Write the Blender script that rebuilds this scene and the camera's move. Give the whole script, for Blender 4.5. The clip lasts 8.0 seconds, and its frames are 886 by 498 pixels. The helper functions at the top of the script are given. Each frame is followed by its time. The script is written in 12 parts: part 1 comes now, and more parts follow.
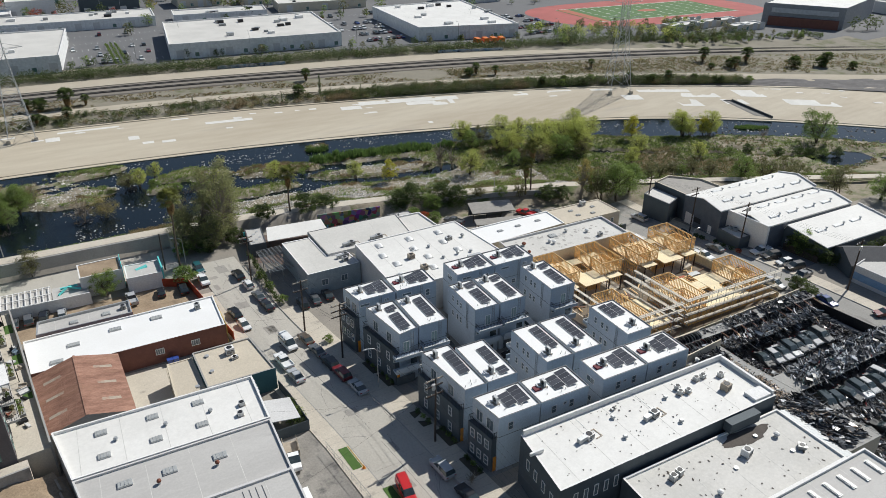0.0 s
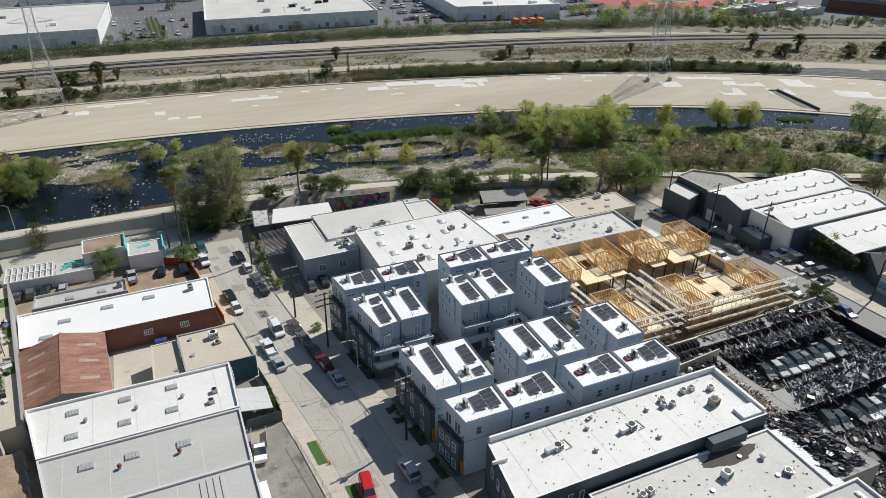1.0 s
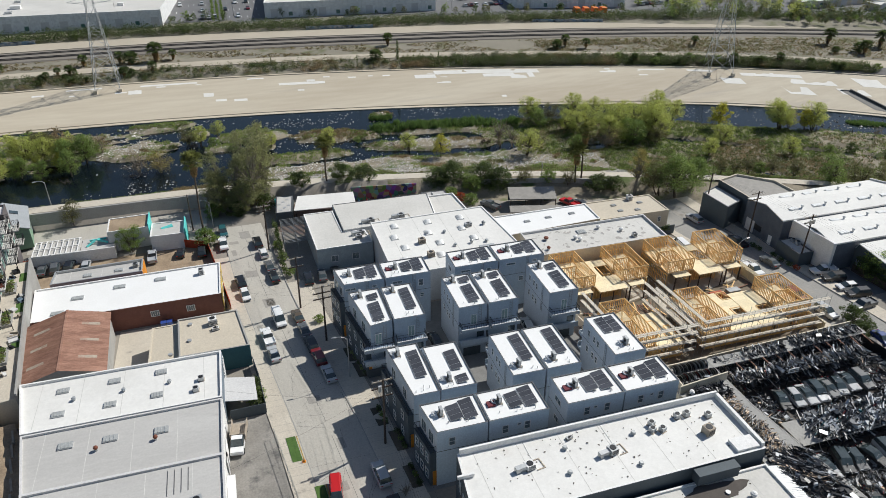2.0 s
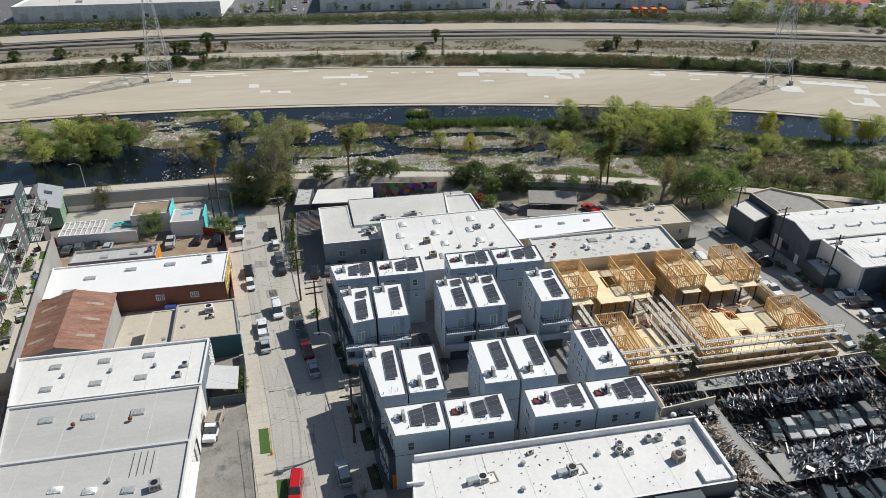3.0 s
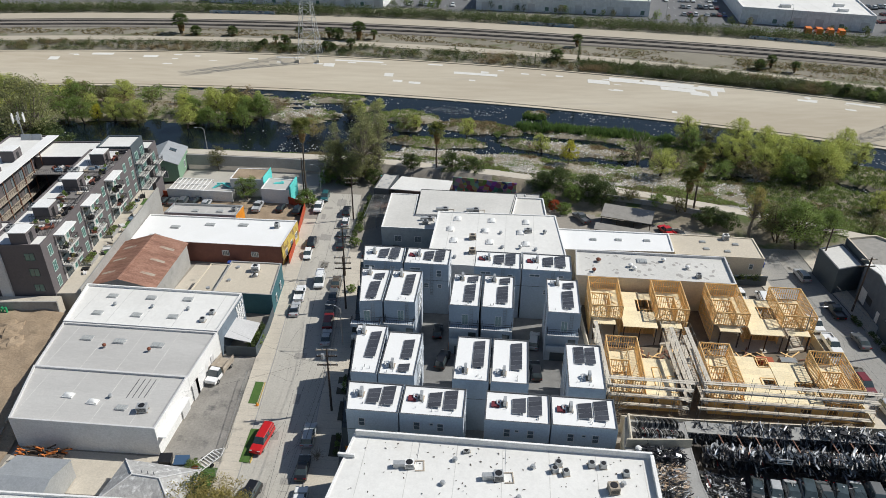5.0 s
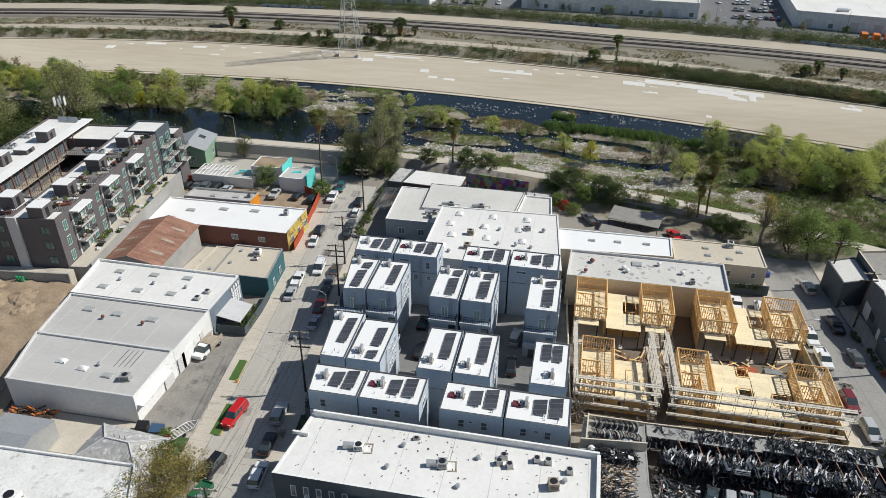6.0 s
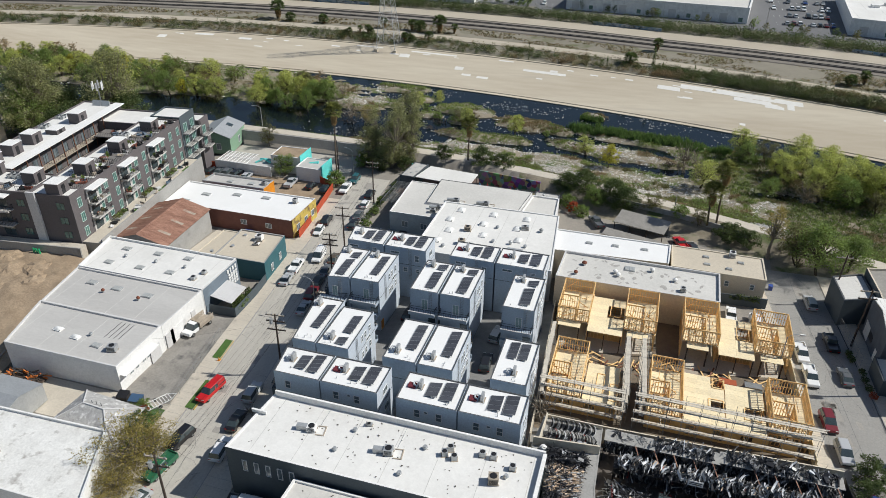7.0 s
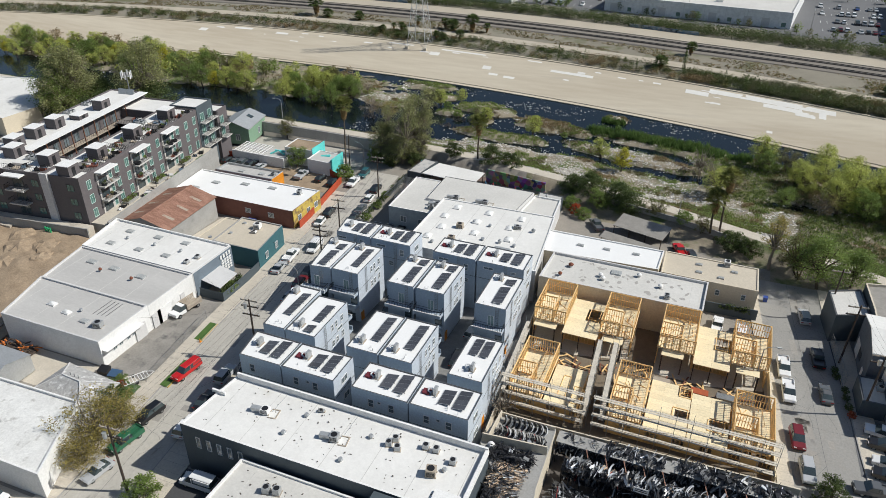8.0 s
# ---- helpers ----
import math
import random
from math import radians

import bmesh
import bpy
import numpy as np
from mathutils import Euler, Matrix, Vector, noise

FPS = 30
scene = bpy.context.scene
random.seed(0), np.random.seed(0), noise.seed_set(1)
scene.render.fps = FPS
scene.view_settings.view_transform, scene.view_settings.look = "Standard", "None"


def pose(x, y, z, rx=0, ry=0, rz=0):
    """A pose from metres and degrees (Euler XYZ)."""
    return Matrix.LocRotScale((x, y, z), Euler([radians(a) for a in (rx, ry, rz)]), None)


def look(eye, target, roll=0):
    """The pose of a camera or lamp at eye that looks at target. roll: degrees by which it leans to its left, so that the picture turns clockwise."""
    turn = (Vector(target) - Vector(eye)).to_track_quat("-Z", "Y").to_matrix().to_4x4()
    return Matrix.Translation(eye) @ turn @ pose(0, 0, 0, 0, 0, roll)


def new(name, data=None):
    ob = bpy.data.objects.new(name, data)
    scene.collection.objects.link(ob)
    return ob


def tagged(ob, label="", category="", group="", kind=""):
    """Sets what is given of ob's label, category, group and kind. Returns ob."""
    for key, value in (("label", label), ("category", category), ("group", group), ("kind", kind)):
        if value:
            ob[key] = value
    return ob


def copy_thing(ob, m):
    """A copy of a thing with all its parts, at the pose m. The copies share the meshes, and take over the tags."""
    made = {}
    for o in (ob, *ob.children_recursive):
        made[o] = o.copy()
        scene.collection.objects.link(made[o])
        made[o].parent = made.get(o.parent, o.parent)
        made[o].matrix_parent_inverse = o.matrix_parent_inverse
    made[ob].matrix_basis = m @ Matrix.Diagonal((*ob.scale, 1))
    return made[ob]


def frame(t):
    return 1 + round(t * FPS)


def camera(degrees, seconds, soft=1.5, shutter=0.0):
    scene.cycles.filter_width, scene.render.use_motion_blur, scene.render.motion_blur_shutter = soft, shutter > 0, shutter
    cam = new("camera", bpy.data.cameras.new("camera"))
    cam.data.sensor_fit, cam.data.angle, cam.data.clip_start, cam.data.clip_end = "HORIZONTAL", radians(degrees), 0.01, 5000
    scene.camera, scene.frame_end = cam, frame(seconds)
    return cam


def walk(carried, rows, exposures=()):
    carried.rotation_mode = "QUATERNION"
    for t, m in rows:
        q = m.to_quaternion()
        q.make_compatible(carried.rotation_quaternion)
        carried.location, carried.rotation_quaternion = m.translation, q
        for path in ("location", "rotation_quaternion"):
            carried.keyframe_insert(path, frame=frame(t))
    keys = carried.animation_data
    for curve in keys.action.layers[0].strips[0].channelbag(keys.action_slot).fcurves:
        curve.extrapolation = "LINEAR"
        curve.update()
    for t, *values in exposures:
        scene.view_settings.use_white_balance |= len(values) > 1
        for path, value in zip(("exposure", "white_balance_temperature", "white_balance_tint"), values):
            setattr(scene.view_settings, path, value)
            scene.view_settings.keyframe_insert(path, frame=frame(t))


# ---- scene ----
# ---- camera ----
cam = camera(64.0, 8.0, soft=0.5)
PATH = [
    (0, (-2.005, -1.231, 79.658), (-1.163, 0.336, 78.744), 0.2),
    (0.5, (4.05, -1.745, 79.677), (4.829, -0.161, 78.737), 0.2),
    (1, (10.218, -1.812, 79.776), (10.92, -0.207, 78.811), 0.3),
    (1.5, (16.838, -1.742, 79.866), (17.443, -0.109, 78.882), 0.2),
    (1.7, (19.446, -1.706, 79.89), (20.013, -0.065, 78.897), 0.1),
    (2.8, (34.285, -3.038, 79.916), (34.638, -1.348, 78.908), 0.2),
    (3, (36.954, -3.344, 79.914), (37.273, -1.646, 78.906), 0.0),
    (3.5, (43.752, -4.302, 79.86), (43.977, -2.588, 78.854), 0.0),
    (4, (50.589, -5.343, 79.97), (50.714, -3.618, 78.965), 0.2),
    (4.5, (57.307, -6.342, 79.951), (57.318, -4.612, 78.946), 0.3),
    (5, (64.323, -7.12, 79.921), (64.151, -5.399, 78.916), 0.3),
    (5.2, (67.161, -7.333, 79.942), (66.955, -5.616, 78.937), 0.1),
    (6.5, (85.034, -6.726, 80.102), (84.602, -5.056, 79.09), 0.4),
    (7, (91.62, -5.452, 80.018), (91.116, -3.802, 79.006), 0.4),
    (7.5, (98.08, -3.905, 79.933), (97.506, -2.278, 78.921), 0.5),
    (8, (104.67, -2.075, 79.854), (104.024, -0.476, 78.841), 0.4),
]
walk(cam, [(t, look(eye, target, roll)) for t, eye, target, roll in PATH])

# ---- world and sun ----
SUN_TO = Vector((0.672, 0.226, 0.705))
world = bpy.data.worlds.new("sky")
scene.world = world
world.use_nodes = True
_sky = world.node_tree.nodes.new("ShaderNodeTexSky")
_sky.sky_type, _sky.sun_disc = "NISHITA", False
_sky.sun_elevation, _sky.sun_rotation = radians(44.8), radians(71.4)
_sky.air_density, _sky.dust_density, _sky.ozone_density = 1.0, 0.6, 1.0
_bg = world.node_tree.nodes["Background"]
_bg.inputs["Strength"].default_value = 0.075
world.node_tree.links.new(_sky.outputs[0], _bg.inputs["Color"])
_sd = bpy.data.lights.new("sun", "SUN")
_sd.energy, _sd.angle, _sd.color = 4.65, radians(0.53), (0.985, 0.972, 0.92)
sun = new("sun", _sd)
sun.matrix_basis = look((200, 100, 200), Vector((200, 100, 200)) - SUN_TO)
scene.view_settings.exposure = 0.0


# ---- materials ----
def material(name, base, rough=0.8, metal=0.0, dark=None, scale=0.6, fine=6.0, bump=0.02, amount=0.5,
             stain=None, stain_scale=0.15, stain_at=0.6, island=0.0, spec=0.5, stretch=(1, 1, 1), each=0.0, grain=0.13):
    """A principled surface with broad and fine mottling in world metres, and an optional layer of stains."""
    m = bpy.data.materials.new(name)
    m.use_nodes = True
    nt = m.node_tree
    n, l = nt.nodes, nt.links
    p = n["Principled BSDF"]
    p.inputs["Roughness"].default_value, p.inputs["Metallic"].default_value = rough, metal
    p.inputs["Specular IOR Level"].default_value = spec
    geo = n.new("ShaderNodeNewGeometry")
    mp = n.new("ShaderNodeMapping")
    mp.inputs["Scale"].default_value = stretch
    l.new(geo.outputs["Position"], mp.inputs["Vector"])
    n1 = n.new("ShaderNodeTexNoise")
    n1.inputs["Scale"].default_value, n1.inputs["Detail"].default_value = scale, 4
    n2 = n.new("ShaderNodeTexNoise")
    n2.inputs["Scale"].default_value, n2.inputs["Detail"].default_value = fine, 3
    for k in (n1, n2):
        l.new(mp.outputs[0], k.inputs["Vector"])
    add = n.new("ShaderNodeMath")
    add.operation = "MULTIPLY_ADD"
    add.inputs[1].default_value = 0.6
    l.new(n2.outputs[0], add.inputs[0])
    l.new(n1.outputs[0], add.inputs[2])
    rng = n.new("ShaderNodeMapRange")
    rng.inputs["From Min"].default_value, rng.inputs["From Max"].default_value = 0.6, 1.0
    rng.inputs["To Max"].default_value = amount
    l.new(add.outputs[0], rng.inputs["Value"])
    mix = n.new("ShaderNodeMix")
    mix.data_type = "RGBA"
    mix.inputs[6].default_value = (*base, 1)
    mix.inputs[7].default_value = (*(dark or [c * 0.6 for c in base]), 1)
    l.new(rng.outputs[0], mix.inputs[0])
    colour = mix.outputs[2]
    # fine speckle over everything
    n5 = n.new("ShaderNodeTexNoise")
    n5.inputs["Scale"].default_value, n5.inputs["Detail"].default_value = 3.2, 6
    n5.inputs["Roughness"].default_value = 0.75
    l.new(geo.outputs["Position"], n5.inputs["Vector"])
    r5 = n.new("ShaderNodeMapRange")
    r5.inputs["From Min"].default_value, r5.inputs["From Max"].default_value = 0.34, 0.66
    r5.inputs["To Min"].default_value, r5.inputs["To Max"].default_value = 1 - grain, 1 + grain * 0.7
    l.new(n5.outputs[0], r5.inputs["Value"])
    h5 = n.new("ShaderNodeHueSaturation")
    l.new(r5.outputs[0], h5.inputs["Value"])
    l.new(colour, h5.inputs["Color"])
    colour = h5.outputs[0]
    if stain:
        n3 = n.new("ShaderNodeTexNoise")
        n3.inputs["Scale"].default_value, n3.inputs["Detail"].default_value = stain_scale, 7
        n3.inputs["Roughness"].default_value = 0.62
        l.new(mp.outputs[0], n3.inputs["Vector"])
        r3 = n.new("ShaderNodeMapRange")
        r3.inputs["From Min"].default_value, r3.inputs["From Max"].default_value = stain_at, stain_at + 0.14
        l.new(n3.outputs[0], r3.inputs["Value"])
        m3 = n.new("ShaderNodeMix")
        m3.data_type = "RGBA"
        m3.inputs[7].default_value = (*stain, 1)
        l.new(colour, m3.inputs[6])
        l.new(r3.outputs[0], m3.inputs[0])
        colour = m3.outputs[2]
    if island or each:
        inf = n.new("ShaderNodeNewGeometry")
        per = n.new("ShaderNodeObjectInfo")
        island = island or each
        hsv = n.new("ShaderNodeHueSaturation")
        r4 = n.new("ShaderNodeMapRange")
        r4.inputs["To Min"].default_value, r4.inputs["To Max"].default_value = 1 - island, 1 + island
        l.new(per.outputs["Random"] if each else inf.outputs["Random Per Island"], r4.inputs["Value"])
        l.new(r4.outputs[0], hsv.inputs["Value"])
        l.new(colour, hsv.inputs["Color"])
        colour = hsv.outputs[0]
    l.new(colour, p.inputs["Base Color"])
    if bump:
        b = n.new("ShaderNodeBump")
        b.inputs["Strength"].default_value, b.inputs["Distance"].default_value = 0.5, bump
        l.new(n2.outputs[0], b.inputs["Height"])
        l.new(b.outputs[0], p.inputs["Normal"])
    return m


def leaf_material(name, base, dark, island=0.35):
    m = material(name, base, 0.55, dark=dark, scale=0.25, fine=2.0, bump=0, amount=0.8, island=island, spec=0.35)
    n, l = m.node_tree.nodes, m.node_tree.links
    p = n["Principled BSDF"]
    tr = n.new("ShaderNodeBsdfTranslucent")
    l.new(p.inputs["Base Color"].links[0].from_socket, tr.inputs["Color"])
    mx = n.new("ShaderNodeMixShader")
    mx.inputs[0].default_value = 0.5
    l.new(p.outputs[0], mx.inputs[1])
    l.new(tr.outputs[0], mx.inputs[2])
    l.new(mx.outputs[0], n["Material Output"].inputs["Surface"])
    return m


ASPHALT = material("asphalt", (0.46, 0.432, 0.38), 0.9, dark=(0.36, 0.335, 0.292), scale=0.2, fine=3, stain=(0.2, 0.185, 0.165), stain_scale=0.3, stain_at=0.62, stretch=(1.6, 0.5, 1))
ASPHALT_EAST = material("grey street asphalt", (0.3, 0.289, 0.268), 0.9, dark=(0.26, 0.25, 0.23), scale=0.2, fine=3, stain=(0.17, 0.16, 0.15), stain_scale=0.3, stain_at=0.6, stretch=(1.6, 0.5, 1))
ROAD_PATCH = material("patched asphalt", (0.33, 0.31, 0.28), 0.9, dark=(0.26, 0.242, 0.215), scale=0.5, fine=4)
# near-black asphalt: shade of a driveway and a yard put into the colour
ASPHALT_SHADE = material("asphalt with painted shade", (0.075, 0.075, 0.078), 0.9, scale=0.2, fine=3)
ASPHALT_LOT = material("parking asphalt", (0.15, 0.15, 0.152), 0.9, dark=(0.105, 0.105, 0.108), scale=0.06, fine=2)
CONCRETE = material("pavement concrete", (0.55, 0.495, 0.41), 0.85, dark=(0.43, 0.38, 0.31), scale=0.3, fine=4, stain=(0.24, 0.22, 0.2), stain_scale=0.3, stain_at=0.62)
CONCRETE_WALL = material("grey concrete", (0.36, 0.35, 0.33), 0.85, dark=(0.24, 0.235, 0.22), scale=0.3, fine=4, stain=(0.2, 0.195, 0.18), stain_scale=0.4)
LEVEE = material("levee concrete", (0.565, 0.5, 0.39), 0.85, dark=(0.44, 0.37, 0.275), scale=0.05, fine=0.5, amount=0.8, stain=(0.44, 0.385, 0.31), stain_scale=0.12, stain_at=0.6, bump=0.006, stretch=(0.14, 1.0, 1.6), grain=0.05)
PATCH = material("pale repair concrete", (0.76, 0.74, 0.69), 0.85, scale=0.2, fine=2, dark=(0.64, 0.61, 0.55), grain=0.06)
WHITE_ROOF = material("white roof membrane", (0.74, 0.725, 0.69), 0.75, dark=(0.63, 0.615, 0.58), scale=0.1, fine=1.2, amount=0.8, stain=(0.6, 0.57, 0.52), stain_scale=0.16, stain_at=0.64, bump=0.004, grain=0.05)
WHITE_ROOF_CLEAN = material("clean white roof membrane", (0.8, 0.795, 0.78), 0.65, dark=(0.73, 0.72, 0.695), scale=0.3, fine=3, bump=0.002, grain=0.03)
OFFWHITE_ROOF = material("weathered roof coating", (0.62, 0.6, 0.56), 0.8, amount=0.8, dark=(0.5, 0.485, 0.45), scale=0.1, fine=2, stain=(0.44, 0.42, 0.385), stain_scale=0.16, stain_at=0.66, bump=0.004, grain=0.06)
SEAM = material("roof seam tape", (0.62, 0.605, 0.57), 0.8, scale=0.5, fine=3, bump=0)
GREY_ROOF = material("grey roof coating", (0.5, 0.485, 0.46), 0.8, dark=(0.42, 0.405, 0.385), scale=0.15, fine=2, stain=(0.28, 0.265, 0.25), stain_scale=0.14, stain_at=0.66, bump=0.006, stretch=(0.35, 1.4, 1), amount=0.8, grain=0.07)
BEIGE_ROOF = material("beige roof coating", (0.55, 0.485, 0.385), 0.8, dark=(0.47, 0.41, 0.32), scale=0.15, fine=2, stain=(0.36, 0.31, 0.24), stain_scale=0.16, stain_at=0.66)
# townhouse stucco: tone depends on the wall's facing and on the row
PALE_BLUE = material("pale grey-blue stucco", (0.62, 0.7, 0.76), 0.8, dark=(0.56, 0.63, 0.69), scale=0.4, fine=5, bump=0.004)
SIDE_STUCCO = material("side wall stucco", (0.5, 0.545, 0.6), 0.8, dark=(0.44, 0.485, 0.535), scale=0.4, fine=5, bump=0.004)
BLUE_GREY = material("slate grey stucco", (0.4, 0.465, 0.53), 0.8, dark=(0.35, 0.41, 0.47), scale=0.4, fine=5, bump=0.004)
CHARCOAL = material("charcoal paint", (0.075, 0.095, 0.108), 0.7, dark=(0.058, 0.074, 0.085), scale=0.4, fine=5, bump=0.004)
COPING = material("dark metal coping", (0.12, 0.125, 0.13), 0.5, metal=0.3, scale=1, fine=6, bump=0)
WHITE_PAINT = material("white painted wall", (0.78, 0.77, 0.75), 0.8, dark=(0.66, 0.65, 0.62), scale=0.25, fine=3, stain=(0.5, 0.48, 0.45), stain_scale=0.35, stain_at=0.66)
GREY_WALL = material("pale grey wall", (0.6, 0.59, 0.58), 0.85, dark=(0.5, 0.49, 0.48), scale=0.25, fine=3)
BEIGE_WALL = material("cream stucco", (0.62, 0.55, 0.43), 0.85, dark=(0.54, 0.47, 0.37), scale=0.3, fine=4)
TEAL = material("teal painted wall", (0.04, 0.13, 0.15), 0.75, dark=(0.03, 0.1, 0.115), scale=0.4, fine=4)
TURQUOISE = material("turquoise paint", (0.12, 0.62, 0.58), 0.7, dark=(0.1, 0.5, 0.48), scale=0.6, fine=4)
ORANGE = material("orange door paint", (0.75, 0.27, 0.02), 0.55, scale=0.5, fine=4, bump=0)
RED_FENCE = material("rust red fence paint", (0.45, 0.07, 0.025), 0.75, scale=0.8, fine=5)
YELLOW = material("yellow mural paint", (0.6, 0.44, 0.1), 0.75, scale=0.8, fine=5, stain=(0.16, 0.1, 0.06), stain_scale=0.6, stain_at=0.5)
BRICK = material("red brick", (0.22, 0.09, 0.065), 0.85, dark=(0.15, 0.06, 0.045), scale=0.8, fine=8)
RUST = material("rusted corrugated iron", (0.4, 0.225, 0.16), 0.8, metal=0.1, dark=(0.2, 0.095, 0.065), amount=0.9, stretch=(0.3, 1.5, 1), scale=0.6, fine=3, stain=(0.36, 0.21, 0.14), stain_scale=0.3, stain_at=0.55, island=0.13)
GALV = material("galvanised sheet", (0.5, 0.51, 0.51), 0.5, metal=0.5, dark=(0.4, 0.41, 0.41), scale=0.5, fine=4, bump=0.004)
STEEL = material("weathered steel", (0.34, 0.35, 0.35), 0.5, metal=0.6, scale=1, fine=5, bump=0)
BLACK_METAL = material("black metal", (0.025, 0.025, 0.028), 0.5, metal=0.3, scale=2, fine=8, bump=0)
RUBBER = material("tyre rubber", (0.02, 0.02, 0.021), 0.8, bump=0)
WINDOW_FRAME = material("white window frame", (0.78, 0.78, 0.77), 0.5, bump=0, scale=2)
GLASS = material("window glass", (0.06, 0.08, 0.085), 0.06, dark=(0.02, 0.03, 0.035), bump=0, spec=0.8, scale=0.6)
PANE = material("pale window pane", (0.17, 0.205, 0.22), 0.07, dark=(0.09, 0.11, 0.12), bump=0, spec=0.8, scale=0.5)
GREEN_GLASS = material("green tinted glass", (0.1, 0.2, 0.175), 0.08, dark=(0.05, 0.11, 0.1), bump=0, spec=0.8, scale=0.8)
SOLAR = material("solar cells", (0.085, 0.088, 0.1), 0.22, dark=(0.06, 0.062, 0.072), bump=0, scale=1, spec=0.4, each=0.2)
DUCT = material("silver duct foil", (0.72, 0.73, 0.74), 0.35, metal=0.3, bump=0, scale=2)
SKYLIGHT = material("milky skylight plastic", (0.8, 0.8, 0.78), 0.35, bump=0, scale=1)
SKYLIGHT_GREY = material("dull skylight panel", (0.42, 0.43, 0.42), 0.4, bump=0, scale=1.5)
LUMBER = material("fresh pine lumber", (0.84, 0.57, 0.265), 0.75, dark=(0.64, 0.4, 0.165), scale=1.5, fine=8, island=0.16, bump=0.003)
OSB = material("orange sheathing board", (0.62, 0.4, 0.16), 0.8, dark=(0.5, 0.31, 0.11), scale=0.6, fine=7, each=0.12, bump=0.003)
PLYWOOD = material("plywood decking", (0.82, 0.7, 0.46), 0.75, dark=(0.74, 0.61, 0.38), scale=0.5, fine=6, each=0.08, bump=0.003)
PLANK = material("grey scaffold planks", (0.56, 0.51, 0.43), 0.85, dark=(0.4, 0.36, 0.3), scale=1, fine=6, island=0.18)
OLD_WOOD = material("dark weathered pole wood", (0.07, 0.05, 0.038), 0.85, scale=1, fine=8)
PALE_WOOD = material("weathered pale wood", (0.4, 0.34, 0.27), 0.85, scale=1, fine=6, island=0.15)
BARK = material("bark", (0.11, 0.085, 0.06), 0.9, scale=2, fine=9)
PALE_BARK = material("pale bark", (0.27, 0.23, 0.18), 0.9, scale=2, fine=9)
GRASS = material("mown grass", (0.07, 0.14, 0.025), 0.9, dark=(0.04, 0.09, 0.018), scale=1.2, fine=8, bump=0.05)
DIRT = material("bare dirt", (0.37, 0.28, 0.19), 0.95, dark=(0.24, 0.175, 0.115), scale=0.35, fine=3, bump=0.1, amount=0.8, stain=(0.2, 0.15, 0.1), stain_scale=0.25, stain_at=0.58, grain=0.22)
EARTH = material("dry earth", (0.25, 0.226, 0.175), 0.95, dark=(0.165, 0.148, 0.112), scale=0.12, fine=2, stain=(0.12, 0.125, 0.06), stain_scale=0.1, stain_at=0.52, bump=0.06)
NEAR_GROUND = material("yard ground", (0.3, 0.27, 0.23), 0.95, dark=(0.19, 0.175, 0.155), scale=0.15, fine=2, bump=0.02)
RIVERBED = material("gravelly river bar", (0.29, 0.25, 0.185), 0.95, dark=(0.14, 0.115, 0.075), scale=0.5, fine=2.5, stain=(0.09, 0.12, 0.035), stain_scale=0.16, stain_at=0.5, bump=0.12)
BALLAST = material("railway ballast", (0.225, 0.2, 0.17), 0.95, dark=(0.15, 0.132, 0.11), scale=0.15, fine=4, bump=0.05)
PALE_DIRT = material("pale dirt track", (0.45, 0.395, 0.31), 0.95, dark=(0.36, 0.315, 0.245), scale=0.12, fine=2)
ROCK = material("river stone", (0.66, 0.63, 0.58), 0.9, dark=(0.36, 0.33, 0.29), scale=2, fine=8, island=0.3, bump=0)
TRACK_RED = material("red running track", (0.42, 0.115, 0.1), 0.9, scale=0.1, fine=2)
TURF = material("sports turf", (0.085, 0.165, 0.05), 0.9, dark=(0.065, 0.13, 0.04), scale=0.1, fine=2)
LINE_WHITE = material("white line paint", (0.78, 0.78, 0.75), 0.8, bump=0)
SHINGLE = material("grey asphalt shingle", (0.47, 0.46, 0.44), 0.9, dark=(0.3, 0.29, 0.28), scale=1.6, fine=5, amount=0.9, stain=(0.68, 0.67, 0.65), stain_scale=1.1, stain_at=0.54, grain=0.25)
SAGE = material("sage green siding", (0.2, 0.32, 0.22), 0.8, dark=(0.17, 0.27, 0.185), scale=0.5, fine=5)
CONDO = material("dark brown-grey cladding", (0.125, 0.11, 0.112), 0.75, dark=(0.1, 0.088, 0.09), scale=0.3, fine=4, bump=0.003)
LEAF_WILLOW = leaf_material("willow leaves", (0.55, 0.57, 0.16), (0.38, 0.43, 0.11))
LEAF_YELLOW = leaf_material("yellowing leaves", (0.55, 0.5, 0.06), (0.4, 0.4, 0.06))
LEAF_GREEN = leaf_material("green leaves", (0.26, 0.34, 0.09), (0.14, 0.21, 0.055))
LEAF_DARK = leaf_material("dark green leaves", (0.125, 0.165, 0.055), (0.065, 0.095, 0.032))
LEAF_OLIVE = leaf_material("olive scrub leaves", (0.22, 0.21, 0.09), (0.12, 0.122, 0.05))
LEAF_TAN = leaf_material("dry tan leaves", (0.34, 0.255, 0.14), (0.22, 0.165, 0.09))
LEAF_BROWN = leaf_material("brownish garden leaves", (0.4, 0.33, 0.1), (0.24, 0.2, 0.07))
LEAF_GUM = leaf_material("eucalyptus leaves", (0.36, 0.36, 0.165), (0.2, 0.22, 0.09), 0.45)
LEAF_PALM = leaf_material("fan palm leaves", (0.24, 0.25, 0.075), (0.12, 0.14, 0.04))
LEAF_STRAW = leaf_material("dead palm fronds", (0.42, 0.29, 0.13), (0.25, 0.165, 0.08))
LEAF_SAGE = leaf_material("grey-green scrub leaves", (0.2, 0.2, 0.115), (0.11, 0.112, 0.065))
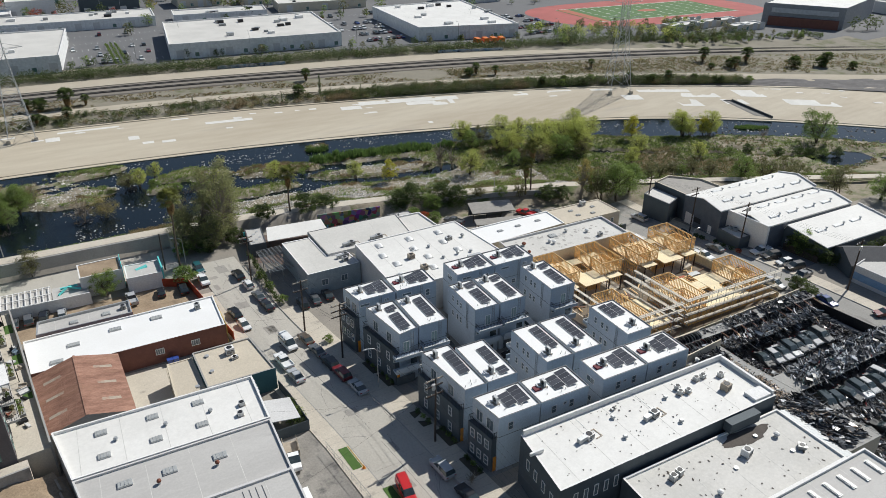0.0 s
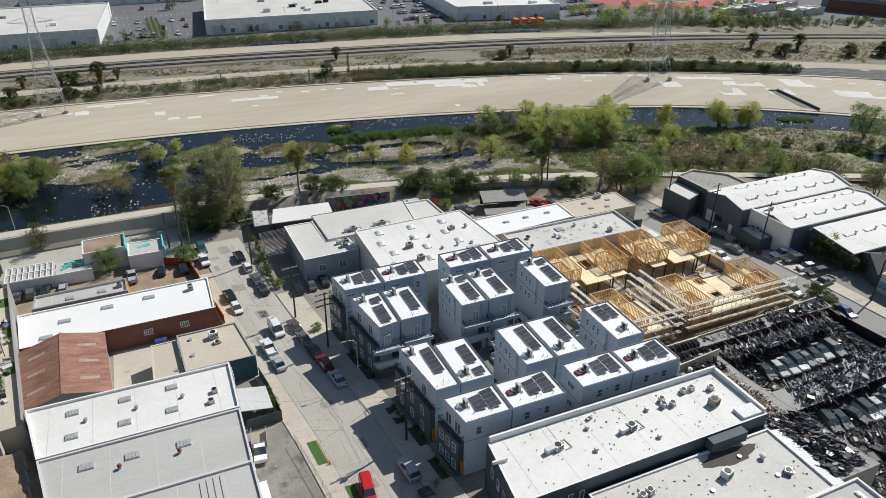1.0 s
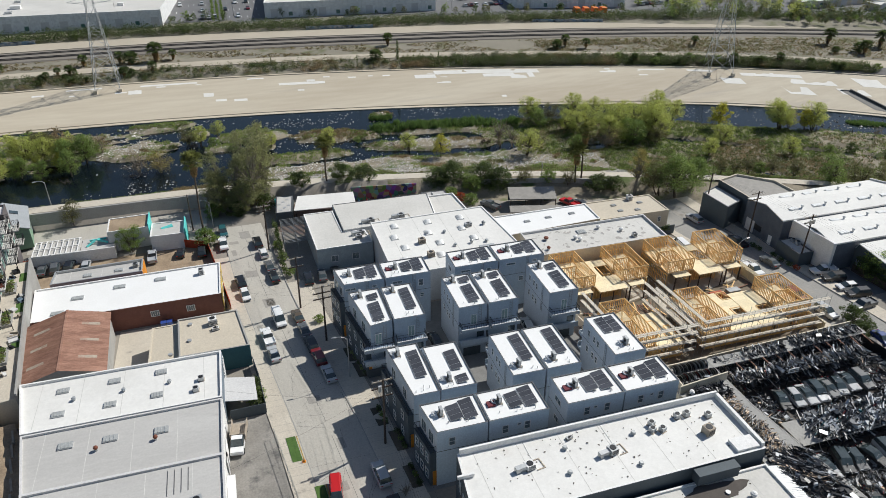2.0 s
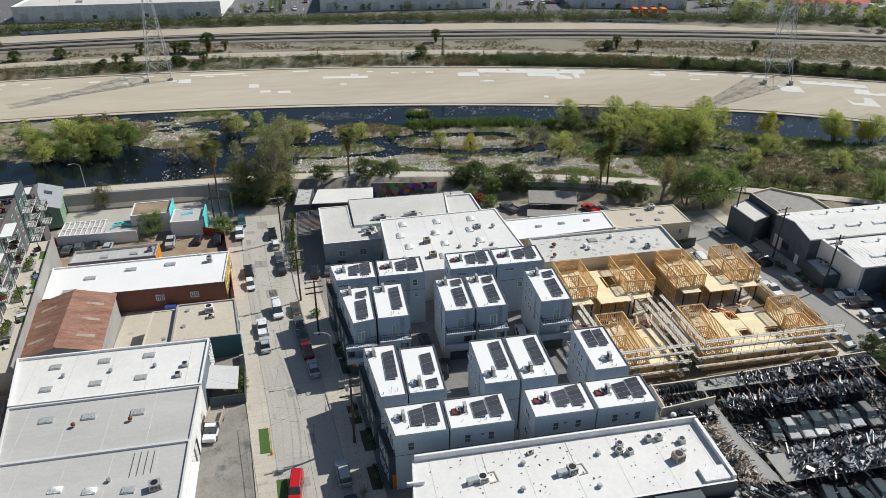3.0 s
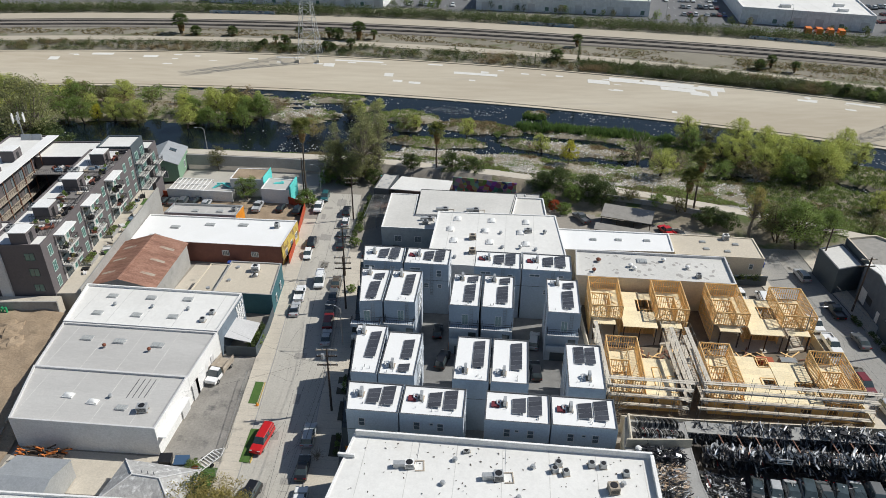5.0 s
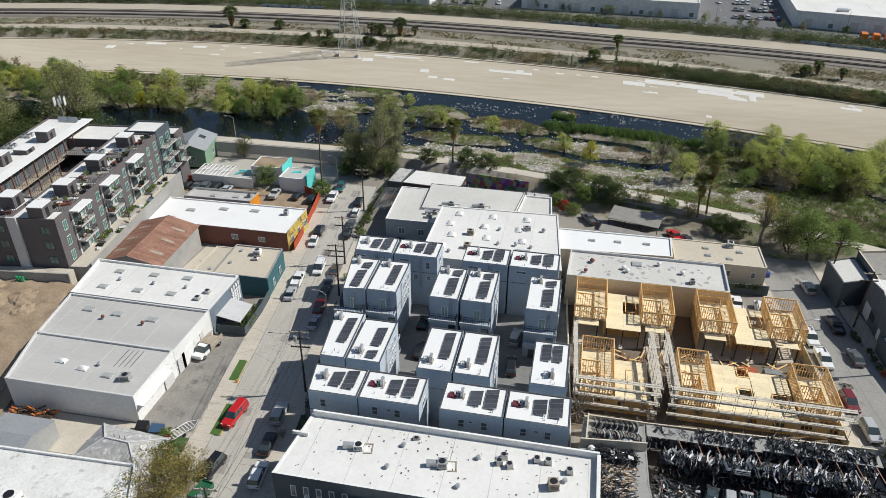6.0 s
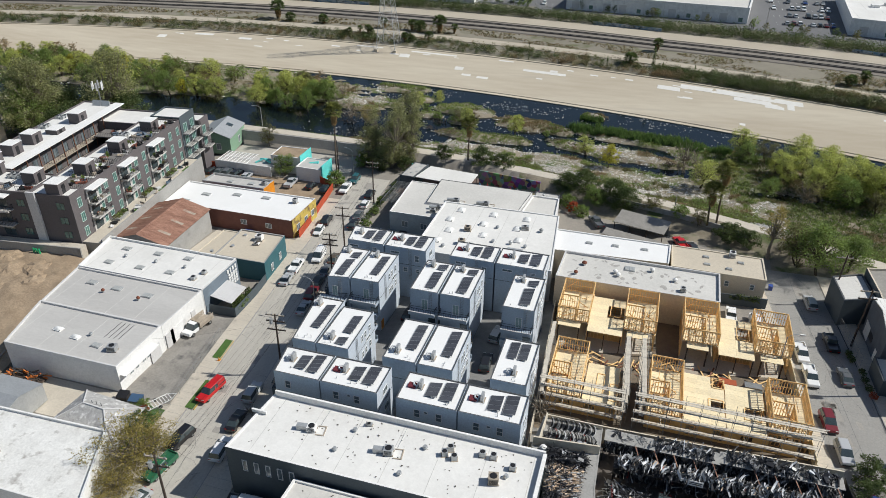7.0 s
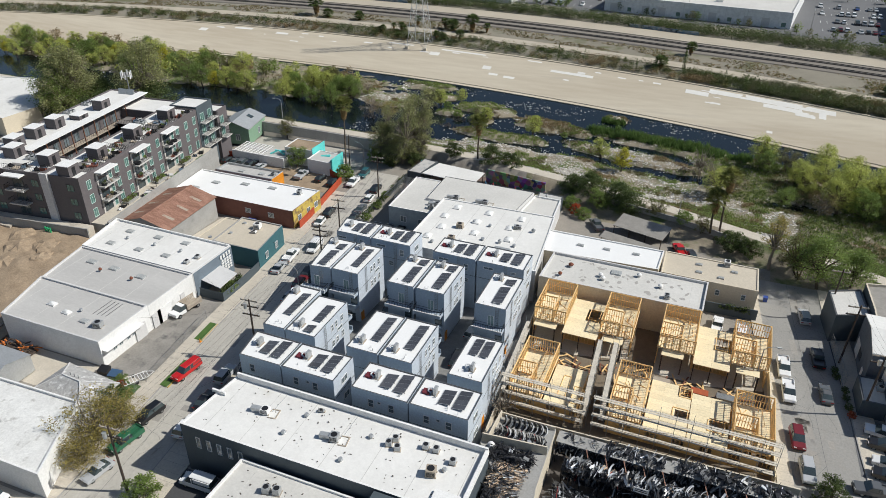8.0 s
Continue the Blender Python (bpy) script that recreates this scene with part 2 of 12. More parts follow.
LEAF_RED = leaf_material("red autumn leaves", (0.5, 0.1, 0.04), (0.3, 0.09, 0.04))
REED = leaf_material("bright reeds", (0.155, 0.24, 0.07), (0.07, 0.125, 0.033))
LEAF_GRASS = leaf_material("river grass", (0.3, 0.36, 0.1), (0.17, 0.23, 0.06))


def water_material():
    m = bpy.data.materials.new("river water")
    m.use_nodes = True
    n, l = m.node_tree.nodes, m.node_tree.links
    p = n["Principled BSDF"]
    p.inputs["Base Color"].default_value = (0.005, 0.009, 0.012, 1)
    p.inputs["Roughness"].default_value, p.inputs["IOR"].default_value = 0.09, 1.33
    geo = n.new("ShaderNodeNewGeometry")
    t = n.new("ShaderNodeTexNoise")
    t.inputs["Scale"].default_value, t.inputs["Detail"].default_value = 1.1, 5
    l.new(geo.outputs["Position"], t.inputs["Vector"])
    b = n.new("ShaderNodeBump")
    b.inputs["Strength"].default_value, b.inputs["Distance"].default_value = 0.35, 0.06
    l.new(t.outputs[0], b.inputs["Height"])
    l.new(b.outputs[0], p.inputs["Normal"])
    return m


def mural_material():
    """Wall painting: cells of mixed colours broken up by noise."""
    m = material("painted mural", (0.06, 0.24, 0.26), 0.8, scale=0.7, fine=3, bump=0)
    n, l = m.node_tree.nodes, m.node_tree.links
    p = n["Principled BSDF"]
    geo = n.new("ShaderNodeNewGeometry")
    v = n.new("ShaderNodeTexVoronoi")
    v.inputs["Scale"].default_value = 0.9
    l.new(geo.outputs["Position"], v.inputs["Vector"])
    h = n.new("ShaderNodeHueSaturation")
    h.inputs["Saturation"].default_value, h.inputs["Value"].default_value = 0.85, 0.32
    l.new(v.outputs["Color"], h.inputs["Color"])
    l.new(h.outputs[0], p.inputs["Base Color"])
    return m


MURAL = mural_material()
WATER = water_material()
_paints = {}


def paint(colour, rough=0.3, metal=0.0):
    """Glossy vehicle or appliance paint."""
    key = (colour, rough, metal)
    if key not in _paints:
        m = bpy.data.materials.new("paint")
        m.use_nodes = True
        p = m.node_tree.nodes["Principled BSDF"]
        p.inputs["Base Color"].default_value = (*colour, 1)
        p.inputs["Roughness"].default_value, p.inputs["Metallic"].default_value = rough, metal
        p.inputs["Coat Weight"].default_value = 0.4
        _paints[key] = m
    return _paints[key]


# ---- mesh helpers ----
JOINED = ("bracing", "railing", "panel_joint", "rack", "joist", "rail", "leg", "transom", "posts", "lattice", "stake_side", "bars")


class Shape:
    """Collects boxes, tubes and prisms into one mesh."""

    def __init__(self):
        self.v, self.f, self.k = [], [], []

    def poly(self, pts, k=0):
        i = len(self.v)
        self.v += [tuple(p) for p in pts]
        self.f.append(tuple(range(i, i + len(pts))))
        self.k.append(k)
        return self

    def grid(self, verts, faces, k=0):
        i = len(self.v)
        self.v += [tuple(p) for p in verts]
        self.f += [tuple(a + i for a in f) for f in faces]
        self.k += [k] * len(faces)
        return self

    def box(self, x0, y0, z0, x1, y1, z1, m=None, k=0):
        p = [(x0, y0, z0), (x1, y0, z0), (x1, y1, z0), (x0, y1, z0), (x0, y0, z1), (x1, y0, z1), (x1, y1, z1), (x0, y1, z1)]
        if m:
            p = [m @ Vector(q) for q in p]
        return self.grid(p, [(3, 2, 1, 0), (4, 5, 6, 7), (0, 1, 5, 4), (1, 2, 6, 5), (2, 3, 7, 6), (3, 0, 4, 7)], k)

    def prism(self, pts, z0, z1, k=0, caps=True):
        n = len(pts)
        v = [(x, y, z0) for x, y in pts] + [(x, y, z1) for x, y in pts]
        f = [(i, (i + 1) % n, n + (i + 1) % n, n + i) for i in range(n)]
        if caps:
            f += [tuple(range(n - 1, -1, -1)), tuple(range(n, 2 * n))]
        return self.grid(v, f, k)

    def tube(self, a, b, r, n=6, r2=None, k=0, caps=True):
        a, b = Vector(a), Vector(b)
        d = (b - a).normalized()
        u = d.orthogonal().normalized()
        w = d.cross(u)
        r2 = r if r2 is None else r2
        ring = [(math.cos(i * math.tau / n), math.sin(i * math.tau / n)) for i in range(n)]
        v = [a + (u * c + w * s) * r for c, s in ring] + [b + (u * c + w * s) * r2 for c, s in ring]
        f = [(i, (i + 1) % n, n + (i + 1) % n, n + i) for i in range(n)]
        if caps:
            f += [tuple(range(n - 1, -1, -1)), tuple(range(n, 2 * n))]
        return self.grid(v, f, k)

    def beam(self, a, b, w, h=None):
        """A square bar from a to b."""
        return self.tube(a, b, w * 0.707, 4, None if h is None else h * 0.707)

    def wallstrip(self, pts, z0, z1, th):
        """A free-standing wall of thickness th along a line of points (x, y), with base and top heights from two functions or numbers."""
        for (x0, y0), (x1, y1) in zip(pts, pts[1:]):
            d = Vector((x1 - x0, y1 - y0)).normalized() * th / 2
            nx, ny = -d.y, d.x
            a = [(x0 + nx, y0 + ny), (x1 + nx, y1 + ny), (x1 - nx, y1 - ny), (x0 - nx, y0 - ny)][::-1]
            zb = [z0(x, y) if callable(z0) else z0 for x, y in a]
            zt = [z1(x, y) if callable(z1) else z1 for x, y in a]
            v = [(x, y, z) for (x, y), z in zip(a, zb)] + [(x, y, z) for (x, y), z in zip(a, zt)]
            self.grid(v, [(i, (i + 1) % 4, 4 + (i + 1) % 4, 4 + i) for i in range(4)] + [(3, 2, 1, 0), (4, 5, 6, 7)])
        return self

    def mesh(self, name, *mats):
        me = bpy.data.meshes.new(name)
        me.from_pydata(self.v, [], self.f)
        for m in mats:
            me.materials.append(m)
        if len(mats) > 1:
            me.polygons.foreach_set("material_index", self.k)
        me.update()
        return me

    def put(self, name, mat, parent=None, label="", smooth=False):
        mats = mat if isinstance(mat, tuple) else (mat,)
        ob = new(name, self.mesh(name, *mats))
        if smooth:
            ob.data.polygons.foreach_set("use_smooth", [True] * len(ob.data.polygons))
        if parent:
            ob.parent = parent
            if name in JOINED:
                tagged(ob, kind="stuff")
        if label:
            tagged(ob, label)
        return ob


def thing(name, at, label, category, group="", turn=0.0, kind=""):
    """An empty at a thing's base, to carry its parts."""
    ob = new(name)
    ob.matrix_basis = pose(at[0], at[1], at[2], 0, 0, turn)
    ob.empty_display_size = 0.5
    return tagged(ob, label, category, group, kind)


def inset(pts, d):
    """The convex polygon (counter-clockwise) moved inwards by d."""
    out, n = [], len(pts)
    for i in range(n):
        a, b, c = (Vector(pts[(i + j) % n]) for j in (-1, 0, 1))
        e, f = (b - a).normalized(), (c - b).normalized()
        ne, nf = Vector((-e.y, e.x)), Vector((-f.y, f.x))
        s = (ne + nf)
        s = s / max(0.2, s.dot(ne))
        out.append((b.x + s.x * d, b.y + s.y * d))
    return out


def lerp_line(table, t):
    return float(np.interp(t, [a for a, _ in table], [b for _, b in table]))


# ---- the lie of the land ----
def near_z(x, y):
    return 0.012 * (max(-120, min(200, x)) - 25) - 0.05 * min(48.0, max(0.0, y - 82))


def toe(x):
    """Line of the far embankment's foot."""
    return 252 - 0.00074 * (x + 40) ** 2


def bend(x):
    """How far the embankment swings towards the near bank in the east."""
    return min(30.0, 0.0025 * max(0.0, x - 180) ** 2)


def across(x, y):
    """Distance beyond the foot of the far embankment."""
    k = math.sqrt(1 + (0.00148 * (x + 40)) ** 2)
    d, b = y - toe(x), bend(x)
    if d + b <= 0:
        return (d + b) / k
    return min((d + b) / (k + b / 45), max(45.0, d / k)) if d / k < 45 else d / k


def beyond(x, v):
    """The y at distance v beyond the foot of the far embankment."""
    return toe(x) + v * math.sqrt(1 + (0.00148 * (x + 40)) ** 2) - bend(x) * min(1.0, max(0.0, 1 - v / 45))


def crest(x):
    """Line of the riverside path."""
    return 175.5 - 0.0015 * max(0.0, x) ** 2 if x < 150 else 141.75 - 0.45 * (x - 150)


FAR = [(-2, -5.0), (0, -4.4), (25, 2.0), (30, 3.2), (37, 4.0), (60, 5.0), (85, 5.6), (104, 7.0), (3000, 7.0)]
ISLANDS = [  # middle, half length, half breadth and tilt of each river bar
    (-100, 229.5, 84, 18.5, 0.03), (-8, 223.5, 12.5, 6.5, 0.08), (-1, 243.5, 10, 4.2, 0.05), (28, 227, 11, 5.6, -0.12), (30.5, 215.8, 4.2, 2.6, 0.0), (18, 218, 4.5, 2.4, 0.0), (54, 219, 13, 5.2, -0.15),
    (90, 216.5, 25, 4.6, -0.14), (83, 203, 19, 4.6, -0.17), (41, 204, 15.5, 3.6, 0.0), (10, 232.5, 5, 2.2, 0.2), (72.5, 233.5, 4.2, 2.2, 0.0), (44, 190.5, 13, 6.2, 0.0), (66, 186, 16, 4.6, -0.2), (24, 186.5, 8, 3, 0.0), (118, 203, 18, 11, -0.35)]
POOLS = [(161, 183.0, 9, 2.8), (171, 175.5, 8, 2.4), (194, 163, 7, 1.8), (208, 160.5, 6, 1.6), (199, 148.2, 5, 1.6), (213.4, 150.4, 8, 2.2), (224, 144.3, 5, 2.0), (233, 136.4, 6, 2.0), (240, 133, 7, 2.2), (122, 199, 5, 1.8), (159, 181, 5, 2.0), (104, 190, 9, 2.2)]


SHORE = [(10, 180), (18, 189), (25, 195), (34, 198.6), (44, 198.4), (55, 196), (72, 196), (80, 194.2), (85, 192.4), (98, 192), (112, 189), (126, 184)]


def bed_z(x, y):
    z = -5.6
    if 10 < x < 126:
        k = (lerp_line(SHORE, x) - y + 2.2 * noise.noise((x * 0.12, y * 0.15, 9.7)) + 0.9 * noise.noise((x * 0.45, y * 0.5, 2.7))) / 2.0
        z = -5.6 + 1.5 * min(1.0, max(0.0, k + 0.7))
    if x < 140:
        for cx, cy, a, b, tilt in ISLANDS:
            dx, dy = x - cx, y - cy - tilt * (x - cx)
            e = (dx / a) ** 2 + (dy / b) ** 2
            if e < 3:
                e += 0.75 * noise.noise((x * 0.13, y * 0.26, 3.1)) + 0.5 * noise.noise((x * 0.4, y * 0.6, 8.1))
                z = max(z, -5.6 + 2.0 * max(0.0, 1.55 - e) ** 0.6)
    if x > 96:
        inland = -across(x, y) - max(14.0, 20.6 + (x - 184) * (0.27 if x < 184 else 0.05)) - 5 * noise.noise((x * 0.03, 0.3, 2.0))
        pool = noise.noise((x * 0.035, y * 0.06, 7.7))
        k = min(1.0, max(0.0, inland / 5)) * min(1.0, (x - 96) / 22)
        for cx, cy, a, b in POOLS:
            dx = x - cx
            pool -= 1.5 * max(0.0, 1.2 - (dx / a) ** 2 - ((y - cy + 0.6 * dx) / b) ** 2)
        z = max(z, -5.6 + 2.0 * k * min(1.0, max(0.15, 1.6 + 3.2 * pool)))
    z = min(z, -3.6)
    return z + 0.4 * noise.noise((x * 0.09, y * 0.13, 1.7)) + 0.3 * noise.noise((x * 0.3, y * 0.4, 5.1))


def land_z(x, y):
    v = across(x, y)
    if v > -2:
        return lerp_line(FAR, v) if x < 5000 else 7
    c = crest(x)
    d = y - c
    if d < -14:
        return near_z(x, y)
    top = 1.0
    if d < -2.2:
        k = (d + 14) / 11.8
        rise = max(0.0, (k - 0.55) / 0.45) if x > 60 else (1.0 if d > -2.6 else 0.0)
        return near_z(x, y) + (top - near_z(x, y)) * rise
    if d < 2.6:
        return top
    if d < 17:
        k = (d - 2.6) / 14.4
        low = bed_z(x, y)
        low = max(low, -4.2) if 5 < x and d < 14.5 + 3 * noise.noise((x * 0.08, 0.5, 6)) else low
        return top + (low - top) * min(1.0, k ** 0.75)
    return bed_z(x, y)


# ---- ground, river, embankment ----
def steps(*runs):
    out = []
    for a, b, s in runs:
        out += list(np.arange(a, b, s))
    return out + [runs[-1][1]]


def build_ground():
    xs = steps((-3000, -400, 400), (-400, -160, 30), (-160, 300, 2.2), (300, 500, 20), (500, 3000, 500))
    ys = sorted(set([round(y, 2) for y in steps((-1500, 0, 300), (0, 82, 41), (82, 130, 24), (130, 145, 5), (145, 262, 1.1), (262, 380, 6), (380, 700, 80), (700, 3500, 400))]))
    s = Shape()
    nx, ny = len(xs), len(ys)
    v = [(x, y, land_z(x, y)) for y in ys for x in xs]
    f, k = [], []
    for j in range(ny - 1):
        for i in range(nx - 1):
            f.append((j * nx + i, j * nx + i + 1, (j + 1) * nx + i + 1, (j + 1) * nx + i))
            x, y = (xs[i] + xs[i + 1]) / 2, (ys[j] + ys[j + 1]) / 2
            w = across(x, y)
            k.append(2 if w > 100 else 1 if w > -2 else 3 if y > crest(x) - (11 if x > 60 else 0) else 0)
    s.v, s.f, s.k = v, f, k
    s.put("ground", (NEAR_GROUND, EARTH, ASPHALT_LOT, RIVERBED), smooth=True)
    tagged(bpy.data.objects["ground"], "river valley ground of yards, gravel bars and dry earth", "ground", kind="structure")
    w = Shape()
    cols = steps((-420, 420, 12))
    for a, b in zip(cols, cols[1:]):
        w.poly([(a, crest(a) + 4, -4.55), (b, crest(b) + 4, -4.55), (b, beyond(b, 0.6), -4.55), (a, beyond(a, 0.6), -4.55)])
    tagged(w.put("water", WATER), "shallow dark river water among gravel bars", "water", kind="structure")


def strip(name, rows, mat, label, category, x0=-420, x1=420, step=6, shift=0.0, follow=False):
    """A ribbon that follows the far bank: rows of (distance beyond the foot, height)."""
    s = Shape()
    cols = steps((x0, x1, step))
    n = len(rows)
    v = []
    for x in cols:
        sh = shift * max(0.0, x - 90)
        v += [(x, beyond(x, d + sh), z + (lerp_line(FAR, d + sh) if follow else 0.0)) for d, z in rows]
    f = [(i * n + j, (i + 1) * n + j, (i + 1) * n + j + 1, i * n + j + 1) for i in range(len(cols) - 1) for j in range(n - 1)]
    s.grid(v, f)
    return tagged(s.put(name, mat), label, category, kind="structure")


def levee_z(v):
    return -4.15 + 6.4 * v / 25


OUT = [(240.7, 13.4), (243.6, 13.6), (247.3, 1.6), (242.7, 2.8)]


def build_far_bank():
    strip("levee", [(-0.9, -6), (-0.9, -4.32), (0.6, -4.2), (0.7, levee_z(0.7)), (12, levee_z(12)), (24.6, levee_z(24.6)), (24.62, levee_z(24.6) + 0.25), (25.6, levee_z(24.6) + 0.25), (25.7, 1)], LEVEE, "sloping tan concrete river embankment with pale patches", "embankment")
    strip("service_road", [(36.2, -0.4), (36.2, 0.2), (39.2, 0.3), (42.2, 0.2), (42.2, -0.4)], PALE_DIRT, "pale unpaved service road along the embankment", "road", shift=-0.03, follow=True)
    s = Shape()
    cols = steps((240, 420, 4))
    rows = []
    for x in cols:
        lo = 25.75 - 0.12 * max(0, x - 276) + (0.5 * noise.noise((x * 0.2, 1, 1)) if x > 276 else 0)
        hi = 25.9 + min(5.6, 0.16 * (x - 240))
        rows.append([(x, beyond(x, lo + (hi - lo) * k / 6), max(lerp_line(FAR, lo + (hi - lo) * k / 6), levee_z(min(24.6, lo + (hi - lo) * k / 6))) + 0.3 + 0.35 * noise.noise((x * 0.3, k * 0.9, 4))) for k in range(7)])
    s.grid([p for r in rows for p in r], [(i * 7 + j, i * 7 + 7 + j, i * 7 + 8 + j, i * 7 + j + 1) for i in range(len(rows) - 1) for j in range(6)])
    tagged(s.put("earth_bank", material("dark silty earth", (0.17, 0.16, 0.155), 0.95, dark=(0.08, 0.075, 0.07), scale=0.3, fine=2, bump=0.05)), "dark grey bank of silty earth on the embankment", "earth bank", kind="structure")
    strip("railway_bed", [(55, 4.4), (56, 5.25), (70, 5.5), (71, 5)], BALLAST, "grey ballast bed of the railway", "railway", shift=0.06)
    strip("dirt_track", [(70.9, 5.2), (70.9, 5.56), (82, 5.75), (82, 5)], PALE_DIRT, "pale dirt track beside the railway", "road", shift=0.06)
    for d in (60.0, 66.5):
        t = thing("railway_track", (0, 0, 0), "pair of steel rails on dark sleepers", "railway track", "railway tracks")
        for e in (-0.75, 0.75):
            s = Shape()
            cols = steps((-420, 420, 10))
            for a, b in zip(cols, cols[1:]):
                da, db = d + e + 0.06 * max(0, a - 90), d + e + 0.06 * max(0, b - 90)
                s.beam((a, beyond(a, da), 5.62), (b, beyond(b, db), 5.62), 0.16)
            s.put("rail", BLACK_METAL, t)
        s = Shape()
        for a, b in zip(cols, cols[1:]):
            da, db = d + 0.06 * max(0, a - 90), d + 0.06 * max(0, b - 90)
            s.poly([(a, beyond(a, da - 1.0), 5.5), (b, beyond(b, db - 1.0), 5.5), (b, beyond(b, db + 1.0), 5.5), (a, beyond(a, da + 1.0), 5.5)])
        s.put("sleeper_bed", material("oily sleeper bed", (0.15, 0.135, 0.12), 0.95, dark=(0.09, 0.08, 0.07), scale=0.3, fine=2), t)
    # pale repair patches on the slope: x, distance up the slope, length, height
    random.seed(5)
    rows = [(13.8, 12.6, 3.6, 2.4), (17.8, 9.2, 3.8, 1.3), (24.2, 8.6, 4.6, 1.4), (41, 17.5, 17, 1.6), (51.5, 19.2, 3, 1.4), (47.3, 13.2, 2.4, 0.9), (-12, 17.5, 4.5, 2.6), (-44, 20.5, 4, 1.0), (-88, 20.5, 6, 1.6),
            (100, 21, 40, 2.6), (118, 18.6, 14, 2.2), (128, 17.2, 6, 2), (135, 18, 2.2, 3.6), (92, 18.5, 8, 2.5), (163, 20.8, 6, 1.2), (112, 22.8, 18, 1), (223, 9, 8, 5), (205, 14, 7, 4), (228, 16, 14, 3), (240, 11, 8, 3.6), (214, 20, 20, 2), (250, 17, 9, 5), (262, 12, 16, 4), (178, 22.4, 10, 1), (196, 22, 9, 1.3), (120, 4.5, 1.8, 1.2), (-33, 22.6, 12, 0.8), (-8, 22, 20, 1), (30, 22.6, 6, 0.8), (67, 20.5, 3, 0.8), (-110, 22, 9, 1.5), (-126, 18, 4, 2.4)]
    for _ in range(40):
        rows.append((random.uniform(-140, 300), random.choice((22.5, 22, 21, 19, 15)) + random.uniform(-0.6, 0.6), random.uniform(0.8, 4), random.uniform(0.4, 1.1)))
    for x, d, w, h in rows:
        s = Shape()
        n = max(2, int(w / 3) + 1)
        cols = [x + w * i / (n - 1) for i in range(n)]
        jag = [random.uniform(-0.12, 0.12) * h for _ in cols]
        for i in range(n - 1):
            s.poly([(cols[i], beyond(cols[i], d), levee_z(d) + 0.03), (cols[i + 1], beyond(cols[i + 1], d), levee_z(d) + 0.03),
                    (cols[i + 1], beyond(cols[i + 1], d + h + jag[i + 1]), levee_z(d + h) + 0.03), (cols[i], beyond(cols[i], d + h + jag[i]), levee_z(d + h) + 0.03)])
        p = s.put("repair_patch", PATCH, bpy.data.objects["levee"])
    # storm drain outlet: recess shade painted as dark floor, low wall on east side
    P = lambda x, v, dz: (x, beyond(x, v), levee_z(v) + dz)
    s = Shape()
    s.poly([P(OUT[0][0], OUT[0][1], 0.04), P(OUT[3][0], OUT[3][1], 0.04), P(OUT[2][0], OUT[2][1], 0.04), P(OUT[1][0], OUT[1][1], 0.04)])
    s.wallstrip([(OUT[1][0], beyond(*OUT[1])), (OUT[2][0], beyond(*OUT[2]))], -4.6, lambda x, y: levee_z(across(x, y)) + 0.75, 0.35)
    s.wallstrip([(OUT[0][0], beyond(*OUT[0])), (OUT[1][0], beyond(*OUT[1]))], -4.6, lambda x, y: levee_z(across(x, y)) + 0.3, 0.35)
    tagged(s.put("outlet_channel", material("trough concrete with painted shade", (0.13, 0.125, 0.115), 0.7, scale=0.3, fine=2)), "storm drain outlet with painted recess shade in the embankment", "drain outlet", kind="structure")


def ribbon(name, table_a, table_b, ys, dz, mat, label, category, parent=None, skirt=0.3):
    """A paved strip between two lines x(y), lying on the near ground."""
    s = Shape()
    v = []
    for y in ys:
        a, b = lerp_line(table_a, y), lerp_line(table_b, y)
        v += [(a, y, near_z(a, y) + dz - skirt), (a, y, near_z(a, y) + dz), (b, y, near_z(b, y) + dz), (b, y, near_z(b, y) + dz - skirt)]
    f = [(i * 4 + j, i * 4 + j + 1, (i + 1) * 4 + j + 1, (i + 1) * 4 + j) for i in range(len(ys) - 1) for j in range(3)]
    s.grid(v, [q[::-1] for q in f])
    ob = s.put(name, mat, parent)
    return tagged(ob, label, category, kind="structure")


WEST_W = [(-60, 41.5), (63, 27.9), (85, 25.4), (107, 22.2), (133, 18.7), (162, 16.2)]
WEST_E = [(-60, 51), (63, 37.5), (86, 34.7), (107, 31.6), (125, 29.4), (162, 25.6)]
EAST_W = [(-60, 137), (84, 124.3), (101, 122.8), (125, 120.2), (142, 118.6)]
EAST_E = [(-60, 147), (88, 134), (105, 133), (130, 131.2), (142, 130.4)]


def off(table, d):
    return [(y, x + d) for y, x in table]


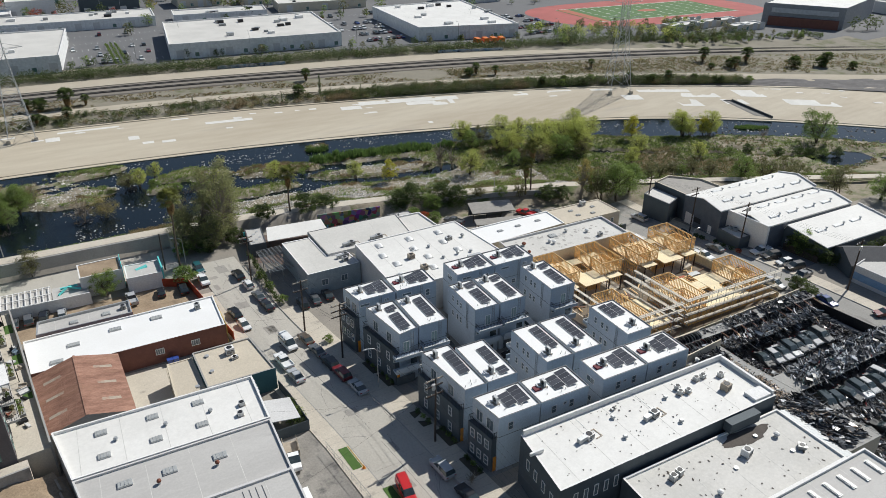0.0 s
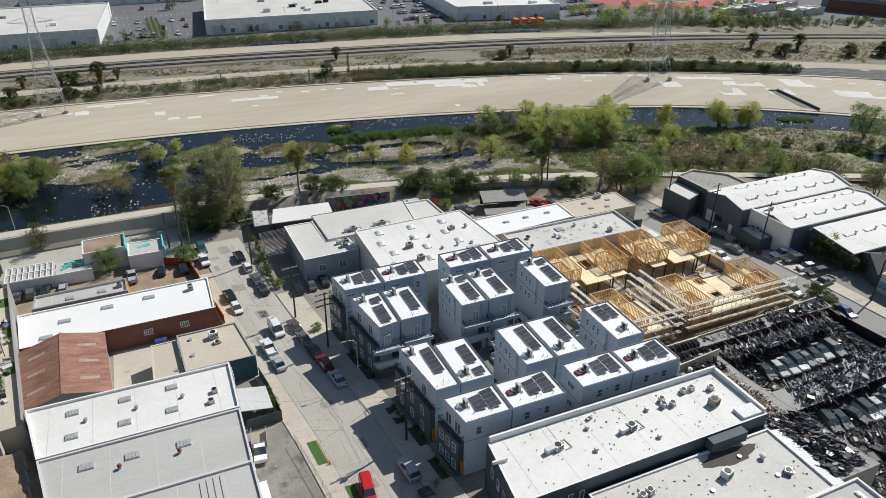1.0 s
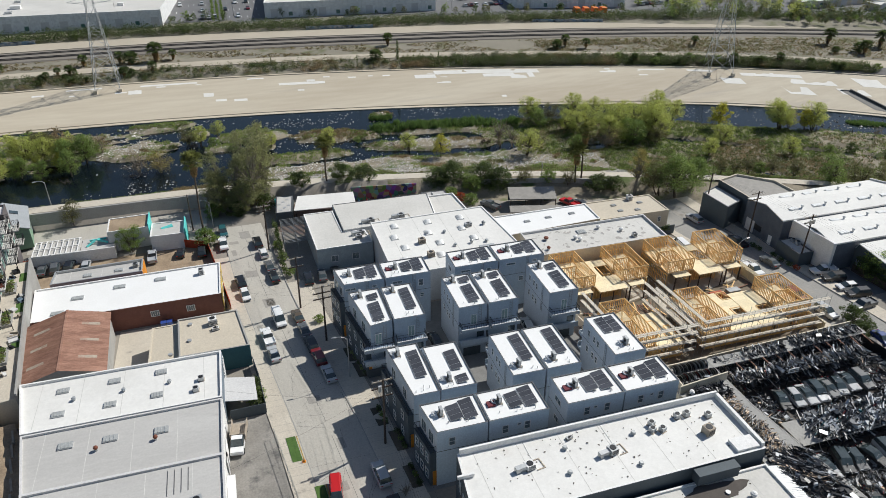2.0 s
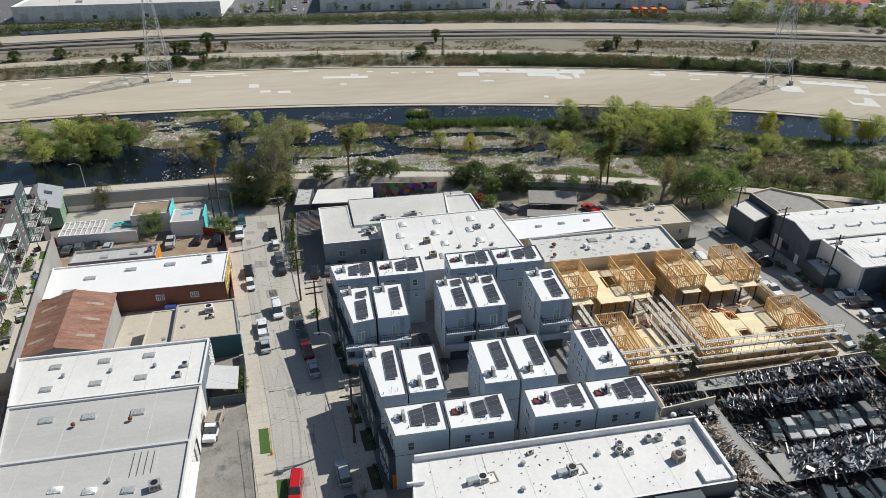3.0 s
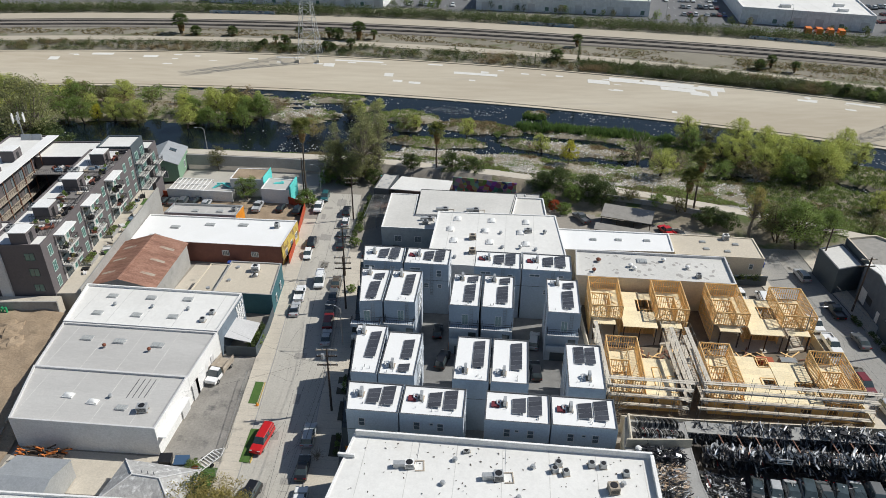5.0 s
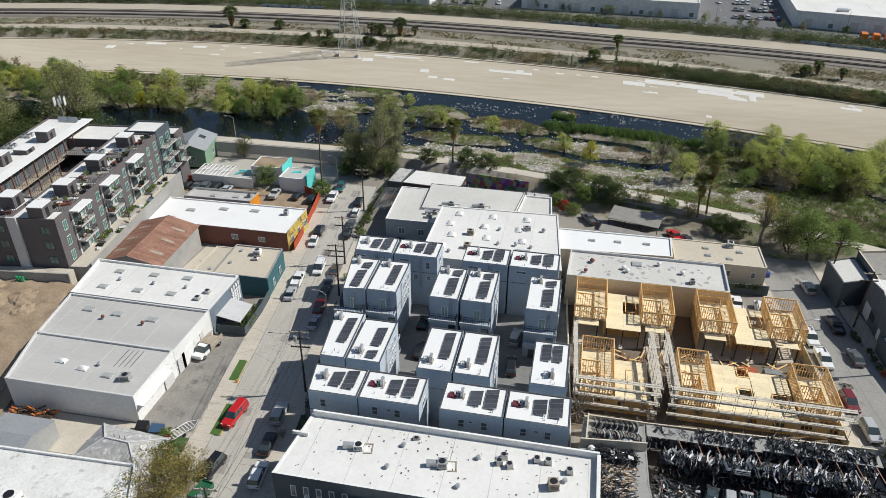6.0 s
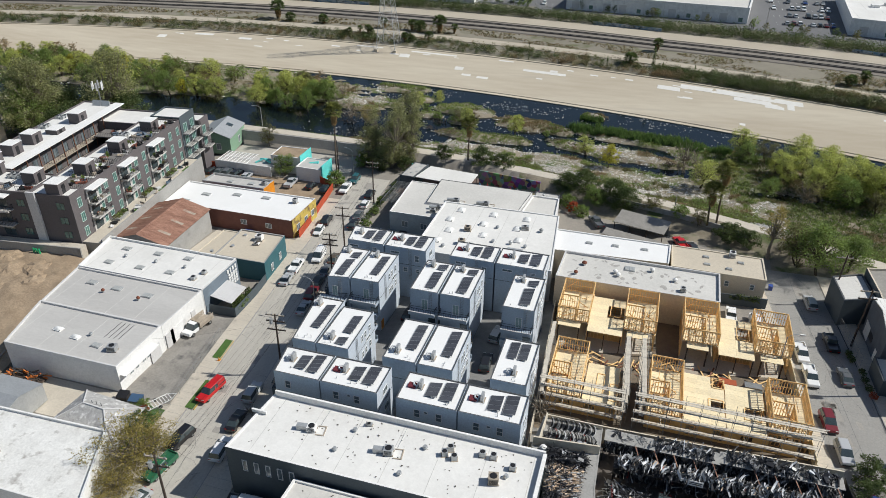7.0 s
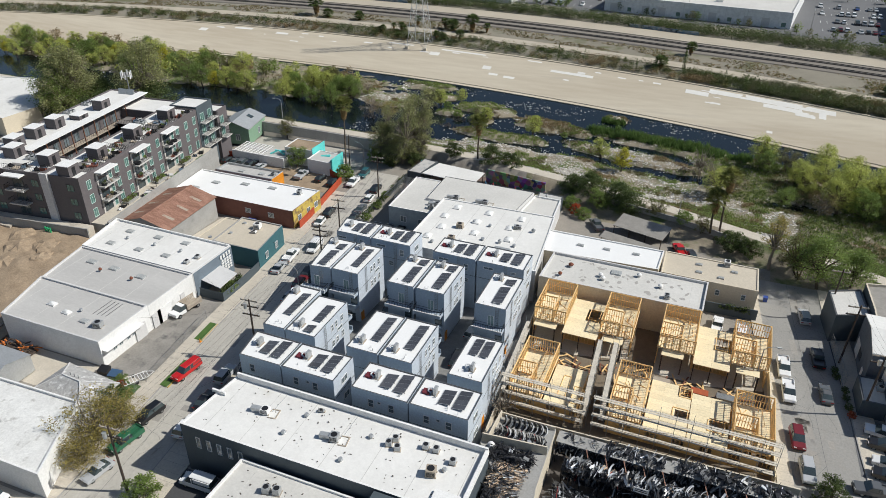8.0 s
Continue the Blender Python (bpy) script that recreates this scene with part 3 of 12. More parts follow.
def build_streets():
    ys = [-60, -20, 20, 60, 82, 100, 115, 130, 145, 160]
    ribbon("road", WEST_W, WEST_E, ys, 0.03, ASPHALT, "worn sunlit concrete-grey residential street", "road")
    ribbon("pavement", off(WEST_W, -3.4), off(WEST_W, 0), ys[:9], 0.16, CONCRETE, "pale concrete pavement with driveway aprons", "pavement")
    ribbon("pavement", off(WEST_E, 0), off(WEST_E, 4.6), ys[:8], 0.16, CONCRETE, "pale concrete pavement before the townhouses", "pavement")
    ye = [-60, 0, 60, 82, 100, 120, 130, 140]
    ribbon("road", EAST_W, EAST_E, ye, 0.03, ASPHALT_EAST, "worn grey residential street with pale patches", "road")
    ribbon("pavement", off(EAST_W, -2.2), off(EAST_W, 0), ye, 0.16, CONCRETE, "narrow concrete pavement by the building site", "pavement")
    ribbon("pavement", off(EAST_E, 0), off(EAST_E, 3.4), ye, 0.16, CONCRETE, "concrete pavement before the warehouses", "pavement")
    # joints and tar seams of the streets
    for tw, te, y0, y1, nm in ((WEST_W, WEST_E, 40, 158, "west"), (EAST_W, EAST_E, 60, 138, "east")):
        s = Shape()
        for frac in (0.5,):
            for y in np.arange(y0, y1, 4.0):
                a = lerp_line(tw, y) * (1 - frac) + lerp_line(te, y) * frac
                b = lerp_line(tw, y + 4) * (1 - frac) + lerp_line(te, y + 4) * frac
                s.poly([(a - 0.03, y, near_z(a, y) + 0.036), (a + 0.025, y, near_z(a, y) + 0.036), (b + 0.025, y + 4, near_z(b, y + 4) + 0.036), (b - 0.025, y + 4, near_z(b, y + 4) + 0.036)])
        for y in np.arange(y0, y1, 17.3):
            a, b = lerp_line(tw, y), lerp_line(te, y)
            s.poly([(a, y, near_z(a, y) + 0.036), (b, y, near_z(b, y) + 0.036), (b, y + 0.025, near_z(b, y) + 0.036), (a, y + 0.025, near_z(a, y) + 0.036)])
        tagged(s.put("road_joints", ASPHALT_LOT), "dark tarred joints of the street slabs", "road joint", kind="structure")
    random.seed(61)
    G = lambda x, y, dz: (x, y, near_z(x, y) + dz)
    for tw, te, y0, y1 in ((WEST_W, WEST_E, 40, 156), (EAST_W, EAST_E, 60, 136)):
        cracks, patch = Shape(), Shape()
        for _ in range(46):
            y = random.uniform(y0, y1)
            x = random.uniform(lerp_line(tw, y) + 0.3, lerp_line(te, y) - 0.3)
            a = random.choice((0.1, 1.5, 1.7, 3.0)) + random.uniform(-0.3, 0.3)
            for _k in range(random.randint(4, 12)):
                a += random.uniform(-0.3, 0.3)
                x2, y2 = x + 0.7 * math.cos(a), y + 0.7 * math.sin(a)
                if not (lerp_line(tw, y2) < x2 < lerp_line(te, y2)):
                    break
                n = (-math.sin(a) * 0.02, math.cos(a) * 0.02)
                cracks.poly([G(x - n[0], y - n[1], 0.042), G(x2 - n[0], y2 - n[1], 0.042), G(x2 + n[0], y2 + n[1], 0.042), G(x + n[0], y + n[1], 0.042)])
                x, y = x2, y2
        for _ in range(16):
            y = random.uniform(y0, y1)
            x = random.uniform(lerp_line(tw, y) + 0.4, lerp_line(te, y) - 3.0)
            w, d = random.uniform(0.8, 2.4), random.uniform(1.0, 5.0)
            patch.poly([G(x, y, 0.038), G(x + w, y + 0.1, 0.038), G(x + w - 0.12 * d, y + d, 0.038), G(x - 0.12 * d, y + d, 0.038)])
        tagged(cracks.put("road_crack", ASPHALT_LOT), "dark sealed cracks in the street", "cracks", kind="stuff")
        tagged(patch.put("road_patch", ROAD_PATCH), "darker asphalt repair patches in the street", "road patches", kind="stuff")
        for edge, side in ((tw, -1), (te, 1)):
            kerb = Shape()
            kerb.wallstrip([(lerp_line(edge, y) + side * 0.08, y) for y in np.arange(y0, y1, 6.0)], lambda x, y: near_z(x, y) - 0.1, lambda x, y: near_z(x, y) + 0.175, 0.16)
            tagged(kerb.put("kerb", CONCRETE_WALL), "grey concrete kerb along the street", "kerb", kind="structure")
            joint = Shape()
            wide = {-1: 3.2, 1: 4.4}[side] if tw is WEST_W else {-1: 2.1, 1: 3.3}[side]
            for y in np.arange(y0, y1 - 20 if tw is WEST_W else y1, 1.6):
                x = lerp_line(edge, y)
                xa, xb = sorted((x + side * 0.2, x + side * wide))
                joint.poly([G(xa, y, 0.164), G(xb, y, 0.164), G(xb, y + 0.04, 0.164), G(xa, y + 0.04, 0.164)])
            tagged(joint.put("pavement_joint", ROAD_PATCH), "scored joints across the concrete pavement", "pavement joints", kind="stuff")
    # river path on the crest, floodwall below it
    s = Shape()
    cols = steps((-160, 240, 6))
    for a, b in zip(cols, cols[1:]):
        s.poly([(a, crest(a) - 1.2, 1.06), (b, crest(b) - 1.2, 1.06), (b, crest(b) + 2.2, 1.06), (a, crest(a) + 2.2, 1.06)])
    tagged(s.put("river_path", CONCRETE), "pale concrete path along the river bank", "path", kind="structure")
    s = Shape()
    s.wallstrip([(x, crest(x) - 2.4) for x in (-150, -60, -24, 0, 13)], -3.2, 1.35, 0.5)
    tagged(s.put("floodwall", CONCRETE_WALL), "grey concrete floodwall along the river path", "wall", kind="structure")
    s = Shape()
    s.wallstrip([(13, crest(13) - 2.4), (14.2, 166)], -3.2, 1.2, 0.4)
    tagged(s.put("wing_wall", CONCRETE_WALL), "grey concrete wing wall at the street's end", "wall", kind="structure")


def pad(name, pts, dz, mat, label, category):
    """A paved yard: a polygon draped on the near ground, cut where the slope changes."""
    s = Shape()
    for lo, hi in ((-200, 82), (82, 130), (130, 400)):
        q = list(pts)
        for sign, lim in ((1, lo), (-1, hi)):
            out = []
            for i, a in enumerate(q):
                b = q[(i + 1) % len(q)]
                ia, ib = sign * (a[1] - lim) >= 0, sign * (b[1] - lim) >= 0
                if ia:
                    out.append(a)
                if ia != ib:
                    t = (lim - a[1]) / (b[1] - a[1])
                    out.append((a[0] + t * (b[0] - a[0]), lim))
            q = out
        if len(q) > 2:
            s.poly([(x, y, near_z(x, y) + dz) for x, y in q])
    return tagged(s.put(name, mat), label, category, kind="structure")


build_ground()
build_far_bank()
build_streets()


# ---- buildings ----
_once = {}


def material_once(name, colour, rough=0.7):
    if name not in _once:
        _once[name] = material(name, colour, rough, scale=0.8, fine=5, bump=0)
    return _once[name]


def flat_building(name, pts, top, roof_drop, wall, roof, label, category, coping=None, base=None, rim=0.28, group="", wall_ns=None):
    """A flat-roofed building on a polygon (counter-clockwise): walls, roof and a parapet whose top is at the height top."""
    cx, cy = sum(p[0] for p in pts) / len(pts), sum(p[1] for p in pts) / len(pts)
    zb = min(near_z(x, y) for x, y in pts) - 0.3 if base is None else base
    t = thing(name, (cx, cy, zb), label, category, group)
    loc = [(x - cx, y - cy) for x, y in pts]
    inn = inset(loc, rim)
    n = len(loc)
    h = top - zb
    s = Shape()
    v = [(x, y, 0) for x, y in loc] + [(x, y, h) for x, y in loc]
    for i in range(n):
        a, b = loc[i], loc[(i + 1) % n]
        # walls running east to west take wall_ns where it is given
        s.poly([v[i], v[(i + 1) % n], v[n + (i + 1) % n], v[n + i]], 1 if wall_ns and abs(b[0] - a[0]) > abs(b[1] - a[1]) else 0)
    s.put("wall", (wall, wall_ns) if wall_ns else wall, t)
    s = Shape()
    v = [(x, y, h) for x, y in loc] + [(x, y, h) for x, y in inn] + [(x, y, h - roof_drop - 0.05) for x, y in inn]
    s.grid(v, [(i, (i + 1) % n, n + (i + 1) % n, n + i) for i in range(n)] + [(n + i, n + (i + 1) % n, 2 * n + (i + 1) % n, 2 * n + i) for i in range(n)])
    s.put("parapet", coping or wall, t)
    s = Shape()
    s.poly([(x, y, h - roof_drop) for x, y in inset(loc, rim - 0.02)])
    s.put("roof", roof, t)
    if roof in (WHITE_ROOF, OFFWHITE_ROOF, GREY_ROOF):
        # lapped joints between the roof sheets
        q, lines = inset(loc, rim), Shape()
        x = min(p[0] for p in q) + 3.1
        while x < max(p[0] for p in q) - 0.5:
            hit = sorted(a[1] + (x - a[0]) / (b[0] - a[0]) * (b[1] - a[1]) for a, b in zip(q, q[1:] + q[:1]) if (a[0] - x) * (b[0] - x) < 0)
            if len(hit) > 1:
                lines.box(x - 0.05, hit[0] + 0.02, h - roof_drop, x + 0.05, hit[-1] - 0.02, h - roof_drop + 0.008)
            x += 6.1
        if lines.v:
            tagged(lines.put("seam", SEAM, t), kind="stuff")
    return t, Vector((cx, cy, zb))


def rect(x0, y0, x1, y1):
    return [(x0, y0), (x1, y0), (x1, y1), (x0, y1)]


_win = {}


def window(parent, at, facing, w, h, glass=None, edging=None, bars=1, name="window"):
    """A framed window on a wall at a point of the parent's own space; facing: degrees of the outward normal from +x."""
    glass = glass or PANE
    key = (w, h, bars, glass, edging or WINDOW_FRAME, name)
    if key not in _win:
        f = Shape()
        t = 0.095
        f.box(-w / 2, -0.02, -h / 2, -w / 2 + t, 0.07, h / 2).box(w / 2 - t, -0.02, -h / 2, w / 2, 0.07, h / 2)
        f.box(-w / 2 + t, -0.02, -h / 2, w / 2 - t, 0.07, -h / 2 + t).box(-w / 2 + t, -0.02, h / 2 - t, w / 2 - t, 0.07, h / 2)
        if bars == 1:
            f.box(-w / 2 + t, -0.02, -0.03, w / 2 - t, 0.06, 0.03)
        elif bars > 1:
            for i in range(1, bars):
                x = -w / 2 + w * i / bars
                f.box(x - 0.03, -0.02, -h / 2 + t, x + 0.03, 0.06, h / 2 - t)
        g = Shape()
        g.box(-w / 2 + t, -0.02, -h / 2 + t, w / 2 - t, 0.02, h / 2 - t)
        _win[key] = (f.mesh(name, edging or WINDOW_FRAME), g.mesh("pane", glass))
    fm, gm = _win[key]
    a = new(name, fm)
    a.parent = parent
    a.matrix_basis = pose(*at, 0, 0, facing - 90)
    b = new("pane", gm)
    b.parent = a
    return a


TOP = 10.4
UNITS = {  # footprint corners, counter-clockwise from the south-west
    "a1": [(43.4, 65.9), (50.8, 65.9), (50.8, 71.95), (42.5, 71.95)], "a2": [(51.0, 65.9), (60.0, 65.9), (60.0, 71.95), (51.0, 71.95)],
    "b1": rect(62.9, 65.9, 71.95, 71.95), "b2": rect(72.15, 65.9, 81.1, 71.95),
    "c1": [(42.3, 73.9), (46.3, 73.9), (46.0, 86.0), (40.9, 86.0)], "c2": rect(46.5, 73.9, 52.0, 84.6),
    "d1": rect(57.7, 73.9, 63.1, 84.5), "d2": rect(63.4, 73.9, 69.0, 84.5), "e1": rect(74.8, 73.9, 80.3, 84.4),
    "f1": [(39.8, 92.4), (43.7, 93.1), (43.6, 103.4), (38.1, 103.4)], "f2": rect(44.0, 93.1, 49.5, 103.4),
    "g1": rect(55.4, 93.1, 60.6, 103.4), "g2": rect(61.0, 93.1, 66.5, 103.4), "h1": rect(72.25, 92.8, 77.9, 103.4),
    "i1": [(37.8, 106.05), (45.3, 106.05), (45.1, 111.9), (36.9, 111.9)], "i2": rect(45.6, 106.05, 54.1, 111.9),
    "j1": rect(58.9, 106.05, 67.6, 112.0), "j2": rect(67.9, 106.05, 77.1, 112.1),
}


def railing(s, pts, h=1.0, gap=0.6):
    for a, b in zip(pts, pts[1:]):
        a, b = Vector(a), Vector(b)
        d = b - a
        s.beam(a + Vector((0, 0, h)), b + Vector((0, 0, h)), 0.06)
        n = max(1, int(d.length / gap))
        for i in range(n + 1):
            p = a + d * i / n
            s.beam(p, p + Vector((0, 0, h)), 0.04)


def ladder(parent, x, y, z0, z1, facing):
    s = Shape()
    m = pose(x, y, 0, 0, 0, facing - 90)
    for e in (-0.25, 0.25):
        s.box(e - 0.025, 0.12, z0, e + 0.025, 0.17, z1, m)
    for z in np.arange(z0 + 0.2, z1, 0.35):
        s.box(-0.25, 0.12, z, 0.25, 0.16, z + 0.03, m)
    s.put("ladder", STEEL, parent)


def townhouse(code, pts):
    xs, ys = [p[0] for p in pts], [p[1] for p in pts]
    x0, x1, y0, y1 = min(xs), max(xs), min(ys), max(ys)
    deep = code[0] in "cdefgh"
    t, o = flat_building("townhouse", pts, TOP, 0.16, SIDE_STUCCO, WHITE_ROOF_CLEAN, "three-storey pale grey stucco townhouse with a white flat roof", "townhouse", COPING, rim=0.16, group="townhouses", wall_ns=PALE_BLUE if code[0] in "ab" else BLUE_GREY, base=min(near_z(x0, y1), near_z(x1, y1)) - 0.2)
    L = lambda x, y, z: (x - o.x, y - o.y, z - o.z)
    cx = (x0 + x1) / 2
    east_open = code in ("c2", "d2", "e1", "f2", "g2", "h1", "a2", "b2", "i2", "j2")
    west_open = code in ("d1", "e1", "g1", "h1", "b1", "j1", "c1", "f1", "a1", "i1")
    street = code in ("a1", "c1", "f1", "i1")
    # joint lines of the stucco and the floor band
    s = Shape()
    s.prism([(x - o.x, y - o.y) for x, y in inset(pts, -0.02)], 6.75 - o.z, 6.83 - o.z)
    s.put("floor_band", COPING, t)
    if not deep:
        wins = {"a1": [(0.37, 8.3)], "a2": [(0.27, 8.3), (0.64, 8.3)], "b1": [(0.35, 8.3), (0.71, 8.3)], "b2": [(0.3, 8.3), (0.68, 8.3)]}.get(code, [])
        for fx, z in wins:
            window(t, L(x0 + fx * (x1 - x0), y0, z), -90, 0.95, 1.5)
        if code in ("a2", "b1", "b2"):
            window(t, L(x0 + 0.5 * (x1 - x0), y0, 8.75), -90, 0.6, 0.5, bars=0)
        if code in ("i1", "i2", "j1", "j2"):
            window(t, L(x0 + 0.25 * (x1 - x0), y0, 9.2), -90, 2.0, 0.6, bars=2)
            window(t, L(x0 + 0.78 * (x1 - x0), y0, 8.4 if code in ("i2", "j1") else 9.2), -90, 1.0, 1.5 if code in ("i2", "j1") else 0.6)
            window(t, L(x0 + 0.5 * (x1 - x0), y0, 5.6), -90, 1.0, 1.1)
            window(t, L(x0 + 0.8 * (x1 - x0), y0, 5.6), -90, 0.8, 0.9)
            ladder(t, x0 + 0.62 * (x1 - x0) - o.x, y0 - o.y, 3.5 - o.z, TOP - o.z, -90)
        if east_open and code in ("a2", "b2", "j2", "i2"):
            window(t, L(x1, (y0 + y1) / 2, 8.5), 0, 1.7, 1.2, bars=2)
            window(t, L(x1, (y0 + y1) / 2 + 0.4, 5.2), 0, 1.7, 1.2, bars=2)
        if west_open and code in ("b1", "j1"):
            window(t, L(x0, (y0 + y1) / 2, 8.5), 180, 1.9, 1.1, bars=2)
            window(t, L(x0, (y0 + y1) / 2, 5.0), 180, 1.4, 1.1, bars=2)
    else:
        for zz in (8.6, 5.4):
            for fy in (0.5, 0.62, 0.8):
                if east_open:
                    window(t, L(x1, y0 + fy * (y1 - y0), zz), 0, 0.8, 1.3)
                if west_open and not street:
                    window(t, L(x0, y0 + fy * (y1 - y0), zz), 180, 0.8, 1.3)
        if east_open:
            ladder(t, x1 - o.x, y0 + 0.28 * (y1 - y0) - o.y, 5 - o.z, TOP - o.z, 0)
            window(t, L(x1, y0 + 0.72 * (y1 - y0), 7.1), 0, 1.7, 0.7, bars=2)
        if west_open and not street:
            ladder(t, x0 - o.x, y0 + 0.25 * (y1 - y0) - o.y, 5 - o.z, TOP - o.z, 180)
        # balconies: rows two and three face each other over the court
        f = -1 if code[0] in "fgh" else 1
        yw = y0 if f < 0 else y1
        fac = -90 if f < 0 else 90
        bx0, bx1 = (x0 + 0.15, x1 - 0.15) if not street else (x0 + 0.3, x1 - 0.2)
        ya, yb = (yw - 1.6, yw) if f < 0 else (yw, yw + 1.6)
        b = Shape()
        b.box(bx0 - o.x, ya - o.y, 6.0 - o.z, bx1 - o.x, yb - o.y, 6.35 - o.z)
        ye = ya if f < 0 else yb - 0.15
        b.box(bx0 - o.x, ye - o.y, 6.352 - o.z, bx1 - o.x, ye + 0.15 - o.y, 6.62 - o.z)
        for xx in (bx0, bx1 - 0.12):
            b.box(xx - o.x, ya + 0.15 - o.y, 6.352 - o.z, xx + 0.12 - o.x, yb - 0.15 - o.y, 6.6 - o.z)
        balcony = b.put("balcony", BLUE_GREY, t)
        c = Shape()
        c.box(bx0 - 0.03 - o.x, ye - 0.03 - o.y, 6.622 - o.z, bx1 + 0.03 - o.x, ye + 0.18 - o.y, 6.7 - o.z)
        c.put("rail_cap", WHITE_PAINT, balcony)
        r = Shape()
        railing(r, [L(bx0 + 0.06, yw, 6.6), L(bx0 + 0.06, ye + 0.08, 6.6), L(bx1 - 0.06, ye + 0.08, 6.6), L(bx1 - 0.06, yw, 6.6)], 0.85, 0.3)
        r.put("railing", BLACK_METAL, balcony)
        window(t, L(cx + 0.2, yw, 7.5), fac, 1.15, 2.2, bars=2, glass=material_once("pale green door glass", (0.3, 0.4, 0.38), 0.15), name="balcony_door")
        ladder(t, cx + 1.3 - o.x, yw - o.y, 6.4 - o.z, TOP - o.z, fac)
        window(t, L(x0 + 0.8, yw, 5.2), fac, 0.8, 0.6, bars=0)
        # lower terrace under the balcony, in shadow
        b = Shape()
        b.box(bx0 - o.x, ya + 0.1 - o.y, 3.2 - o.z, bx1 - o.x, yb - o.y, 3.5 - o.z).box(bx0 - o.x, (ya + 0.1 if f < 0 else yb - 0.22) - o.y, 3.502 - o.z, bx1 - o.x, (ya + 0.22 if f < 0 else yb - 0.1) - o.y, 4.3 - o.z)
        b.put("terrace", BLUE_GREY, t)
        b = Shape()
        b.box(bx1 - 1.6 - o.x, yw + (-0.06 if f < 0 else 0) - o.y, 3.6 - o.z, bx1 - 0.3 - o.x, yw + (0 if f < 0 else 0.06) - o.y, 5.7 - o.z)
        b.put("terrace_door", GLASS, t)
        g = Shape()
        g.box(x0 + 1.0 - o.x, yw + (-0.07 if f < 0 else 0) - o.y, o.z * 0 + 0.25, x1 - 1.0 - o.x, yw + (0 if f < 0 else 0.07) - o.y, 2.5)
        g.put("garage_door", CHARCOAL, t)
        if east_open or code in ("d1", "g1"):
            s = Shape()
            fx, dx = (x1, 0.08) if east_open else (x0, -0.08)
            s.box(min(fx, fx + dx) - o.x, y0 + 0.35 - o.y, 0.3, max(fx, fx + dx) - o.x, y0 + 1.5 - o.y, 2.7)
            s.put("entry_door", ORANGE, t, "orange painted entry door")
    if street:
        # darker lower storeys with a roof terrace towards the street
        q = [(pts[0][0] - 0.9, y0 + 0.25), (pts[0][0] + 0.3, y0 + 0.25), (pts[3][0] + 0.3, y1 - 0.4), (pts[3][0] - 0.9, y1 - 0.4)]
        s = Shape()
        s.prism([(x - o.x, y - o.y) for x, y in q], 0, 6.6 - o.z)
        base = s.put("lower_storey", CHARCOAL, t, "charcoal painted lower storeys")
        r = Shape()
        railing(r, [L(q[1][0], q[1][1], 6.6), L(q[0][0] + 0.1, q[0][1], 6.6), L(q[3][0] + 0.1, q[3][1], 6.6), L(q[2][0], q[2][1], 6.6)], 1.05, 0.35)
        r.put("railing", BLACK_METAL, t)
        ang = math.degrees(math.atan2(q[3][1] - q[0][1], q[3][0] - q[0][0])) + 90
        for k in (0.2, 0.5, 0.8):
            for zz in (5.0, 1.9):
                window(t, L(q[0][0] + k * (q[3][0] - q[0][0]), q[0][1] + k * (q[3][1] - q[0][1]), zz), ang, 1.0, 1.7)
        for k in (0.3, 0.7):
            window(t, L(pts[0][0] + k * (pts[3][0] - pts[0][0]), pts[0][1] + k * (pts[3][1] - pts[0][1]), 8.1), ang, 1.6, 2.1, bars=2)
        s = Shape()
        s.box(q[0][0] + 0.35 - o.x, y0 + 0.15 - o.y, 0.3, q[0][0] + 1.1 - o.x, y0 + 0.248 - o.y, 3.0)
        s.put("entry_door", ORANGE, t, "orange painted entry door")
    # roof things
    zr = TOP - 0.16
    tilt = 10
    if deep:
        spots = [(cx + 0.9, (y0 + y1) / 2 + (0.9 if code[0] in "cde" else 0.4), 1.75, 6.4 if code not in ("c2",) else 4.6)]
        if code in ("c2",):
            spots.append((cx + 0.9, y0 + 1.7, 1.75, 1.7))
        if code in ("f1", "g1", "g2", "h1"):
            spots = [(cx + 0.7, y0 + 3.9, 1.9, 5.2), (cx + 1.0, y0 + 8.4, 1.9, 1.7)]
        if code == "e1":
            spots = [(cx - 0.8, y1 - 2.9, 1.5, 4.0), (cx + 0.9, y1 - 2.9, 1.5, 4.0)]
        ac = (cx - 0.9, y0 + 2.2 if code[0] in "cd" else y1 - 1.6)
        if code == "e1":
            ac = (cx + 0.4, y0 + 2.4)
        if code == "c1":
            ac = (cx - 1.2, y1 - 2.0)
    else:
        spots = [(x0 + 0.52 * (x1 - x0), (y0 + y1) / 2 + 0.1, 1.9, 3.0), (x0 + 0.77 * (x1 - x0), (y0 + y1) / 2 + 0.3, 1.9, 3.9)]
        ac = (x0 + 0.3 * (x1 - x0), (y0 + y1) / 2 + 0.4)
    for sx, sy, w, h in spots:
        solar_array(sx, sy, zr, w, h, tilt)
    condenser(ac[0], ac[1], zr, red=not deep and code not in ("a1", "i1"))
    random.seed(hash_code(code))
    for _ in range(4):
        vent_pipe(random.uniform(x0 + 0.9, x1 - 0.9), random.uniform(y0 + 0.6, y0 + 1.6), zr, 0.05, random.uniform(0.25, 0.5))


def hash_code(code):
    return sum(ord(c) * (i + 3) for i, c in enumerate(code))


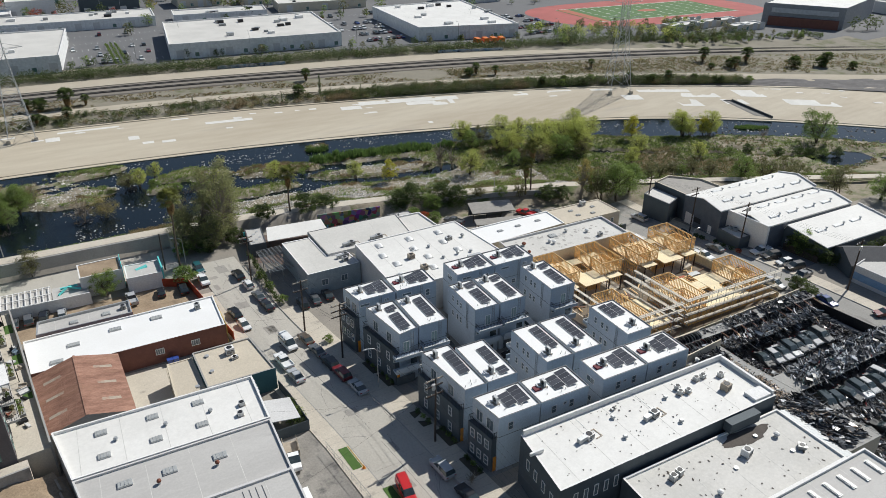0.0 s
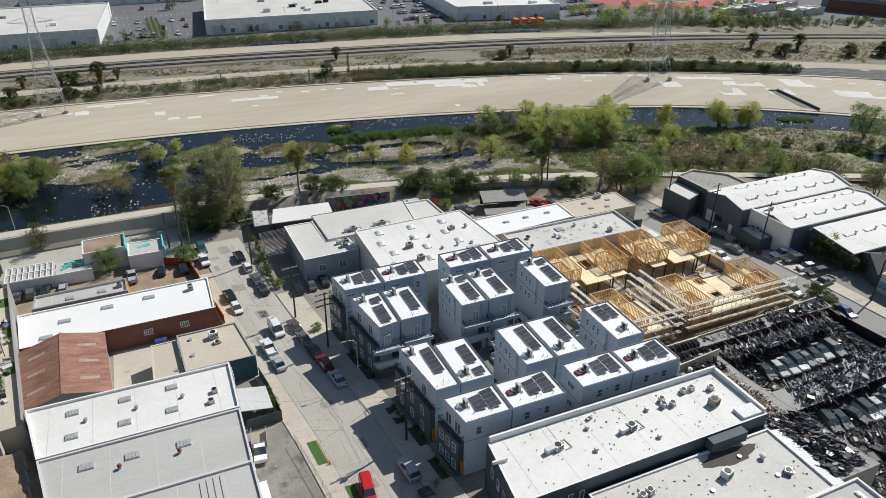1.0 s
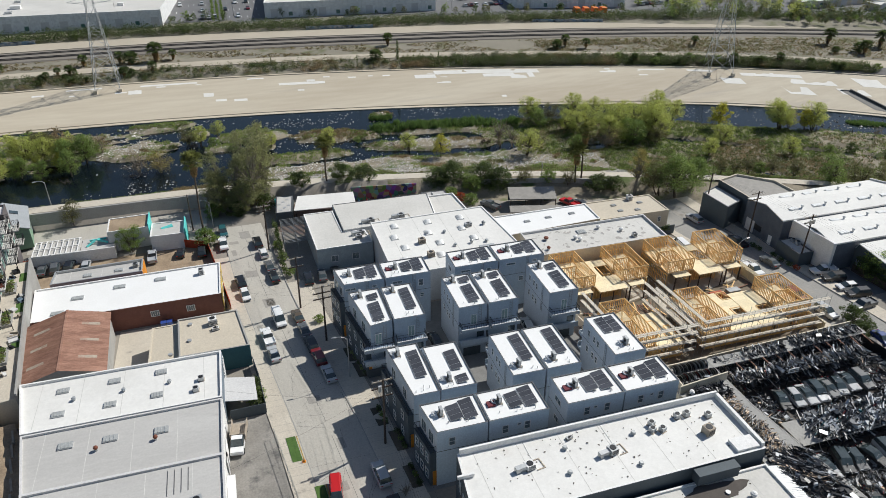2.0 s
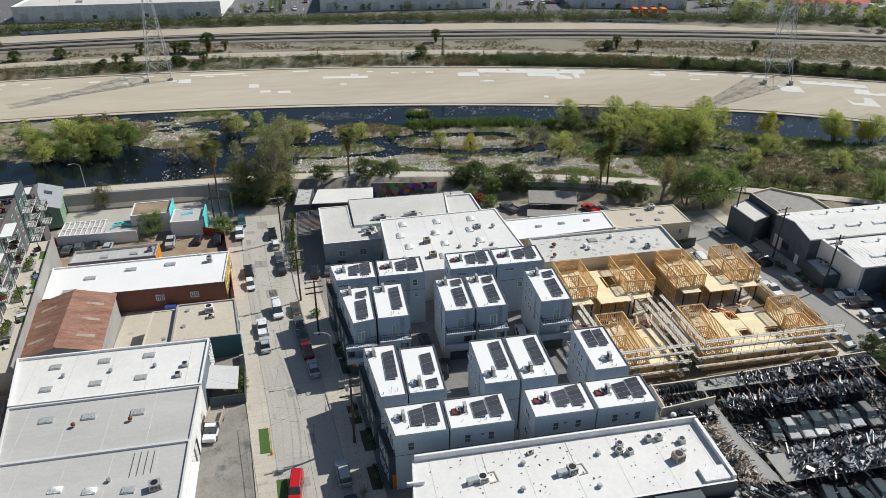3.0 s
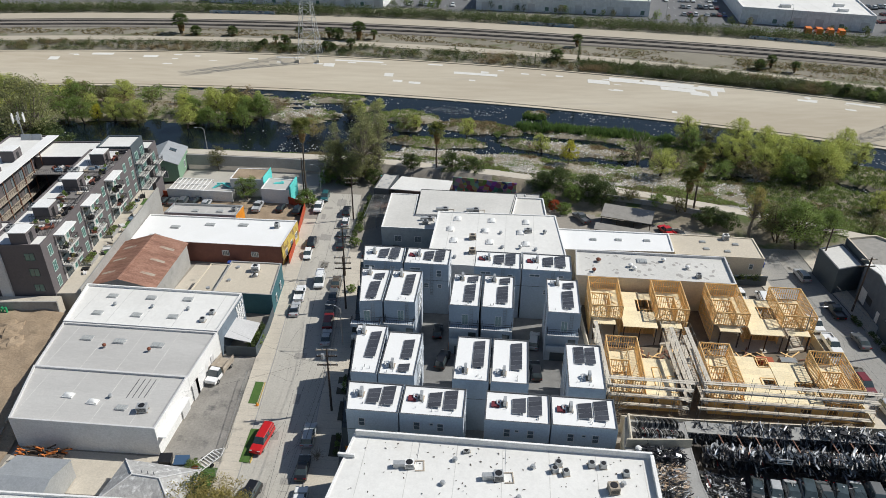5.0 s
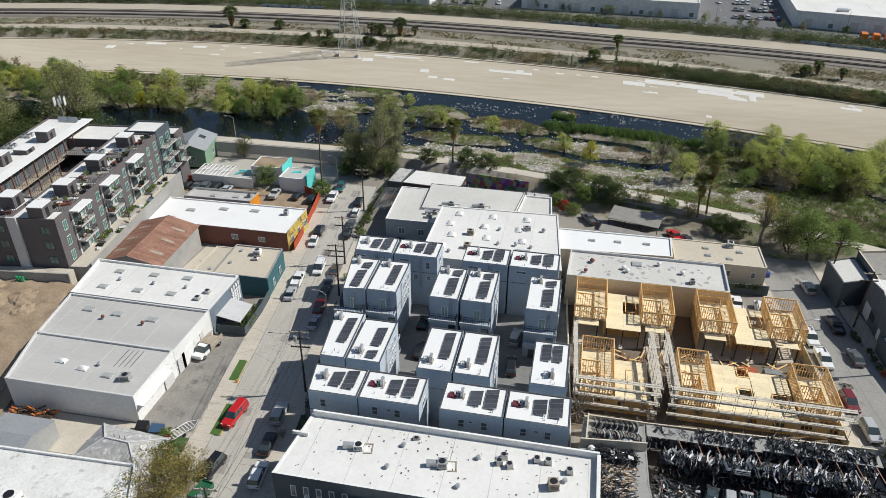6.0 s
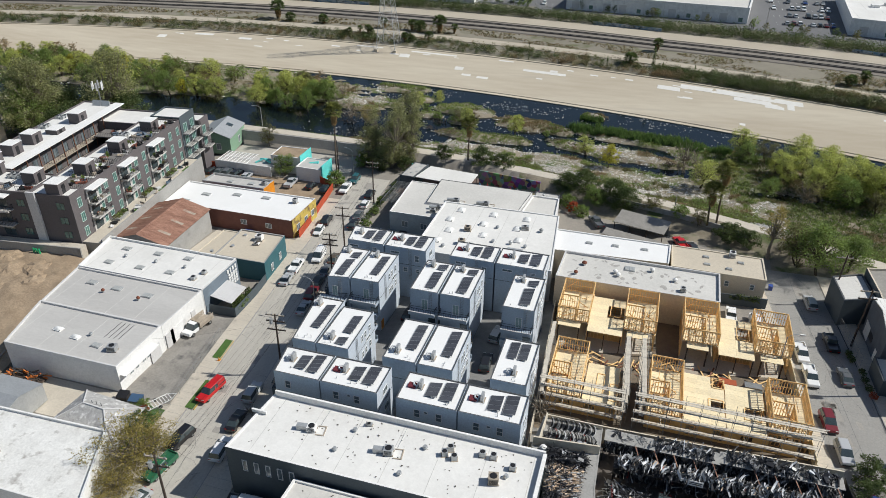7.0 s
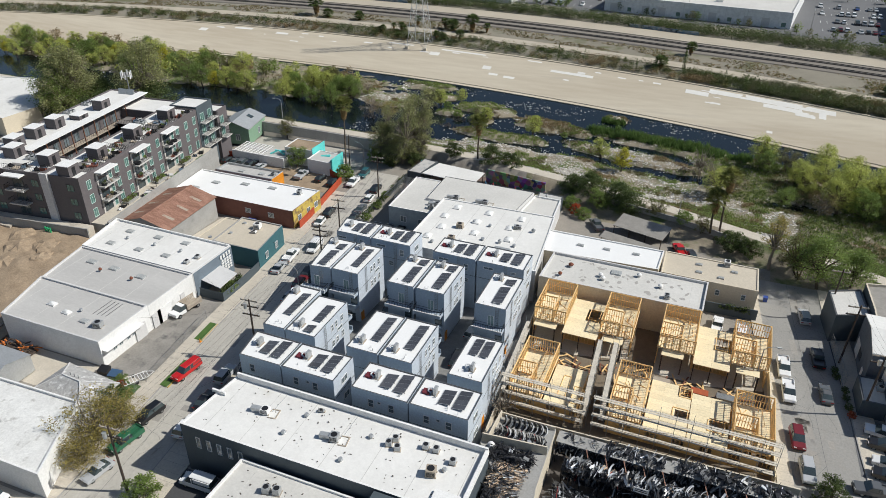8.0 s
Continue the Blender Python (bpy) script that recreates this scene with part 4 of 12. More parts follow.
def solar_array(x, y, z, w, h, tilt):
    """Rows of dark panels on a low tilted rack, raised towards the west."""
    t = thing("solar_array", (x, y, z), "tilted rack of black solar panels on a white roof", "solar panels", "roof solar arrays")
    n = max(1, round(h / 1.05))
    rise = 0.12
    slope = math.tan(radians(tilt))
    zc = rise + w / 2 * slope
    for i in range(n):
        a, b = -h / 2 + i * h / n + 0.02, -h / 2 + (i + 1) * h / n - 0.02
        s = Shape()
        p = [(-w / 2, a, zc - w / 2 * slope), (w / 2, a, zc + w / 2 * slope), (w / 2, b, zc + w / 2 * slope), (-w / 2, b, zc - w / 2 * slope)]
        s.grid([(q[0], q[1], q[2] - 0.05) for q in p] + p, [(0, 1, 5, 4), (1, 2, 6, 5), (2, 3, 7, 6), (3, 0, 4, 7), (4, 5, 6, 7), (3, 2, 1, 0)])
        s.put("panel", SOLAR, t)
    s = Shape()
    for yy in np.linspace(-h / 2 + 0.3, h / 2 - 0.3, max(2, n)):
        s.beam((-w / 2 + 0.1, yy, 0), (-w / 2 + 0.1, yy, zc - w / 2 * slope), 0.05)
        s.beam((w / 2 - 0.1, yy, 0), (w / 2 - 0.1, yy, zc + w / 2 * slope - 0.06), 0.05)
    s.put("rack", STEEL, t)
    s = Shape()
    for i in range(n + 1):
        yy = -h / 2 + i * h / n
        s.beam((-w / 2, yy, zc - w / 2 * slope + 0.008), (w / 2, yy, zc + w / 2 * slope + 0.008), 0.028)
    for e in (-1, 1):
        s.beam((e * w / 2, -h / 2, zc + e * w / 2 * slope), (e * w / 2, h / 2, zc + e * w / 2 * slope), 0.04)
    s.put("panel_edging", GALV, t)


def condenser(x, y, z, red=False, size=0.95, group="roof condensers"):
    t = thing("air_conditioner", (x, y, z), "grey roof condenser unit with coiled pipes" if not red else "grey roof condenser unit beside a maroon hatch", "air conditioner", group)
    s = Shape()
    s.box(-0.2, -size / 2, 0.1, 0.22, size / 2, 0.1 + size * 1.2)
    s.put("body", GALV, t)
    s = Shape()
    s.tube((-0.205, 0, 0.15 + size * 0.6), (-0.24, 0, 0.15 + size * 0.6), size * 0.36, 12)
    s.put("fan_grille", BLACK_METAL, t)
    s = Shape()
    s.box(-0.5, -0.6, 0, 0.4, 0.6, 0.1)
    s.put("base", PALE_WOOD, t)
    s = Shape()
    pts = [(-0.3, 0.35, 0.3), (-0.75, 0.6, 0.36), (-1.15, 0.35, 0.42), (-1.1, -0.15, 0.36), (-0.65, -0.3, 0.16)]
    for a, b in zip(pts, pts[1:]):
        s.tube(a, b, 0.14, 7)
    s.put("duct", DUCT, t)
    s = Shape()
    s.tube((0.0, 0.75, 0), (0.0, 0.75, 0.7), 0.11, 8).tube((0.0, 0.75, 0.7), (0.0, 0.75, 0.85), 0.2, 8, 0.12)
    s.put("vent", GALV, t)
    s = Shape()
    s.tube((0.3, -0.75, 0), (0.3, -0.75, 0.45), 0.07, 7)
    s.put("drain_pipe", GALV, t)
    if red:
        s = Shape()
        s.box(-1.9, -0.7, 0, -0.75, 0.35, 0.28)
        s.put("hatch", material_once("maroon paint", (0.16, 0.02, 0.03)), t, "maroon painted hatch")


def vent_pipe(x, y, z, r, h, cap=False):
    s = Shape()
    s.tube((0, 0, 0), (0, 0, h), r, 8)
    if cap:
        s.tube((0, 0, h), (0, 0, h + r * 1.2), r * 1.8, 8, r * 1.2)
    ob = s.put("roof_vent", GALV)
    ob.location = (x, y, z)
    return tagged(ob, "small metal vent pipe on a flat roof", "roof vent", "roof vents")


for _code, _pts in UNITS.items():
    townhouse(_code, _pts)


# ---- things that stand on roofs ----
def skylight(x, y, z, w, d, dome=True, turn=0.0):
    t = thing("skylight", (x, y, z), "white domed roof skylight" if dome else "flat framed roof skylight", "skylight", "roof skylights", turn)
    s = Shape()
    s.box(-w / 2, -d / 2, 0, w / 2, d / 2, 0.2)
    s.put("curb", WHITE_PAINT if dome else GALV, t)
    s = Shape()
    if dome:
        v, f = [], []
        n = 5
        for j in range(n + 1):
            for i in range(n + 1):
                a, b = i / n * 2 - 1, j / n * 2 - 1
                v.append((a * (w / 2 - 0.06), b * (d / 2 - 0.06), 0.2 + 0.34 * (1 - a ** 4) * (1 - b ** 4)))
        f = [(j * (n + 1) + i, j * (n + 1) + i + 1, (j + 1) * (n + 1) + i + 1, (j + 1) * (n + 1) + i) for j in range(n) for i in range(n)]
        s.grid(v, f)
        s.put("dome", SKYLIGHT, t, smooth=True)
    else:
        s.box(-w / 2 + 0.08, -d / 2 + 0.08, 0.2, w / 2 - 0.08, d / 2 - 0.08, 0.26)
        s.put("panel", SKYLIGHT_GREY, t)
        s = Shape()
        for i in range(1, 4):
            xx = -w / 2 + w * i / 4
            s.box(xx - 0.03, -d / 2 + 0.08, 0.262, xx + 0.03, d / 2 - 0.08, 0.3)
        s.put("glazing_grid", GALV, t)


def rooftop_unit(x, y, z, w=1.6, d=1.2, h=1.1, turn=0.0, mat=None, duct=False):
    t = thing("rooftop_unit", (x, y, z), "boxy grey rooftop air handling unit on sleepers", "air conditioner", "rooftop units", turn)
    s = Shape()
    s.box(-w / 2, -d / 2, 0.15, w / 2, d / 2, h)
    s.put("body", mat or GALV, t)
    s = Shape()
    s.box(-w / 2 - 0.1, -d / 2 + 0.05, 0, w / 2 + 0.1, -d / 2 + 0.25, 0.148).box(-w / 2 - 0.1, d / 2 - 0.25, 0, w / 2 + 0.1, d / 2 - 0.05, 0.148)
    s.put("sleeper", PALE_WOOD, t)
    s = Shape()
    s.tube((0, 0, h), (0, 0, h + 0.06), min(w, d) * 0.38, 14)
    s.put("fan_grille", BLACK_METAL, t)
    s = Shape()
    for k in range(4):
        s.box(-w / 2 + 0.1, -d / 2 - 0.02, 0.3 + k * 0.17, w / 2 - 0.1, -d / 2 - 0.001, 0.38 + k * 0.17)
    s.put("louvre", BLACK_METAL, t)
    if duct:
        s = Shape()
        s.box(-w / 2 - 1.5, -0.35, 0.25, -w / 2 - 0.002, 0.35, 0.8)
        s.box(-w / 2 - 1.5, -0.35, 0, -w / 2 - 0.9, 0.35, 0.248)
        s.put("duct", GALV, t)
        s = Shape()
        s.box(w / 2 + 0.12, -d / 2 - 0.3, 0, w / 2 + 1.2, -d / 2 - 0.15, 0.1).box(w / 2 + 0.12, d / 2 + 0.15, 0, w / 2 + 1.2, d / 2 + 0.3, 0.1)
        s.box(w / 2 + 1.2, -d / 2 - 0.3, 0, w / 2 + 1.35, d / 2 + 0.3, 0.1)
        s.put("frame_rail", PALE_WOOD, t)


def fan_condenser(x, y, z, s0=0.8, h=0.85, turn=0.0):
    t = thing("air_conditioner", (x, y, z), "square grey condenser with a black top fan", "air conditioner", "roof condensers", turn)
    s = Shape()
    s.box(-s0 / 2, -s0 / 2, 0.06, s0 / 2, s0 / 2, h)
    s.put("body", GALV, t)
    s = Shape()
    s.tube((0, 0, h), (0, 0, h + 0.04), s0 * 0.42, 14)
    s.put("fan_grille", BLACK_METAL, t)
    s = Shape()
    s.box(-s0 / 2 - 0.1, -s0 / 2 - 0.1, 0, s0 / 2 + 0.1, s0 / 2 + 0.1, 0.058)
    s.put("base", PALE_WOOD, t)


def turbine_vent(x, y, z, r=0.3, mat=None):
    t = thing("turbine_vent", (x, y, z), "round ribbed turbine roof vent", "roof vent", "turbine vents")
    s = Shape()
    s.tube((0, 0, 0), (0, 0, 0.35), r * 0.7, 10)
    s.put("neck", GALV, t)
    s = Shape()
    prof = [(0.35, 0.75), (0.45, 1.0), (0.6, 1.05), (0.75, 0.85), (0.85, 0.4)]
    for (za, ra), (zb, rb) in zip(prof, prof[1:]):
        s.tube((0, 0, za), (0, 0, zb), r * ra, 12, r * rb, caps=False)
    s.tube((0, 0, 0.85), (0, 0, 0.88), r * 0.4, 12)
    s.put("head", mat or GALV, t)


def roof_blots(x0, y0, x1, y1, z, n, seed, mat, size=(0.1, 0.35), parent=None, name="roof_stain"):
    """Small dark scuffs lying on a roof, one stuff mesh."""
    random.seed(seed)
    s = Shape()
    for i in range(n):
        x, y, a, b = random.uniform(x0, x1), random.uniform(y0, y1), random.uniform(*size), random.uniform(*size) * 0.6
        th = random.uniform(0, 3.14)
        m = 7
        s.poly([(x + a * math.cos(th) * math.cos(k * math.tau / m) * random.uniform(0.7, 1) - b * math.sin(th) * math.sin(k * math.tau / m), y + a * math.sin(th) * math.cos(k * math.tau / m) + b * math.cos(th) * math.sin(k * math.tau / m) * random.uniform(0.7, 1), z + 0.006 + 0.0008 * i) for k in range(m)])
    return tagged(s.put(name, mat), "dark scuffs and mastic patches on a white roof", "roof stains", kind="stuff")


STAIN = material_once("dark mastic", (0.1, 0.085, 0.075), 0.9)
# ---- vehicles ----
CAR_KINDS = {
    # length, width, body profile (side view: x, z), glass profile
    "sedan": (4.7, 1.8, [(-2.3, 0.35), (-2.35, 0.75), (-2.2, 0.95), (-1.5, 1.0), (1.0, 0.98), (2.2, 0.8), (2.35, 0.6), (2.3, 0.35)], [(-1.75, 0.98), (-1.05, 1.42), (0.25, 1.45), (1.05, 0.97)]),
    "hatch": (4.2, 1.75, [(-2.05, 0.35), (-2.1, 0.8), (-1.95, 1.0), (1.0, 1.0), (1.95, 0.8), (2.1, 0.6), (2.05, 0.35)], [(-2.0, 0.99), (-1.6, 1.48), (0.2, 1.52), (1.1, 0.99)]),
    "suv": (4.8, 1.92, [(-2.35, 0.42), (-2.4, 0.95), (-2.3, 1.12), (1.1, 1.12), (2.25, 0.98), (2.4, 0.7), (2.35, 0.42)], [(-2.3, 1.11), (-2.0, 1.74), (0.35, 1.78), (1.2, 1.11)]),
    "pickup": (5.6, 1.98, [(-2.75, 0.5), (-2.8, 1.05), (-0.75, 1.08), (-0.75, 1.12), (1.2, 1.12), (2.65, 1.05), (2.8, 0.75), (2.75, 0.5)], [(-0.75, 1.1), (-0.55, 1.78), (0.75, 1.82), (1.4, 1.11)]),
    "van": (5.4, 2.0, [(-2.65, 0.45), (-2.7, 1.2), (1.5, 1.2), (2.55, 1.0), (2.7, 0.75), (2.65, 0.45)], [(-2.68, 1.19), (-2.62, 2.12), (1.0, 2.15), (1.75, 1.19)]),
    "camper": (5.5, 1.86, [(-2.8, 0.5), (-2.85, 1.1), (1.2, 1.12), (2.65, 1.05), (2.85, 0.75), (2.8, 0.5)], [(-2.83, 1.09), (-2.75, 1.85), (0.75, 1.86), (1.4, 1.11)]),
}
_cars = {}


def loft(prof, w, tuck, taper):
    """A side profile swept across the width, with rounded shoulders."""
    n = len(prof)
    zlo, zhi = min(p[1] for p in prof), max(p[1] for p in prof)
    v = []
    for f, k in ((-1, 0.94), (-0.86, 1.0), (0.86, 1.0), (1, 0.94)):
        for x, z in prof:
            r = (z - zlo) / (zhi - zlo)
            zz = zlo + (z - zlo) * (k if abs(f) == 1 and r > 0.5 else 1)
            v.append((x * (0.985 if abs(f) == 1 else 1), f * w / 2 * (1 - taper * r), zz))
    f = []
    for j in range(3):
        for i in range(n):
            a, b = i, (i + 1) % n
            f.append((j * n + a, j * n + b, (j + 1) * n + b, (j + 1) * n + a))
    f += [tuple(range(n)), tuple(range(4 * n - 1, 3 * n - 1, -1))]
    return v, f


def car(kind, colour, x, y, z, heading, label, group="parked vehicles", wreck=False, far=False):
    """A vehicle with its wheels on (x, y, z); heading: degrees of its nose from +x."""
    key = (kind, colour, wreck)
    L, W, body, top = CAR_KINDS[kind]
    if key not in _cars:
        ms = {}
        s = Shape()
        s.grid(*loft(body, W, 0, 0.06))
        if kind == "pickup":
            s.box(-2.72, -W / 2 + 0.02, 1.0, -0.78, -W / 2 + 0.14, 1.3).box(-2.72, W / 2 - 0.14, 1.0, -0.78, W / 2 - 0.02, 1.3).box(-2.78, -W / 2 + 0.14, 1.0, -2.68, W / 2 - 0.14, 1.3)
        skin = material_once("dull wreck paint " + NAMES[colour], colour, 0.6) if wreck else paint(colour, 0.34)
        ms["body"] = s.mesh("body", skin)
        s = Shape()
        s.grid(*loft(top, W * 0.93, 0, 0.16))
        ms["glazing"] = s.mesh("glazing", GLASS)
        s = Shape()
        zt = max(p[1] for p in top)
        tops = sorted([p for p in top if p[1] > zt - 0.1])
        a, b = tops[0][0] + 0.02, tops[-1][0] - 0.04
        hw = W * 0.93 / 2 * 0.84 * 0.97
        s.grid([(a, -hw, zt - 0.05), (b, -hw, zt - 0.03), (b, hw, zt - 0.03), (a, hw, zt - 0.05), (a + 0.05, -hw + 0.1, zt + 0.025), (b - 0.05, -hw + 0.1, zt + 0.03), (b - 0.05, hw - 0.1, zt + 0.03), (a + 0.05, hw - 0.1, zt + 0.025)], [(0, 1, 5, 4), (1, 2, 6, 5), (2, 3, 7, 6), (3, 0, 4, 7), (4, 5, 6, 7)])
        for sx in (-0.3,) if kind != "van" else (0.4,):
            for e in (-1, 1):
                s.box(sx, e * W * 0.45 - 0.03, body[0][1] + 0.6, sx + 0.12, e * W * 0.45 + 0.03, zt - 0.1)
        if kind in ("van", "camper"):
            for e in (-1, 1):
                s.box(a + 0.1, e * (W * 0.93 / 2 * 0.9) - 0.05, 1.15, (0.2 if kind == "van" else -0.9), e * (W * 0.93 / 2 * 0.9) + 0.06, zt - 0.12)
        ms["roof"] = s.mesh("roof", skin)
        s = Shape()
        s.tube((0, -0.11, 0), (0, 0.11, 0), 0.34, 14)
        ms["tyre"] = s.mesh("wheel", RUBBER)
        s = Shape()
        s.tube((0, -0.125, 0), (0, 0.125, 0), 0.19, 10)
        ms["rim"] = s.mesh("rim", STEEL)
        s = Shape()
        s.box(0, -0.22, -0.07, 0.05, 0.22, 0.07)
        ms["lamp"] = s.mesh("headlight", paint((0.8, 0.8, 0.8), 0.15))
        ms["tail"] = s.mesh("taillight", paint((0.35, 0.01, 0.01), 0.2))
        s = Shape()
        s.box(0, -W * 0.42, 0, 0.06, W * 0.42, 0.2)
        ms["bumper"] = s.mesh("bumper", paint((0.03, 0.03, 0.032), 0.5))
        _cars[key] = ms
    ms = _cars[key]
    t = thing({"sedan": "car", "hatch": "car", "suv": "suv", "pickup": "pickup_truck", "van": "van", "camper": "pickup_truck"}[kind], (x, y, z), label, {"pickup": "pickup truck", "camper": "pickup truck", "van": "van"}.get(kind, "car"), group, heading)

    def add(nm, me, m=None, parent=t):
        o = new(nm, me)
        o.parent = parent
        if m is not None:
            o.matrix_basis = m
        return o
    add("body", ms["body"])
    add("glazing", ms["glazing"])
    if not (wreck and (x * 7 + y) % 3 < 1):
        add("roof", ms["roof"])
    ax = L * 0.31
    if not wreck:
        for sx in (-ax, ax):
            for sy in (-1, 1):
                w = add("wheel", ms["tyre"], pose(sx, sy * (W / 2 - 0.13), 0.34))
                if not far:
                    add("rim", ms["rim"], None, w)
    if far:
        return t
    for sy in (-1, 1):
        add("headlight", ms["lamp"], pose(L / 2 - 0.06, sy * W * 0.33, body[-3][1] - 0.05))
        add("taillight", ms["tail"], pose(-L / 2 - 0.0, sy * W * 0.36, 0.85))
    add("bumper", ms["bumper"], pose(L / 2 - 0.04, 0, 0.4))
    return t


WHITE, SILVER, BLACK, GREY, RED, MAROON, BLUE, TEALC, BROWN, GREENC, COAL = (0.75, 0.75, 0.74), (0.42, 0.43, 0.44), (0.012, 0.012, 0.014), (0.1, 0.105, 0.11), (0.5, 0.012, 0.012), (0.16, 0.015, 0.02), (0.02, 0.05, 0.2), (0.02, 0.1, 0.11), (0.1, 0.075, 0.05), (0.02, 0.12, 0.06), (0.035, 0.037, 0.04)
NAMES = {WHITE: "white", SILVER: "silver", BLACK: "black", GREY: "dark grey", RED: "bright red", MAROON: "maroon", BLUE: "blue", TEALC: "teal", BROWN: "brown", GREENC: "green", COAL: "charcoal"}
KIND_WORD = {"sedan": "saloon car", "hatch": "hatchback car", "suv": "sport utility vehicle", "pickup": "pickup truck", "van": "panel van", "camper": "pickup with covered bed"}


def park(kind, colour, x, y, heading, where="parked along the kerb", zoff=0.03, group="parked vehicles"):
    return car(kind, colour, x, y, near_z(x, y) + zoff, heading, f"{NAMES[colour]} {KIND_WORD[kind]} {where}", group)


# ---- poles, wires, fences ----
def utility_pole(x, y, z, h, arms, turn=0.0, transformer=0, lean=0.0):
    """A wooden pole; arms: heights of its crossarms."""
    t = thing("utility_pole", (x, y, z), "tall dark wooden utility pole with crossarms", "utility pole", "utility poles", turn)
    s = Shape()
    s.tube((0, 0, 0), (lean * h, 0, h), 0.2, 8, 0.13)
    s.put("pole", OLD_WOOD, t)
    for a in arms:
        s = Shape()
        s.box(-1.6, 0.14, a - 0.09, 1.6, 0.32, a + 0.09)
        arm = s.put("crossarm", PALE_WOOD if a > h - 1 else OLD_WOOD, t)
        for k in (-1.4, -0.5, 0.5, 1.4):
            s = Shape()
            s.tube((k, 0.22, a + 0.09), (k, 0.22, a + 0.32), 0.07, 6)
            s.put("insulator", GALV, arm)
    for k in range(transformer):
        s = Shape()
        s.tube((-0.5 + k * 0.9, -0.35, arms[-1] - 1.3), (-0.5 + k * 0.9, -0.35, arms[-1] - 0.3), 0.28, 10)
        s.put("transformer", GALV, t, "grey can transformer")
    return t


def wire(pts, sag, parent, r=0.009):
    """A hanging cable through the points."""
    s = Shape()
    line = [Vector(pts[0])]
    for a, b in zip(pts, pts[1:]):
        a, b = Vector(a), Vector(b)
        line += [a.lerp(b, k / 8) - Vector((0, 0, sag * 4 * k / 8 * (1 - k / 8))) for k in range(1, 9)]
    d = (line[-1] - line[0]).normalized()
    u = d.orthogonal().normalized() * r
    w = d.cross(u)
    v = [p + e for p in line for e in (u, w, -u, -w)]
    s.grid(v, [(4 * i + j, 4 * i + (j + 1) % 4, 4 * i + 4 + (j + 1) % 4, 4 * i + 4 + j) for i in range(len(line) - 1) for j in range(4)])
    return s.put("wire", BLACK_METAL, parent)


def street_lamp(x, y, z, h, turn):
    t = thing("street_lamp", (x, y, z), "grey concrete street lamp with a curved arm", "street lamp", "street lamps", turn)
    s = Shape()
    s.tube((0, 0, 0), (0, 0, h), 0.12, 8, 0.08)
    s.put("pole", CONCRETE_WALL, t)
    s = Shape()
    pts = [(0, 0, h - 0.2), (0.5, 0, h + 0.4), (1.2, 0, h + 0.65), (2.0, 0, h + 0.7)]
    for a, b in zip(pts, pts[1:]):
        s.tube(a, b, 0.045, 6)
    s.put("arm", GALV, t)
    s = Shape()
    s.tube((1.8, 0, h + 0.66), (2.6, 0, h + 0.66), 0.16, 8, 0.1)
    s.put("head", GALV, t)
    return t


def fence(name, pts, h, mat, label, gap=2.5, solid=True, th=0.08, z=None):
    """A fence along a line of points: posts and one panel between each two."""
    zf = z or near_z
    t = thing(name, (pts[0][0], pts[0][1], 0), label, "fence")
    ox, oy = pts[0]
    for (x0, y0), (x1, y1) in zip(pts, pts[1:]):
        n = max(1, round(math.hypot(x1 - x0, y1 - y0) / gap))
        for i in range(n):
            a = (x0 + (x1 - x0) * i / n - ox, y0 + (y1 - y0) * i / n - oy)
            b = (x0 + (x1 - x0) * (i + 1) / n - ox, y0 + (y1 - y0) * (i + 1) / n - oy)
            za, zb = zf(a[0] + ox, a[1] + oy), zf(b[0] + ox, b[1] + oy)
            s = Shape()
            s.tube((*a, za - 0.1), (*a, za + h + 0.1), 0.05 if solid else 0.03, 5)
            s.put("post", mat, t)
            s = Shape()
            if solid:
                s.wallstrip([a, b], lambda x, y: zf(x + ox, y + oy) + 0.03, lambda x, y: zf(x + ox, y + oy) + h, th)
                s.put("panel", mat, t)
            else:
                s.beam((*a, za + h), (*b, zb + h), 0.045)
                s.beam((*a, za + h * 0.5), (*b, zb + h * 0.5), 0.02)
                s.beam((*a, za + 0.1), (*b, zb + 0.1), 0.025)
                d = math.hypot(b[0] - a[0], b[1] - a[1])
                m = int(d / 0.35)
                for k in range(m):
                    f0, f1 = k / m, min(1, (k + 2) / m)
                    p, q = (a[0] + (b[0] - a[0]) * f0, a[1] + (b[1] - a[1]) * f0), (a[0] + (b[0] - a[0]) * f1, a[1] + (b[1] - a[1]) * f1)
                    s.tube((*p, za + 0.1), (*q, zb + h), 0.007, 3, caps=False)
                    s.tube((*q, zb + 0.1), (*p, za + h), 0.007, 3, caps=False)
                s.put("mesh_panel", STEEL, t)
    return t


